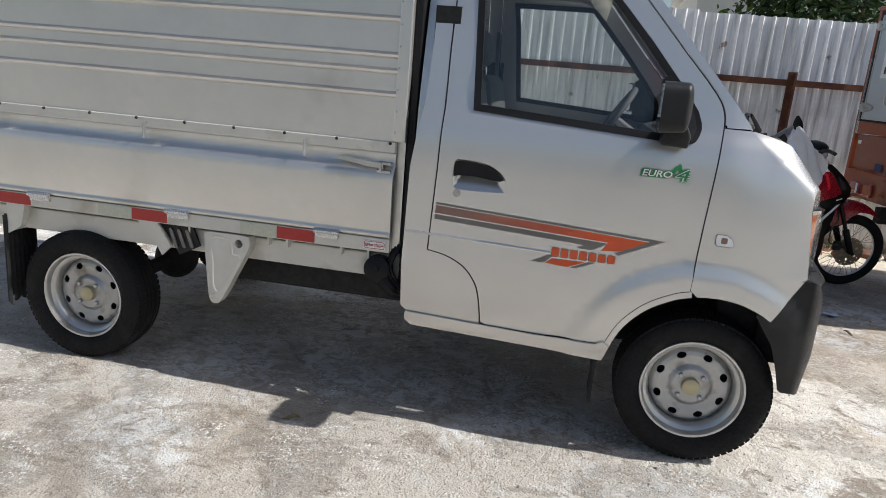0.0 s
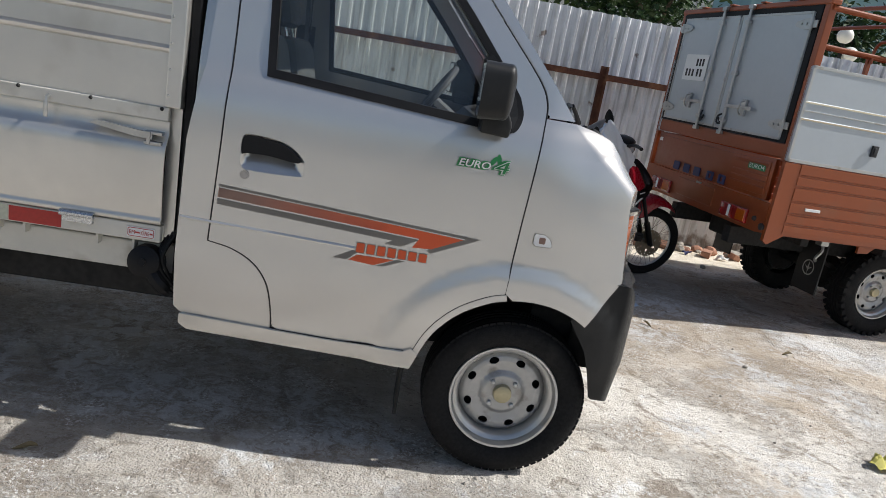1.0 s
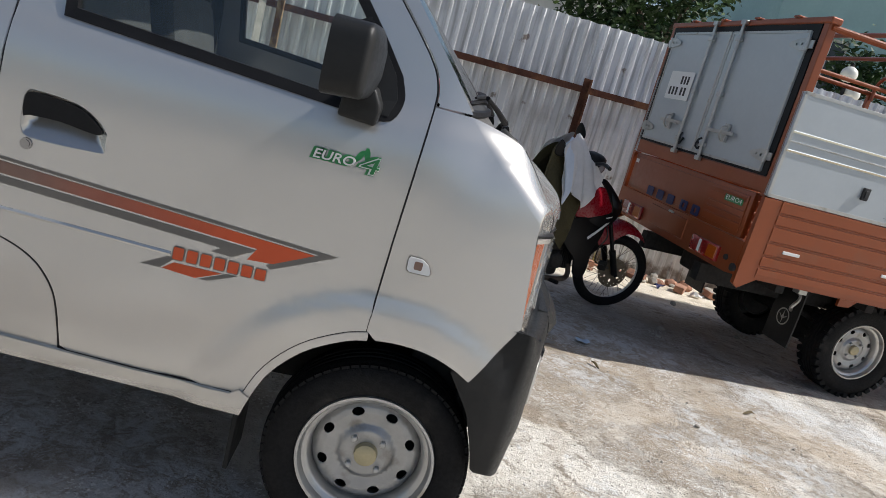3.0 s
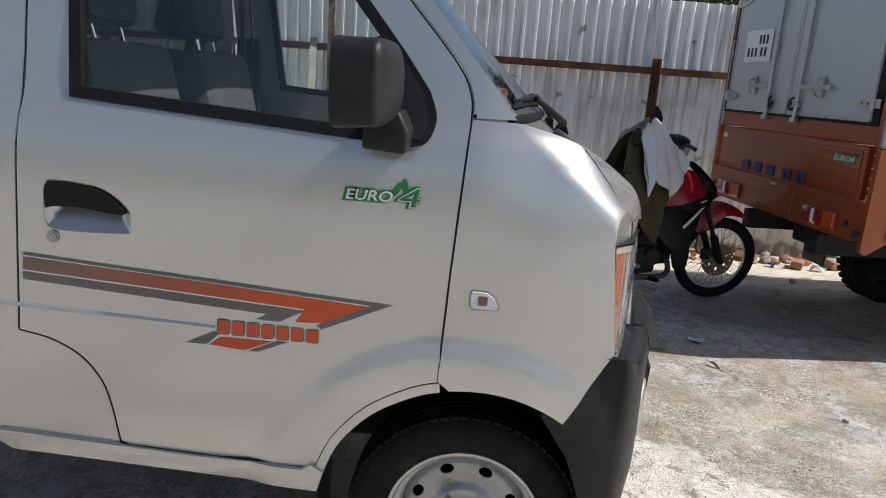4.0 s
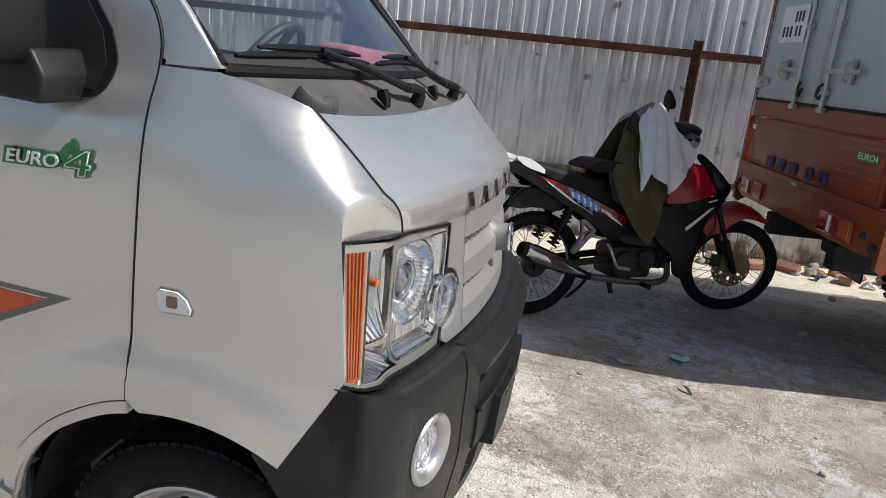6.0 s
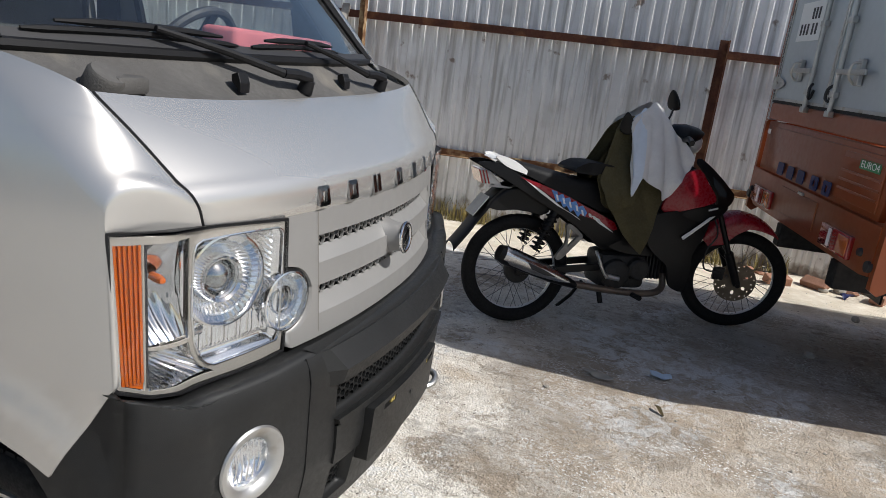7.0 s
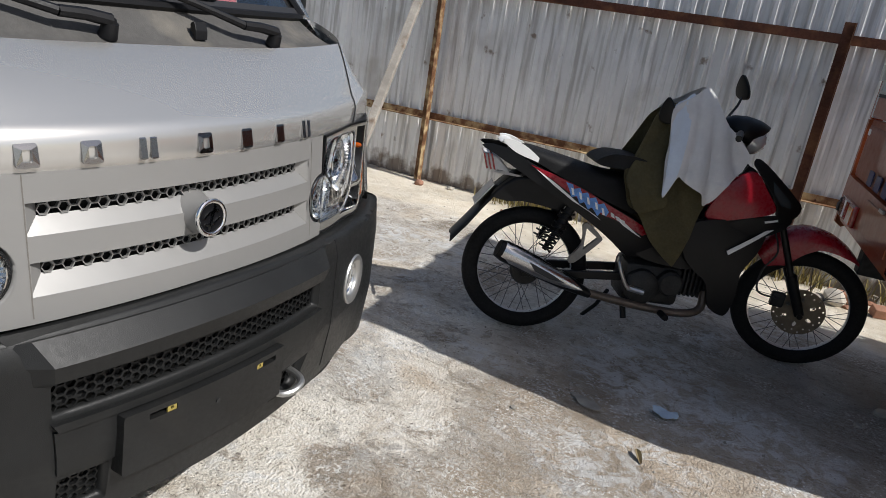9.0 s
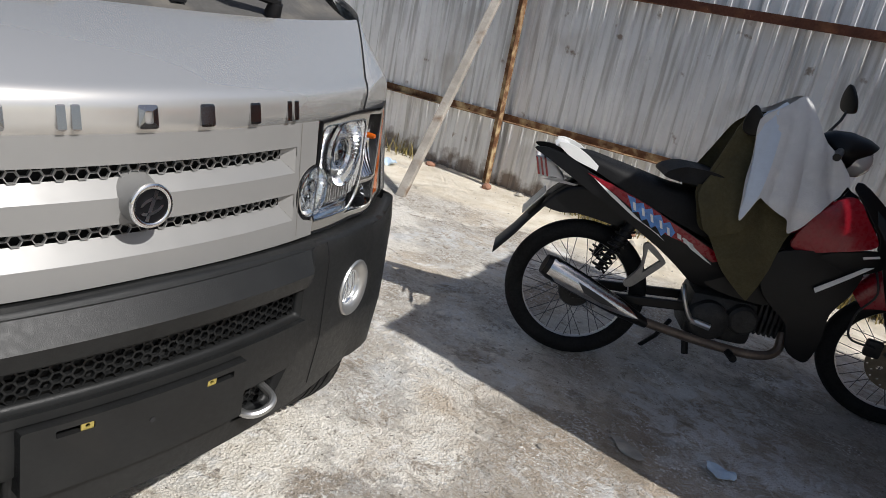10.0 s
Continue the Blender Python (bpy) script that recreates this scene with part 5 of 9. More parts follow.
# mirrors
for s in (1, -1):
    q = (lambda y: y) if s == 1 else (lambda y: 2 * C - y)
    bm = bm_new()

    def shell(u, v):
        """Rounded box whose open back faces the driver; v runs from the glass rim to the domed front."""
        a = 2 * math.pi * u
        cx, cz = math.cos(a), math.sin(a)
        py = math.copysign(abs(cx) ** 0.38, cx) * 0.105
        pz = math.copysign(abs(cz) ** 0.38, cz) * 0.078
        f = (1.0 - 0.05 * v) if v < 0.75 else (0.9625 - 0.55 * ((v - 0.75) / 0.25) ** 2)
        d = 0.098 * (v if v < 0.75 else 0.75 + (v - 0.75) * 0.9)
        return (-0.283 + d + 0.10 * (py + 0.08) * 0.5, q(-0.165 + py * f), 1.276 + pz * f + 0.04 * d)
    g = loft(bm, 36, 16, shell)
    bmesh.ops.remove_doubles(bm, verts=bm.verts, dist=1e-5)
    last = [v for v in g[-1] if v.is_valid]
    bm.faces.new(last)
    mir = part("mirror", bm, M_BLACKP, truck, "black plastic door mirror", smooth=True, sharp=60)
    bm = bm_new()
    solid(bm, rrect(-0.262, 1.206, -0.068, 1.346, 0.02), lambda y, z: (-0.275 + 0.05 * (y + 0.165), q(y), z), (-0.004, 0, 0))
    part("mirror_glass", bm, M_CHROME, mir, "mirror glass")
    bm = bm_new()
    solid(bm, [(-0.255, 1.155), (-0.170, 1.150), (-0.165, 1.190), (-0.185, 1.230), (-0.250, 1.225)], lambda x, z: (x, q(-0.115), z), (0, (0.11 if s == 1 else -0.11), 0))
    bmesh.ops.bevel(bm, geom=bm.edges[:], offset=0.007, segments=3, profile=0.5, affect='EDGES')
    part("mirror_arm", bm, M_BLACKP, mir, smooth=True)

# interior
for y0, lab in ((0.14, "grey fabric passenger seat"), (0.78, "grey fabric driver seat")):
    st = new("seat")
    st.parent = truck
    st["label"] = lab
    bm = bm_new()
    box(bm, (-0.92, y0, 0.72), (-0.45, y0 + 0.50, 0.86), 0.04)
    part("cushion", bm, M_SEATF, st, smooth=True)
    bm = bm_new()
    box(bm, (-0.06, y0 + 0.02, 0.0), (0.06, y0 + 0.48, 0.52), 0.045, Matrix.Translation((-0.90, 0, 0.82)) @ Matrix.Rotation(radians(-12), 4, 'Y'))
    part("backrest", bm, M_SEATF, st, smooth=True)
    bm = bm_new()
    box(bm, (-0.045, y0 + 0.12, 0.56), (0.045, y0 + 0.38, 0.74), 0.035, Matrix.Translation((-0.91, 0, 0.82)) @ Matrix.Rotation(radians(-12), 4, 'Y'))
    part("headrest", bm, M_SEATF, st, smooth=True)
    for k in (0.18, 0.32):
        bm = bm_new()
        cyl(bm, (-1.01, y0 + k, 1.30), (-1.04, y0 + k, 1.42), 0.006, seg=8)
        part("headrest_post", bm, M_CHROME, st)
bm = bm_new()
solid(bm, [(0.08, 1.19), (-0.02, 1.205), (-0.20, 1.15), (-0.26, 1.08), (-0.24, 0.80), (0.05, 0.75)], lambda x, z: (x, 0.05, z), (0, 2 * C - 0.10, 0))
part("dashboard", bm, M_DASH, truck, "dark grey dashboard")
bm = bm_new()
lathe(bm, [(0.175 + 0.014 * math.cos(a), 0.014 * math.sin(a)) for a in np.linspace(0, 2 * math.pi, 9)[:-1]], Matrix.Translation((-0.38, 1.04, 1.17)) @ Matrix.Rotation(radians(-58), 4, 'Y'), 36, True)
m = Matrix.Translation((-0.38, 1.04, 1.17)) @ Matrix.Rotation(radians(-58), 4, 'Y')
for a in (0, 140, 220):
    tube(bm, [m @ Vector((0, 0, 0)), m @ Vector((0.17 * math.cos(radians(a)), 0.17 * math.sin(radians(a)), 0))], 0.014, 6)
tube(bm, [m @ Vector((0, 0, 0.01)), (-0.15, 1.04, 1.02)], 0.035, 8)
part("steering_wheel", bm, M_DASH, truck, "dark steering wheel", smooth=True)
for y0 in (0.10, 1.30):
    bm = bm_new()
    tube(bm, [(-1.0, y0 + 0.02, 1.55), (-0.985, y0, 1.25), (-0.97, y0, 0.80)], 0.012, 4)
    part("seat_belt", bm, M_DASH, truck)
bm = bm_new()
box(bm, (-0.065, 0.655, 1.208), (0.030, 1.21, 1.282), 0.012)
for v in bm.verts:
    v.co.x -= 0.05 * max(0.0, v.co.y - 0.72)
    v.co.z -= 0.018 * (v.co.y - 0.655) if v.co.z > 1.24 else 0.0
part("dash_bar", bm, M_PINK, truck, "pink foam bar on the dashboard", smooth=True, sharp=50)
bm = bm_new()
box(bm, (-0.10, 0.25, 1.165), (-0.03, 0.55, 1.185), 0.004)
part("dash_paper", bm, M_DASH, truck)

# ---------------- front of the truck ----------------


def hex_mesh(bm, y0, y1, z0, z1, r, place, depth, wall=0.16):
    """Honeycomb of joined flat-topped hexagon rims over a strip of (y, z): whole cells only."""
    h = r * math.sqrt(3) / 2
    j = 0
    y = y0 + r
    while y < y1 - r * 0.6:
        z = z0 + h + (h if j % 2 else 0.0)
        while z + h < z1 + h * 0.25:
            o, i_, ib = [], [], []
            for k in range(6):
                a = k * math.pi / 3
                for rr, dst, back in ((r, o, 0), (r * (1 - wall), i_, 0), (r * (1 - wall), ib, 1)):
                    p = Vector(place(y + rr * math.cos(a), z + rr * math.sin(a)))
                    dst.append(bm.verts.new(p - Vector((depth, 0, 0)) * back))
            for k in range(6):
                k2 = (k + 1) % 6
                bm.faces.new((o[k], o[k2], i_[k2], i_[k]))
                bm.faces.new((i_[k], i_[k2], ib[k2], ib[k]))
            z += 2 * h
        y += 1.5 * r
        j += 1


GXZ = ([0.70, 0.98], [0.441, 0.420])


def grille_at(y, z, back=0.0):
    return (nose_x(y, lerp(z, *GXZ)) - back, y, z)


grille = new("grille")
grille.parent = truck
grille["label"] = "silver painted grille with honeycomb slots"
lobe = [(0.311 + 0.0655 * math.cos(radians(a)), 0.807 + 0.0655 * math.sin(radians(a))) for a in range(88, -89, -11)]
left_edge = [(0.312, 0.966)] + lobe + [(0.316, 0.712), (0.39, 0.712)]
go = left_edge + [(C, 0.716)] + [(2 * C - y, z) for y, z in reversed(left_edge)] + [(C, 0.972)]
SLOTS = [[(0.396, 0.862), (2 * C - 0.382, 0.862), (2 * C - 0.382, 0.918), (0.396, 0.918)], [(0.396, 0.758), (2 * C - 0.382, 0.758), (2 * C - 0.382, 0.818), (0.396, 0.818)]]
bm = bm_new()
sheet(bm, go, grille_at, SLOTS, 0.04, 0.022, (-1, 0, 0))
part("grille_panel", bm, M_GRILLE, grille, "silver grille panel", smooth=True)
for z0, zm, z1 in ((0.862, 0.891, 0.918), (0.758, 0.792, 0.818)):
    bm = bm_new()
    loft(bm, 30, 3, lambda u, v: grille_at(0.392 + 0.030 * v + (2 * C - 0.770 - 0.066 * v) * u, z0 - 0.003 + (zm - z0 + 0.003) * v, 0.001 + 0.020 * v))
    part("slot_ramp", bm, M_GRILLE, grille, "sloping silver slat", smooth=True)
    for ya, yb in ((0.392, 0.422), (2 * C - 0.378, 2 * C - 0.414)):
        bm = bm_new()
        loft(bm, 3, 3, lambda u, v: grille_at(ya + (yb - ya) * u, z0 - 0.002 + (zm - z0 + 0.002) * u + (z1 + 0.002 - (z0 - 0.002 + (zm - z0 + 0.002) * u)) * v, 0.001 + 0.020 * u))
        part("slot_cheek", bm, M_GRILLE, grille, "sloping end of a slot", smooth=True)
    bm = bm_new()
    hex_mesh(bm, 0.420, 2 * C - 0.412, zm, z1 + 0.002, 0.0112, lambda y, z: grille_at(y, z, 0.017), 0.006, 0.17)
    tagged(part("honeycomb", bm, M_GRILLE, grille, "silver honeycomb mesh"), kind="stuff")
    bm = bm_new()
    loft(bm, 24, 1, lambda u, v: grille_at(0.36 + (2 * C - 0.72) * u, z0 - 0.01 + (z1 - z0 + 0.02) * v, 0.050))
    part("slot_backing", bm, M_DARK, grille)
# vertical seams of the grille
for y0 in (0.3940, 2 * C - 0.3700):
    bm = bm_new()
    loft(bm, 1, 8, lambda u, v: grille_at(y0 - 0.001 + 0.002 * u, 0.722 + 0.243 * v, -0.0006))
    part("panel_seam", bm, M_GREYD, grille)
# emblem on a small boss
em = new("emblem")
em.parent = grille
em["label"] = "round chrome badge with a plain slanted bar"
EM = Matrix.Translation((0.452, 0.718, 0.855)) @ Matrix.Rotation(radians(90), 4, 'Y') @ Matrix.Rotation(radians(-4), 4, 'Y')
bm = bm_new()
lathe(bm, [(0.050, -0.050), (0.040, -0.030), (0.035, -0.012), (0.0345, 0.0), (0.034, 0.006), (0, 0.006)], EM, 40)
part("badge_boss", bm, M_GRILLE, em, smooth=True, sharp=40)
bm = bm_new()
lathe(bm, [(0.0335 + 0.0050 * math.cos(a), 0.009 + 0.0045 * math.sin(a)) for a in np.linspace(0, 2 * math.pi, 11)[:-1]], EM, 40, True)
part("badge_ring", bm, M_CHROME, em, smooth=True)
bm = bm_new()
lathe(bm, [(0.0, 0.0085), (0.031, 0.0085), (0.031, 0.004)], EM, 32)
part("badge_face", bm, M_BADGE, em, smooth=True, sharp=30)
EMV = EM.to_3x3() @ Vector((0, 0, 0.0035))
bm = bm_new()
solid(bm, [(-0.013, -0.024), (-0.007, -0.026), (0.012, 0.024), (0.006, 0.027)], lambda a, b: EM @ Vector((-b, a, 0.0088)), EMV)
part("badge_bar", bm, M_CHROME, em, "slanted chrome bar")
for sg in (1, -1):
    arc = [(0.021 * math.cos(radians(a)), 0.012 * math.sin(radians(a)) + 0.003) for a in range(20, 171, 15)]
    arc += [(0.016 * math.cos(radians(a)), 0.0065 * math.sin(radians(a)) + 0.003) for a in range(170, 19, -15)]
    bm = bm_new()
    solid(bm, [(sg * a, sg * b) for a, b in arc], lambda a, b: EM @ Vector((-b - 0.25 * a, a, 0.0088)), EMV)
    part("badge_arc", bm, M_CHROME, em, "curved chrome bar")
# seven chrome name blocks on the lip of the hood
for y0, kind_ in ((0.400, "frame"), (0.500, "frame"), (0.603, "pair"), (0.727, "frame"), (0.840, "block"), (0.950, "slim"), (1.055, "pair")):
    w = {"slim": 0.013, "block": 0.015}.get(kind_, 0.017)
    shapes = [(rrect(y0 - w, 0.977, y0 + w, 1.015, 0.004, 2), [rrect(y0 - w * 0.42, 0.986, y0 + w * 0.42, 1.006, 0.003, 2)] if kind_ == "frame" else ())]
    if kind_ == "pair":
        shapes = [(rrect(a, 0.977, a + 0.013, 1.015, 0.002, 2), ()) for a in (y0 - w, y0 + w - 0.013)]
    bm = bm_new()
    for outline, gaps in shapes:
        solid(bm, outline, lambda y, z: (nose_x(y, 0.4270) - max(0, z - 0.998) * 0.45, y, z), (0.005, 0, 0), gaps)
    part("name_block", bm, M_DKCHROME, hood, "chrome name block")


def front_at(y, z, back=0.0):
    """Surface of the headlamp glass."""
    k = min(1.0, max(0.0, (0.06 - y) / 0.08))
    return (nose_x(y, 0.431) - back + lerp(z, (0.75, 0.98), (0.012, -0.012)) * k * k + 0.020 * math.exp(-((y - 0.055) / 0.05) ** 2), y, z)


LOBE_Y, LOBE_Z, MAIN_Y, MAIN_Z = 0.311, 0.807, 0.180, 0.876
LAMP = [(-0.013, 0.984), (0.06, 0.981), (0.15, 0.976), (0.24, 0.970), (0.303, 0.965)] + [(LOBE_Y - 0.002 + 0.061 * math.cos(radians(a)), LOBE_Z + 0.061 * math.sin(radians(a))) for a in range(92, -89, -10)] + [(0.309, 0.707), (0.26, 0.703), (0.20, 0.702), (0.14, 0.704), (0.08, 0.709), (0.03, 0.720), (-0.015, 0.742), (-0.025, 0.757)]
HOUSING = [(0.292, 0.733), (0.298, 0.745), (0.298, 0.935), (0.294, 0.947), (0.283, 0.954), (0.200, 0.957), (0.125, 0.957), (0.112, 0.952), (0.105, 0.938), (0.1025, 0.880), (0.103, 0.835), (0.110, 0.785), (0.124, 0.752), (0.140, 0.736), (0.155, 0.731), (0.220, 0.731)]
MASK_CUT = [(y, z) for y, z in HOUSING[2:]] + [(0.292, 0.733), (0.297, 0.745)] + [(LOBE_Y + 0.0535 * math.cos(radians(a)), LOBE_Z + 0.0535 * math.sin(radians(a))) for a in range(-100, 101, 8)]
SIDE_CELL = [(0.0285, 0.803), (0.0285, 0.966), (0.100, 0.966), (0.1010, 0.880), (0.1020, 0.797)]
WEDGE_CELL = [(0.0285, 0.730), (0.0285, 0.798), (0.1010, 0.791), (0.1090, 0.765), (0.128, 0.738), (0.158, 0.718), (0.080, 0.722)]
AMBER_CELL = [(-0.008, 0.750), (0.024, 0.733), (0.024, 0.966), (-0.004, 0.966)]


def housing_back(y, z):
    """Depth of the fluted chrome housing round the main reflector."""
    d = math.hypot(y - MAIN_Y, z - MAIN_Z)
    rim = min(y - 0.103, 0.298 - y, z - 0.731, 0.957 - z)
    base = 0.012 + 0.016 * min(1.0, max(0.0, rim / 0.020))
    if d < 0.080 or rim < 0.012:
        return base
    if z < 0.80:
        return base + (0.0035 * math.sin(y * 2 * math.pi / 0.0085) if z > 0.757 else 0.010 * (0.757 - z) / 0.03)
    return base + 0.0035 * math.sin((y - z if y < 0.18 else y + z) * 2 * math.pi / 0.011)


for s in (1, -1):
    hl = new("headlamp")
    hl.parent = truck
    hl["label"] = "clear headlamp with chrome reflectors and an amber strip"
    q = (lambda p: p) if s == 1 else (lambda p: (p[0], 2 * C - p[1], p[2]))

    def fm(y, z, back):
        """Frame of a reflector: local z points out of the lamp."""
        p = Vector(q(front_at(y, z, back)))
        nrm = Vector((1, (-0.42 if s == 1 else 0.42) * (1 - y * 1.2), 0)).normalized()
        return Matrix.Translation(p) @ nrm.to_track_quat('Z', 'Y').to_matrix().to_4x4()
    bm = bm_new()
    solid(bm, inset(LAMP, -0.002), lambda y, z: q(front_at(y, z, 0.003)), (-0.008, 0, 0), [inset(LAMP, 0.003)])
    part("lamp_gasket", bm, M_SEAL, hl, "black lamp gasket")
    bm = bm_new()
    solid(bm, inset(LAMP, 0.001), lambda y, z: q(front_at(y, z, -0.001)), (-0.003, 0, 0), step=0.03)
    g = part("lens", bm, M_LENS, hl, "clear plastic lens", smooth=True)
    g.visible_shadow = False
    # pale mask behind the lens, its cells cut through, over a bright tray
    bm = bm_new()
    sheet(bm, inset(LAMP, 0.004), lambda y, z: q(front_at(y, z, 0.007)), [AMBER_CELL, SIDE_CELL, WEDGE_CELL, MASK_CUT], 0.02, 0.004, (-1, 0, 0))
    part("lamp_mask", bm, M_MASK, hl, "pale champagne mask inside the lens", smooth=True, sharp=40)
    bm = bm_new()
    sheet(bm, inset(LAMP, 0.010), lambda y, z: q(front_at(y, z, 0.075)), (), 0.03, 0.05, (1, 0, 0))
    part("reflector_tray", bm, M_REFL, hl, "chrome reflector tray", smooth=True)
    bm = bm_new()
    sheet(bm, HOUSING, lambda y, z: q(front_at(y, z, housing_back(y, z))), [ring(MAIN_Y, MAIN_Z, 0.0750, 48)], 0.0032, 0.02, (-1, 0, 0))
    part("reflector_housing", bm, M_REFL, hl, "fluted chrome housing", smooth=True)
    bm = bm_new()
    tube(bm, [q(front_at(y, z, 0.006)) for y, z in inset(HOUSING, 0.001)], 0.0022, 6, closed=True)
    part("housing_rim", bm, M_CHROME, hl, smooth=True)

    def bowl(name, y, z, r, flutes, lens_r, tall, parent=hl):
        m = fm(y, z, 0.014 if r > 0.07 else 0.006)
        bm = bm_new()
        seg = flutes * 4
        rings = []
        prof = [(1.0, 0.0), (0.97, -0.004), (0.84, -0.010), (0.82, -0.016), (0.72, -0.026), (0.62, -0.034), (0.54, -0.040), (0.50, -0.046), (0.36, -0.050)]
        for i, (fr, dz) in enumerate(prof):
            line = []
            for k in range(seg):
                a = 2 * math.pi * k / seg
                if i in (1, 2):
                    rip = 0.0030 * math.cos(a * flutes)
                elif i in (4, 5, 6):
                    rip = 0.0022 * math.cos(a * flutes + i * 0.4)
                else:
                    rip = 0
                line.append(bm.verts.new(m @ Vector((r * fr * math.cos(a), r * fr * math.sin(a) * tall, dz + rip))))
            rings.append(line)
        for a, b in zip(rings, rings[1:]):
            for k in range(seg):
                bm.faces.new((a[k], a[(k + 1) % seg], b[(k + 1) % seg], b[k]))
        bm.faces.new(rings[-1])
        b = part(name, bm, M_REFL, parent, "round fluted chrome reflector", smooth=True, sharp=28)
        st = Matrix.Diagonal((1, tall, 1, 1))
        bm = bm_new()
        lathe(bm, [(r * 1.03, -0.004), (r * 1.03, 0.005), (r * 0.985, 0.006), (r * 0.965, -0.004)], m @ st, 56)
        part("bezel_ring", bm, M_CHROME, b, smooth=True, sharp=40)
        bm = bm_new()
        lathe(bm, [(lens_r * 1.45, -0.040), (lens_r * 1.38, -0.010), (lens_r * 1.28, -0.004), (lens_r * 1.14, -0.008), (lens_r * 1.08, -0.016), (lens_r * 1.0, -0.012), (lens_r * 0.98, -0.020)], m @ st, 48)
        part("projector_ring", bm, M_CHROME, b, smooth=True, sharp=30)
        bm = bm_new()
        lathe(bm, [(0, -0.004), (lens_r * 0.4, -0.007), (lens_r * 0.75, -0.014), (lens_r * 0.97, -0.022)], m @ st, 32)
        part("projector_lens", bm, M_PROJ, b, "bright glass projector", smooth=True)
        return m @ st
    bowl("main_reflector", MAIN_Y, MAIN_Z, 0.0775, 44, 0.031, 1.02)
    fmx = bowl("fog_reflector", LOBE_Y, LOBE_Z, 0.054, 34, 0.021, 1.04)
    bm = bm_new()
    lathe(bm, [(0, 0.015), (0.024, 0.0135), (0.040, 0.009), (0.050, 0.003), (0.054, -0.002)], fmx, 40)
    g = part("fog_lens", bm, M_LENS, hl, "domed clear lens", smooth=True)
    g.visible_shadow = False
    # amber strip with vertical ribs
    bm = bm_new()
    for k in range(6):
        y0 = -0.004 + k * 0.0051
        a0, b0 = front_at(y0, 0.748, 0.009), front_at(y0, 0.966, 0.009)
        tube(bm, [q(a0), q(b0)], 0.0025, 6)
    box_pts = [(-0.008, 0.751), (0.025, 0.734), (0.025, 0.966), (-0.004, 0.966)]
    solid(bm, box_pts, lambda y, z: q(front_at(y, z, 0.011)), (-0.006, 0, 0))
    part("amber_strip", bm, M_AMBER, hl, "ribbed amber indicator strip")
    bm = bm_new()
    solid(bm, [(0.0255, 0.738), (0.0280, 0.736), (0.0280, 0.966), (0.0255, 0.966)], lambda y, z: q(front_at(y, z, 0.006)), (-0.045, 0, 0))
    part("lamp_divider", bm, M_INK, hl)
    # hollow mirrors beside the strip: a smooth upper one, a lower one ribbed into a fan
    for name, z0, z1, tip, ribs in (("indicator_reflector", 0.804, 0.966, 0.103, 0.0), ("wedge_reflector", 0.722, 0.797, 0.150, 0.0016)):
        def hollow(u, v):
            y = 0.028 + (tip - 0.028) * u
            z = z0 + (z1 - z0) * v
            deep = 0.050 * (1 - (2 * v - 1.15) ** 2 * 0.75) * (0.35 + 0.65 * math.sin(math.pi * min(1.0, u + 0.12)))
            deep += ribs * math.sin(70 * math.atan2(y - 0.02, z1 + 0.01 - z)) + (0.0014 * math.sin(u * 38) if v < 0.42 and not ribs else 0.0)
            return q(front_at(y, z, 0.014 + max(0.0, deep)))
        bm = bm_new()
        loft(bm, 44, 28, hollow)
        part(name, bm, M_CELL, hl, "hollow chrome mirror", smooth=True, sharp=60)
    bm = bm_new()
    mm = fm(0.060, 0.905, 0.034)
    lathe(bm, [(0, 0.020), (0.005, 0.018), (0.0075, 0.010), (0.0075, -0.01)], mm, 16)
    part("indicator_bulb", bm, M_AMBER, hl, "amber bulb", smooth=True)
    bm = bm_new()
    solid(bm, [(0.046, 0.795), (0.0995, 0.792), (0.099, 0.803), (0.046, 0.806)], lambda y, z: q(front_at(y, z, 0.012)), (-0.03, 0, 0))
    part("lamp_shelf", bm, M_CHROME, hl)

# bumper: one curved skin with openings
BS = ([-0.23, -0.19, -0.15, -0.10, -0.06, -0.03, 0.0, 0.03, 0.06, 0.10], [0.152, 0.190, 0.228, 0.276, 0.312, 0.334, 0.352, 0.367, 0.379, 0.3895], [-0.050, -0.052, -0.054, -0.052, -0.044, -0.030, -0.009, 0.018, 0.052, 0.10])


def bump_at(sv, z, back=0.0):
    m = sv > C
    t = 2 * C - sv if m else sv
    f = min(1.0, max(0.0, (t + 0.07) / 0.13))
    off = 5.3 * max(0.0, z - 0.655) ** 2 * f * f * (3 - 2 * f) + max(0.0, 0.47 - z) * 0.16 + back
    if t >= 0.10:
        x, y = nose_x(t, 0.497) - off, t
    else:
        k = max(0.0, min(1.0, (t + 0.10) / 0.20))
        x, y = lerp(t, BS[0], BS[1]) - off * k, lerp(t, BS[0], BS[2]) + off * (1 - k)
        w = max(0.0, min(1.0, (-0.035 - t) / 0.06))
        y += w * w * (3 - 2 * w) * (side_y(x, z) + 0.005 - y) if z > 0.58 else 0.0
    return (x, 2 * C - y if m else y, z)


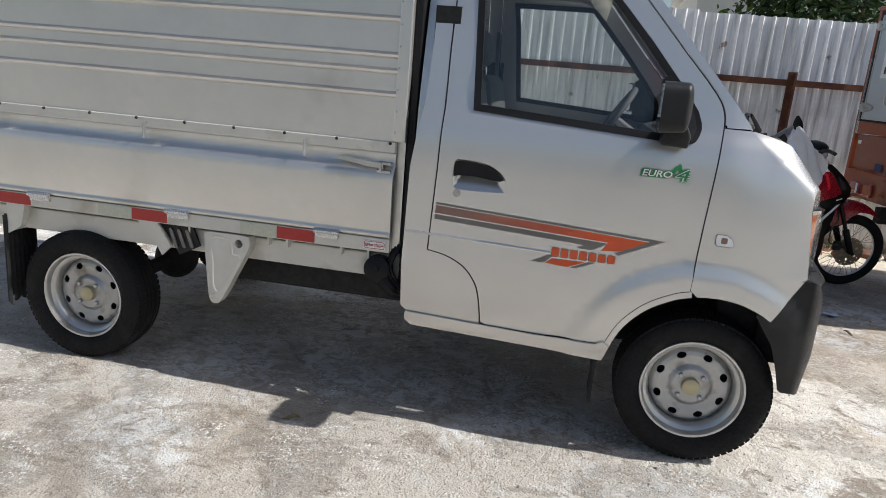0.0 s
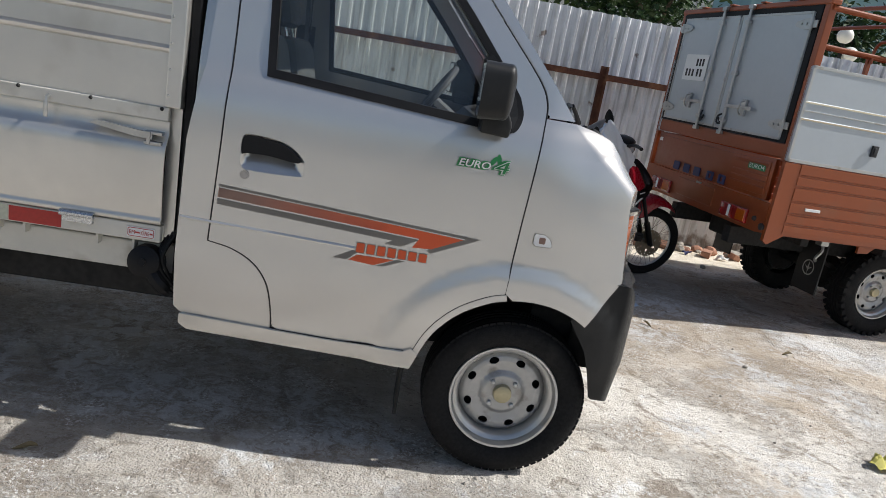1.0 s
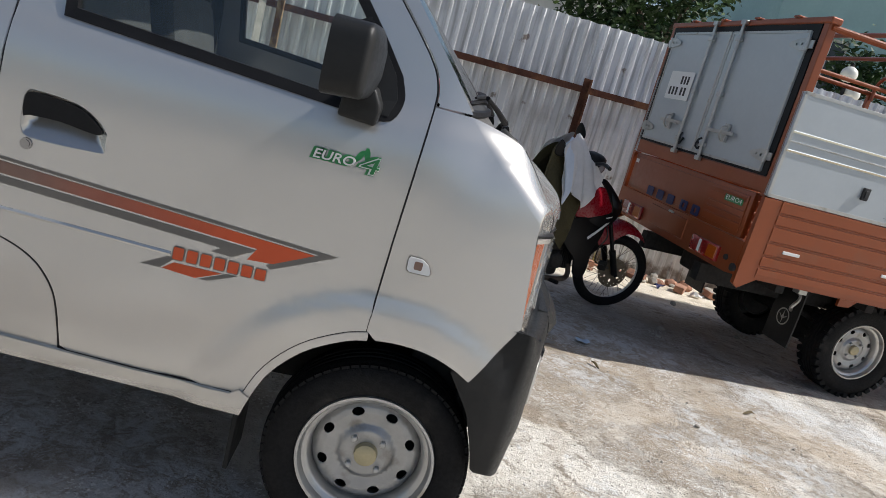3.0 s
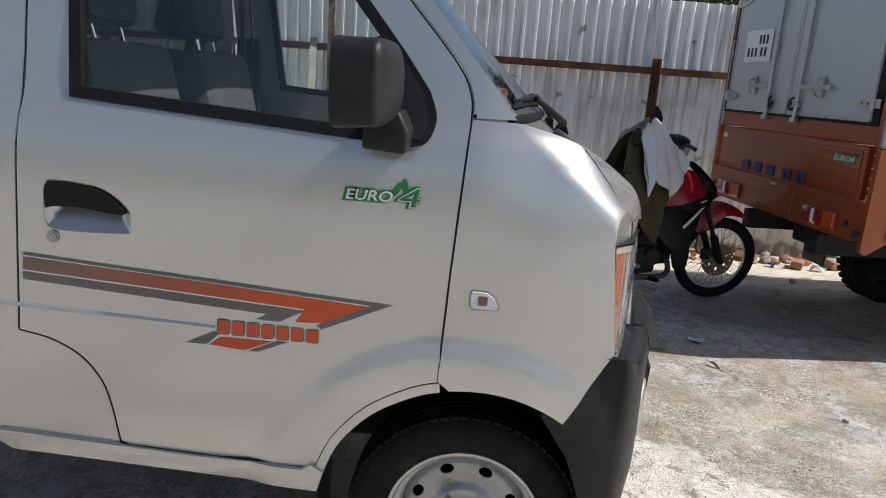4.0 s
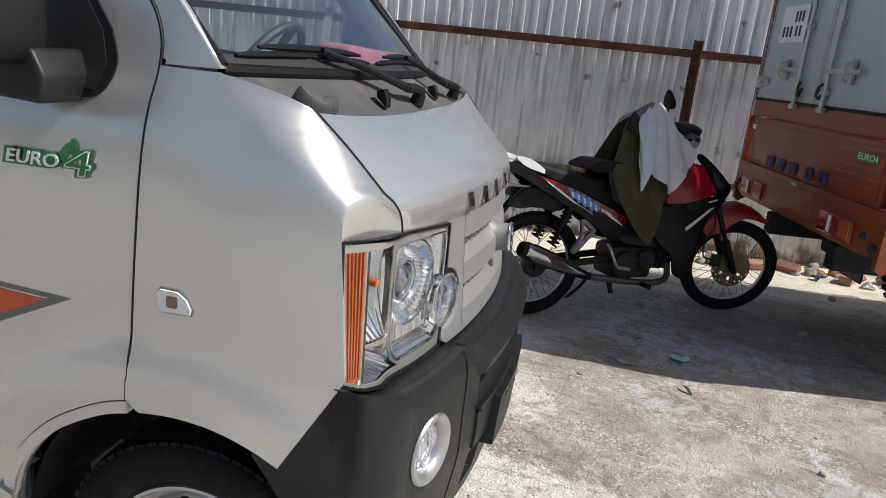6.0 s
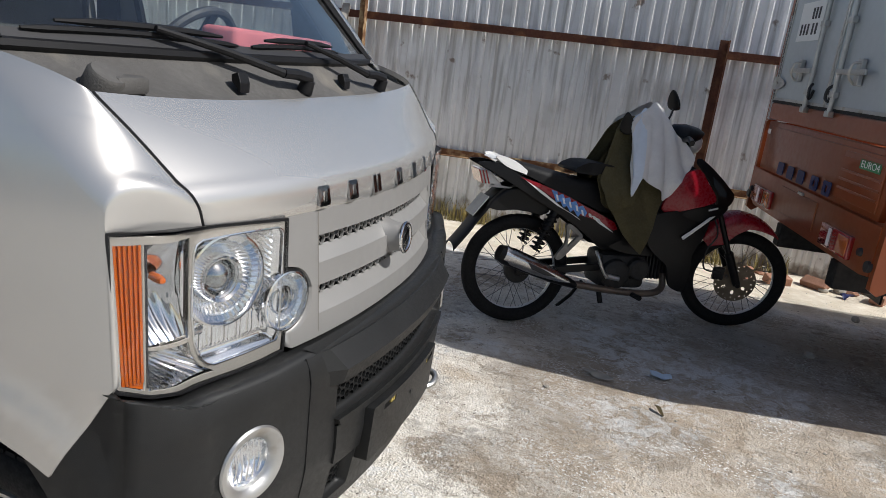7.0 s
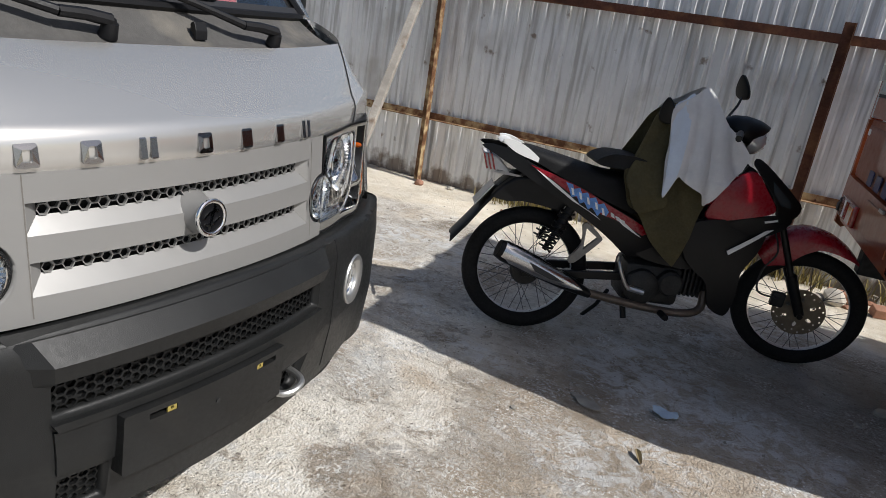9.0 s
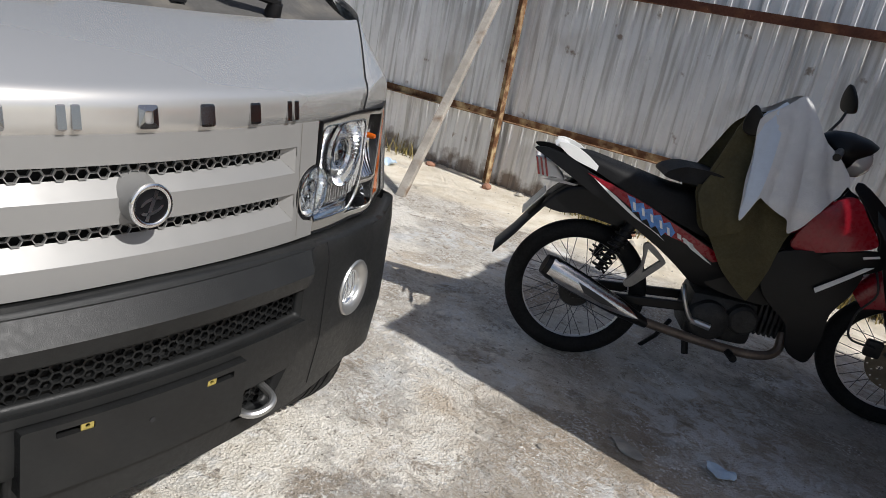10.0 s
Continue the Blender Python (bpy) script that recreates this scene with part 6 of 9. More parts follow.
tl = [(-0.200, 0.612), (-0.150, 0.690), (-0.098, 0.753), (-0.03, 0.740), (0.03, 0.716), (0.08, 0.702), (0.20, 0.698), (0.31, 0.703), (0.392, 0.707), (C, 0.713)]
tl = tl[:2] + curve_pts(tl[2:], 4)
bl = [(-0.188, 0.596), (-0.13, 0.515), (-0.095, 0.424), (-0.068, 0.352), (-0.05, 0.340), (-0.02, 0.334), (0.10, 0.318), (0.30, 0.305), (C, 0.296)]
bo = tl + [(2 * C - y, z) for y, z in reversed(tl[:-1])] + [(2 * C - y, z) for y, z in bl] + [(y, z) for y, z in reversed(bl[:-1])]
MESHO = rrect(0.384, 0.552, 2 * C - 0.384, 0.622, 0.006, 2)
LOWL = rrect(0.392, 0.335, 0.486, 0.425, 0.006, 2)
LOWR = [(0.912, 0.352), (1.025, 0.348), (1.060, 0.430), (0.912, 0.430)]
FOG_Y, FOG_Z = 0.166, 0.553
fogs = [ring(FOG_Y, FOG_Z, 0.064, 36), ring(2 * C - FOG_Y, FOG_Z, 0.064, 36)]
bumper = new("front_bumper")
bumper.parent = truck
bumper["label"] = "matt black plastic front bumper"
bm = bm_new()
sheet(bm, bo, bump_at, [MESHO, LOWL, LOWR] + fogs, 0.035, 0.035, (-1, 0, 0))
part("bumper_skin", bm, M_BLACKP, bumper, smooth=True, sharp=32)
# top ledge that runs back under lamps and grille
bm = bm_new()


def ledge(u, v):
    sv = -0.015 + (2 * C + 0.03) * u
    t = sv if sv <= C else 2 * C - sv
    zt = min(0.745, lerp(t, [p[0] for p in tl], [p[1] for p in tl]))
    a = Vector(bump_at(sv, zt))
    y = max(t, -0.012)
    back = grille_at(y, zt - 0.002, 0.03) if t > 0.39 else front_at(y, zt - 0.004, 0.03)
    b = Vector((back[0], back[1] if sv <= C else 2 * C - back[1], back[2]))
    return a.lerp(b, v)


loft(bm, 72, 3, ledge)
part("bumper_ledge_top", bm, M_BLACKP, bumper, smooth=True)
# raised brow and shoulder of the middle section
bm = bm_new()
BROW = [(0.709, 0.356, 0.030), (0.705, 0.358, -0.004), (0.664, 0.374, -0.023), (0.629, 0.379, -0.011), (0.626, 0.380, 0.030)]


def brow_at(u, v):
    """Tilted upper face, crease, undercut lower face; the ends fall back to the skin."""
    z, y, back = BROW[round(v * 4)]
    sv = y + (2 * C - 2 * y) * u - (0.026 if u == 0.0 else -0.026 if u == 1.0 else 0.0)
    return bump_at(sv, z + 0.003 * math.sin(u * math.pi), max(0.002, back) if u in (0.0, 1.0) else back)


loft(bm, 120, 4, brow_at)
part("bumper_brow", bm, M_BLACKP, bumper, smooth=True, sharp=20)
bm = bm_new()
solid(bm, [(0.380, 0.549), (0.388, 0.533), (2 * C - 0.388, 0.533), (2 * C - 0.380, 0.549), (C, 0.550)], lambda y, z: bump_at(y, z, -0.012), (-0.02, 0, 0), step=0.06)
part("bumper_ledge", bm, M_BLACKP, bumper, smooth=True, sharp=30)
bm = bm_new()
solid(bm, [(0.384, 0.531), (0.388, 0.440), (0.480, 0.434), (2 * C - 0.500, 0.434), (2 * C - 0.388, 0.440), (2 * C - 0.384, 0.531)], lambda y, z: bump_at(y, z, -0.006), (-0.02, 0, 0), step=0.06)
part("bumper_lower_panel", bm, M_BLACKP, bumper, smooth=True, sharp=30)
for y0, y1, z0, z1, r in ((0.386, 2 * C - 0.386, 0.553, 0.621, 0.0112), (0.394, 0.484, 0.337, 0.423, 0.0112), (0.96, 1.05, 0.350, 0.428, 0.0112)):
    bm = bm_new()
    hex_mesh(bm, y0, y1, z0, z1, r, lambda y, z: bump_at(y, z, 0.026), 0.008, 0.2)
    tagged(part("honeycomb", bm, M_BLACKP, bumper, "black honeycomb mesh"), kind="stuff")
    bm = bm_new()
    loft(bm, 16, 1, lambda u, v: bump_at(y0 - 0.02 + (y1 - y0 + 0.04) * u, z0 - 0.01 + (z1 - z0 + 0.02) * v, 0.062))
    part("opening_backing", bm, M_DARK, bumper)
# blank number plate carrier with fixing clips
PX = lambda y, z, b=0.0: (nose_x(y, 0.520) + b + (z - 0.45) * 0.06, y, z)
bm = bm_new()
CL = [(0.540, 0.600, 0.503, 0.517), (0.810, 0.872, 0.503, 0.517)]
solid(bm, rrect(0.490, 0.396, 0.905, 0.529, 0.006, 2), PX, (-0.035, 0, 0), [rrect(a, c, b, d_, 0.002, 1) for a, b, c, d_ in CL], step=0.06)
carrier = part("plate_carrier", bm, M_BLACKP, bumper, "blank black plate carrier", smooth=True, sharp=30)
for (a, b, c, d_), off in zip(CL, (0.014, -0.024)):
    bm = bm_new()
    yc = a + 0.035 + off
    solid(bm, rrect(yc - 0.010, c - 0.004, yc + 0.010, d_ + 0.002, 0.002, 1), lambda y, z: PX(y, z, -0.006), (0.004, 0, 0), [ring(yc, (c + d_) / 2, 0.004, 8)])
    part("clip", bm, M_ZINC, carrier, "yellow zinc clip nut")
    bm = bm_new()
    solid(bm, rrect(a, c, b, d_, 0.002, 1), lambda y, z: PX(y, z, -0.02), (-0.01, 0, 0))
    part("clip_slot", bm, M_INK, carrier)
bm = bm_new()
cyl(bm, PX(0.70, 0.478, 0.0), PX(0.70, 0.478, 0.002), 0.005, seg=10)
part("plate_screw", bm, M_INK, carrier)
# towing eye
bm = bm_new()
hk = curve_pts([(0.42, 0.925, 0.385), (0.488, 0.930, 0.378), (0.508, 0.965, 0.382), (0.492, 1.000, 0.393), (0.42, 1.005, 0.404)], 5)
tube(bm, hk, 0.009, 10)
part("towing_eye", bm, M_STEEL, bumper, "bare steel towing eye", smooth=True)
for s in (1, -1):
    yc = FOG_Y if s == 1 else 2 * C - FOG_Y
    p = Vector(bump_at(yc, FOG_Z))
    nrm = Vector((1, -0.32 * s, 0.02)).normalized()
    m = Matrix.Translation(p) @ nrm.to_track_quat('Z', 'Y').to_matrix().to_4x4()
    bm = bm_new()
    lathe(bm, [(0.071, -0.006), (0.072, 0.002), (0.069, 0.006), (0.064, 0.006), (0.050, -0.002), (0.046, -0.008), (0.045, -0.03)], m, 48)
    fg = part("fog_lamp", bm, M_RIM, bumper, "round fog lamp with a silver ring", smooth=True, sharp=40)
    bm = bm_new()
    lathe(bm, [(0.046, -0.012), (0.040, -0.022), (0.026, -0.036), (0.0, -0.044)], m, 40)
    part("fog_bowl", bm, M_REFL, fg, "chrome bowl", smooth=True)
    for k in range(5):
        bm = bm_new()
        hw = math.sqrt(0.040 ** 2 - (0.013 * (k - 2)) ** 2)
        tube(bm, [m @ Vector((0.013 * (k - 2), -hw, -0.016)), m @ Vector((0.013 * (k - 2), 0, -0.010)), m @ Vector((0.013 * (k - 2), hw, -0.016))], 0.0026, 6)
        part("lens_rib", bm, M_REFL, fg, smooth=True)
    bm = bm_new()
    lathe(bm, [(0.0, -0.002), (0.026, -0.004), (0.0455, -0.011)], m, 40)
    part("fog_lens", bm, M_LENS, fg, "clear fog lamp glass", smooth=True).visible_shadow = False
    # seam between bumper corner and middle section
    bm = bm_new()
    tube(bm, [bump_at(0.300 if s == 1 else 2 * C - 0.300, 0.706 - 0.37 * k / 16, -0.0002) for k in range(17)], 0.0016, 6)
    part("bumper_seam", bm, M_SEAL, bumper)

# ---------------- wheels and running gear ----------------
for nm, x, s in (("front_wheel", 0.0, -1), ("front_wheel", 0.0, 1), ("rear_wheel", -2.5, -1), ("rear_wheel", -2.5, 1)):
    wheel_parts(truck, nm, (x, 0.088 if s < 0 else 2 * C - 0.088, 0.280), 0.280, 0.165, 0.184, s)
bm = bm_new()
cyl(bm, (-2.5, 0.15, 0.28), (-2.5, 2 * C - 0.15, 0.28), 0.035, seg=12)
bmesh.ops.create_uvsphere(bm, u_segments=16, v_segments=10, radius=0.11, matrix=Matrix.Translation((-2.5, C, 0.28)))
part("axle", bm, M_DARK, truck, smooth=True)
bm = bm_new()
cyl(bm, (0, 0.15, 0.28), (0, 2 * C - 0.15, 0.28), 0.03, seg=12)
part("axle", bm, M_DARK, truck, smooth=True)
for s in (1, -1):
    bm = bm_new()
    y0 = 0.03 if s == 1 else 2 * C - 0.19
    box(bm, (-0.362, y0, 0.16), (-0.350, y0 + 0.16, 0.42), 0.002)
    part("mud_flap", bm, M_DARK, truck, "black rubber mud flap")

# ---------------- cargo box ----------------
BX0, BX1 = -1.162, -3.55
FARY = 2 * C


def bed_side(s):
    q = (lambda y: y) if s == 1 else (lambda y: 2 * C - y)
    drop = new("drop_side")
    drop.parent = truck
    drop["label"] = "pressed grey metal drop side with a latch"
    prof = [(0.703, 0.012), (0.705, -0.004), (0.716, -0.009), (0.728, -0.004), (0.742, -0.006), (0.83, -0.013), (0.92, -0.014), (0.948, -0.010), (0.968, 0.004), (0.984, 0.012), (1.012, 0.013), (1.022, 0.013), (1.022, 0.03)]
    bm = bm_new()
    nx = 26
    rows = [[bm.verts.new((BX0 + (BX1 - BX0) * i / nx, q(y + 0.0015 * noise.noise((i * 0.9, z * 5, 2))), z)) for i in range(nx + 1)] for z, y in curve_pts(prof, 2)]
    for a, b in zip(rows, rows[1:]):
        for i in range(nx):
            bm.faces.new((a[i], a[i + 1], b[i + 1], b[i]))
    g = bmesh.ops.extrude_face_region(bm, geom=bm.faces[:])
    bmesh.ops.translate(bm, vec=(0, 0.006 * s, 0), verts=[v for v in g["geom"] if isinstance(v, bmesh.types.BMVert)])
    part("drop_panel", bm, M_BEDPAINT, drop, smooth=True, sharp=40)
    # latch
    bm = bm_new()
    solid(bm, [(-1.385, 0.988), (-1.36, 0.998), (-1.20, 0.984), (-1.20, 0.966), (-1.25, 0.968)], lambda x, z: (x, q(-0.006), z), (0, -0.012 * s, 0))
    part("latch_lever", bm, M_STEEL, drop, "steel latch lever")
    bm = bm_new()
    for zz in (0.955, 0.985):
        box(bm, (-1.225, min(q(-0.016), q(0.01)), zz - 0.005), (-1.172, max(q(-0.016), q(0.01)), zz + 0.005), 0.002)
    box(bm, (-1.215, min(q(-0.022), q(-0.014)), 0.952), (-1.205, max(q(-0.022), q(-0.014)), 0.988), 0.001)
    part("latch_catch", bm, M_STEEL, drop)
    # rail with rivets and hooks
    bm = bm_new()
    box(bm, (BX1, min(q(-0.004), q(0.02)), 1.024), (BX0, max(q(-0.004), q(0.02)), 1.064), 0.003)
    rail = part("box_rail", bm, M_CREAM, truck, "cream steel rail with rivets")
    for k in range(12):
        x = BX0 - 0.02 - k * 0.205
        bm = bm_new()
        cyl(bm, (x, q(-0.003), 1.058), (x, q(-0.010), 1.058), 0.0065, 0.004, 8)
        part("rivet", bm, M_ENGINE, rail)
    for x in (-1.505, -2.165, -2.83):
        bm = bm_new()
        tube(bm, [(x, q(0.0), 1.044), (x, q(-0.020), 1.040), (x, q(-0.022), 1.015), (x, q(-0.020), 0.984)], 0.006, 6)
        part("hook", bm, M_STEEL, rail)
    # ribbed upper wall
    zs = [(1.064, 0.008)]
    for b0 in (1.232, 1.313, 1.368, 1.491, 1.572, 1.627, 1.750, 1.831, 1.886, 2.009):
        zs += [(b0 - 0.012, 0.008), (b0 - 0.006, -0.001), (b0 + 0.002, -0.003), (b0 + 0.008, 0.003), (b0 + 0.012, 0.008)]
    zs += [(2.15, 0.008)]
    bm = bm_new()
    rows = [[bm.verts.new((BX0 + 0.03 + (BX1 - BX0) * i / nx, q(y + 0.002 * noise.noise((i * 0.7, z * 3, 6))), z)) for i in range(nx + 1)] for z, y in zs]
    for a, b in zip(rows, rows[1:]):
        for i in range(nx):
            bm.faces.new((a[i], a[i + 1], b[i + 1], b[i]))
    g = bmesh.ops.extrude_face_region(bm, geom=bm.faces[:])
    bmesh.ops.translate(bm, vec=(0, 0.02 * s, 0), verts=[v for v in g["geom"] if isinstance(v, bmesh.types.BMVert)])
    part("box_wall", bm, M_BEDPAINT, truck, "ribbed grey metal box wall", smooth=True, sharp=30)
    # corner strip beside the cab, with rivets
    bm = bm_new()
    box(bm, (BX0 - 0.012, min(q(-0.006), q(0.03)), 1.066), (BX0 + 0.034, max(q(-0.006), q(0.03)), 2.15), 0.004)
    cs = part("corner_strip", bm, M_BEDPAINT, truck, "folded metal corner strip")
    for k in range(14):
        bm = bm_new()
        z = 1.10 + k * 0.075
        cyl(bm, (BX0 - 0.004, q(-0.005), z), (BX0 - 0.004, q(-0.010), z), 0.005, 0.003, 8)
        part("rivet", bm, M_STEEL, cs)
    # frame rail with reflective tape, hinges
    bm = bm_new()
    box(bm, (BX1, min(q(0.0), q(0.04)), 0.646), (BX0, max(q(0.0), q(0.04)), 0.700), 0.004)
    fr = part("bed_frame", bm, M_CREAM, truck, "cream steel bed frame")
    x = -1.46
    for k in range(4):
        for x0, wd, mt in ((x, 0.155, M_TAPE_R), (x - 0.158, 0.150, M_TAPE_W)):
            bm = bm_new()
            box(bm, (x0 - wd, min(q(-0.0015), q(0.001)), 0.650), (x0, max(q(-0.0015), q(0.001)), 0.696))
            part("tape", bm, mt, fr)
        x -= 0.625
    for hx in (-1.408, -2.033, -2.658, -3.283):
        bm = bm_new()
        box(bm, (hx - 0.045, min(q(-0.014), q(0.002)), 0.676), (hx + 0.045, max(q(-0.014), q(0.002)), 0.698), 0.003)
        cyl(bm, (hx - 0.05, q(-0.016), 0.704), (hx + 0.05, q(-0.016), 0.704), 0.010, seg=10)
        part("hinge", bm, M_HINGE, fr, "steel hinge")
    # chassis beam and hangers
    bm = bm_new()
    box(bm, (BX1 + 0.1, min(q(0.05), q(0.09)), 0.535), (BX0 + 0.05, max(q(0.05), q(0.09)), 0.628), 0.006)
    for hx in (-1.25, -1.36, -1.58, -1.66, -2.0):
        box(bm, (hx - 0.004, min(q(0.02), q(0.06)), 0.61), (hx + 0.004, max(q(0.02), q(0.06)), 0.65))
    part("chassis_beam", bm, M_CREAM, truck, "cream chassis beam")
    bm = bm_new()
    tri = curve_pts([(-1.918, 0.60), (-1.912, 0.635), (-1.88, 0.640), (-1.75, 0.640), (-1.728, 0.625), (-1.732, 0.585), (-1.79, 0.47), (-1.845, 0.365), (-1.868, 0.346), (-1.895, 0.358), (-1.905, 0.42)], 3, True)
    solid(bm, tri, lambda x, z: (x, q(-0.005), z), (0, 0.05 * s, 0), [ring(-1.772, 0.606, 0.017, 16)])
    br = part("side_bracket", bm, M_CREAM, truck, "cream pressed steel side bracket")
    bm = bm_new()
    tube(bm, curve_pts([(-1.89, 0.615, 0), (-1.81, 0.615, 0), (-1.80, 0.56, 0), (-1.765, 0.55, 0), (-1.80, 0.48, 0), (-1.855, 0.40, 0), (-1.882, 0.42, 0), (-1.885, 0.52, 0)], 3, True), 0.006, 6, True)
    for v in bm.verts:
        x_, z_, y_ = v.co.x, v.co.y, v.co.z
        v.co = (x_, q(-0.005 + y_ * 0.5), z_)
    part("bracket_bead", bm, M_CREAM, br, smooth=True)
    bm = bm_new()
    cyl(bm, (-1.874, q(-0.005), 0.375), (-1.874, q(-0.016), 0.375), 0.014, 0.012, 6)
    part("bracket_bolt", bm, M_STEEL, br)
    # slanted mudguard stays and flap
    for x0, dx in ((-2.19, 0.10), (-2.80, -0.04)):
        bm = bm_new()
        solid(bm, [(x0 - 0.03, 0.65), (x0 + 0.06, 0.65), (x0 + 0.06 + dx * 0.6, 0.555), (x0 + dx * 0.8, 0.515), (x0 - 0.005 + dx * 0.6, 0.56)], lambda x, z: (x, q(0.0), z), (0, 0.012 * s, 0))
        solid(bm, [(x0 + 0.02, 0.648), (x0 + 0.05, 0.648), (x0 + 0.05 + dx * 0.6, 0.56), (x0 + 0.02 + dx * 0.6, 0.53)], lambda x, z: (x, q(0.012), z), (0, 0.10 * s, 0))
        part("mudguard_stay", bm, M_CREAM, truck, "cream mudguard stay")
    bm = bm_new()
    loft(bm, 44, 3, lambda u, v: (-2.835 - 0.05 * u + 0.010 * math.sin(u * 44), q(-0.01 + 0.23 * u), 0.595 - (0.38 + 0.02 * math.sin(u * 31)) * v))
    g = bmesh.ops.extrude_face_region(bm, geom=bm.faces[:])
    bmesh.ops.translate(bm, vec=(-0.008, 0, 0), verts=[v for v in g["geom"] if isinstance(v, bmesh.types.BMVert)])
    part("mud_flap", bm, M_DARK, truck, "ribbed black rubber mud flap")
    bm = bm_new()
    box(bm, (-2.79, min(q(0.13), q(0.32)), 0.535), (-2.13, max(q(0.13), q(0.32)), 0.640), 0.012)
    part("wheel_cover", bm, M_STEEL, truck, "bare steel panel over the wheel", smooth=True, sharp=40)
    bm = bm_new()
    pl = [(-2.125, 0.642), (-1.985, 0.642), (-1.955, 0.565), (-2.045, 0.520)]
    solid(bm, pl, lambda x, z: (x, q(0.022), z), (0, 0.012 * s, 0))
    rb = part("ribbed_bracket", bm, M_ENGINE, truck, "dark ribbed steel bracket")
    for k in range(3):
        bm = bm_new()
        x0 = -2.090 + k * 0.036
        solid(bm, rrect(x0, 0.548 + 0.004 * k, x0 + 0.015, 0.628, 0.006, 3), lambda x, z: (x + (0.632 - z) * 0.35, q(0.020), z), (0, -0.006 * s, 0))
        part("rib", bm, M_ALU, rb)


bed_side(1)
bed_side(-1)
bm = bm_new()
box(bm, (BX1, 0.04, 0.66), (BX0, FARY - 0.04, 0.70))
part("bed_floor", bm, M_CREAM, truck)
bm = bm_new()
box(bm, (BX0 - 0.01, 0.031, 0.66), (BX0 + 0.03, FARY - 0.031, 2.14))
part("box_front_wall", bm, M_BEDPAINT, truck, "grey metal box front wall")
bm = bm_new()
box(bm, (BX1 - 0.02, 0.031, 0.705), (BX1 + 0.01, FARY - 0.031, 2.14))
part("box_rear_wall", bm, M_BEDPAINT, truck, "grey metal box rear wall")
bm = bm_new()
box(bm, (BX1 - 0.03, -0.01, 2.152), (BX0 + 0.04, FARY + 0.01, 2.19), 0.01)
part("box_roof", bm, M_BEDPAINT, truck, "grey metal box roof")
# added black strip that stands for the shade in the gap between cab and box
bm = bm_new()
box(bm, (-1.128, 0.03, 0.48), (-1.100, FARY - 0.03, 1.80), 0.004)
part("gap_seal", bm, M_SEAL, truck, "black strip standing in for the shaded gap behind the cab")
# tank, air filter, hoses
bm = bm_new()
box(bm, (-1.92, 0.16, 0.40), (-1.13, 0.62, 0.55), 0.03)
part("fuel_tank", bm, M_DARK, truck, "black fuel tank", smooth=True)
bm = bm_new()
lathe(bm, [(0, 0.05), (0.035, 0.05), (0.05, 0.04), (0.055, 0.0), (0.05, -0.03), (0, -0.03)], Matrix.Translation((-1.205, 0.03, 0.575)) @ Matrix.Rotation(radians(80), 4, 'X'), 20)
lathe(bm, [(0, 0.058), (0.012, 0.058), (0.012, 0.048)], Matrix.Translation((-1.205, 0.03, 0.575)) @ Matrix.Rotation(radians(80), 4, 'X'), 12)
tube(bm, curve_pts([(-1.19, 0.03, 0.56), (-1.165, 0.0, 0.53), (-1.14, 0.01, 0.50), (-1.15, 0.08, 0.47)], 4), [0.03, 0.03, 0.028, 0.028, 0.026, 0.026, 0.026, 0.026, 0.026, 0.026, 0.026, 0.026, 0.026], 10)
part("filler_cap", bm, M_SEAL, truck, "black fuel filler cap", smooth=True)
for k in range(4):
    bm = bm_new()
    tube(bm, curve_pts([(-1.12 - 0.012 * k, 0.02 + 0.01 * k, 0.68), (-1.15 - 0.008 * k, 0.0, 0.60 - 0.02 * k), (-1.12 + 0.008 * k, 0.01, 0.52 - 0.015 * k), (-1.16, 0.08, 0.46)], 5), 0.006, 6)
    part("hose", bm, M_SEAL, truck, smooth=True)
# sticker under the drop side
bm = bm_new()
box(bm, (-1.262, -0.003, 0.656), (-1.178, 0.0005, 0.688), 0.0005)
stk = part("sticker", bm, M_WHITE, truck, "white and red fuel sticker")
RX = Matrix(((1, 0, 0, 0), (0, 0, -1, 0), (0, 1, 0, 0), (0, 0, 0, 1)))
bm = bm_new()
solid(bm, rrect(-1.260, 0.658, -1.180, 0.686, 0.006, 2), lambda x, z: (x, -0.0032, z), (0, -0.0004, 0), [rrect(-1.258, 0.660, -1.182, 0.684, 0.005, 2)])
part("sticker_border", bm, M_TAPE_R, stk)
text_part("sticker_lettering", "EM", 0.017, Matrix.Translation((-1.256, -0.0042, 0.666)) @ RX, M_TAPE_R, stk, 0.0004, 0.017)
text_part("sticker_lettering", "XĂNG", 0.019, Matrix.Translation((-1.220, -0.0042, 0.665)) @ RX, M_TAPE_R, stk, 0.0004, 0.025)
for a, b in ((-1.237, -1.223), (-1.193, -1.184)):
    bm = bm_new()
    box(bm, (a, -0.0044, 0.669), (b, -0.0036, 0.674))
    part("sticker_line", bm, M_TAPE_R, stk)
# belt line: thin pressed groove along cab and door
for s in (1, -1):
    bm = bm_new()
    tube(bm, [((-1.094 + 0.53 * k / 12), (side_y(-1.094 + 0.53 * k / 12, 0.750) + 0.0035 if s == 1 else 2 * C - side_y(-1.0, 0.75) - 0.0035), 0.757 - 0.016 * k / 12) for k in range(13)], 0.0070, 8)
    part("belt_moulding", bm, M_SILVER, truck, "thin pressed belt line", smooth=True)

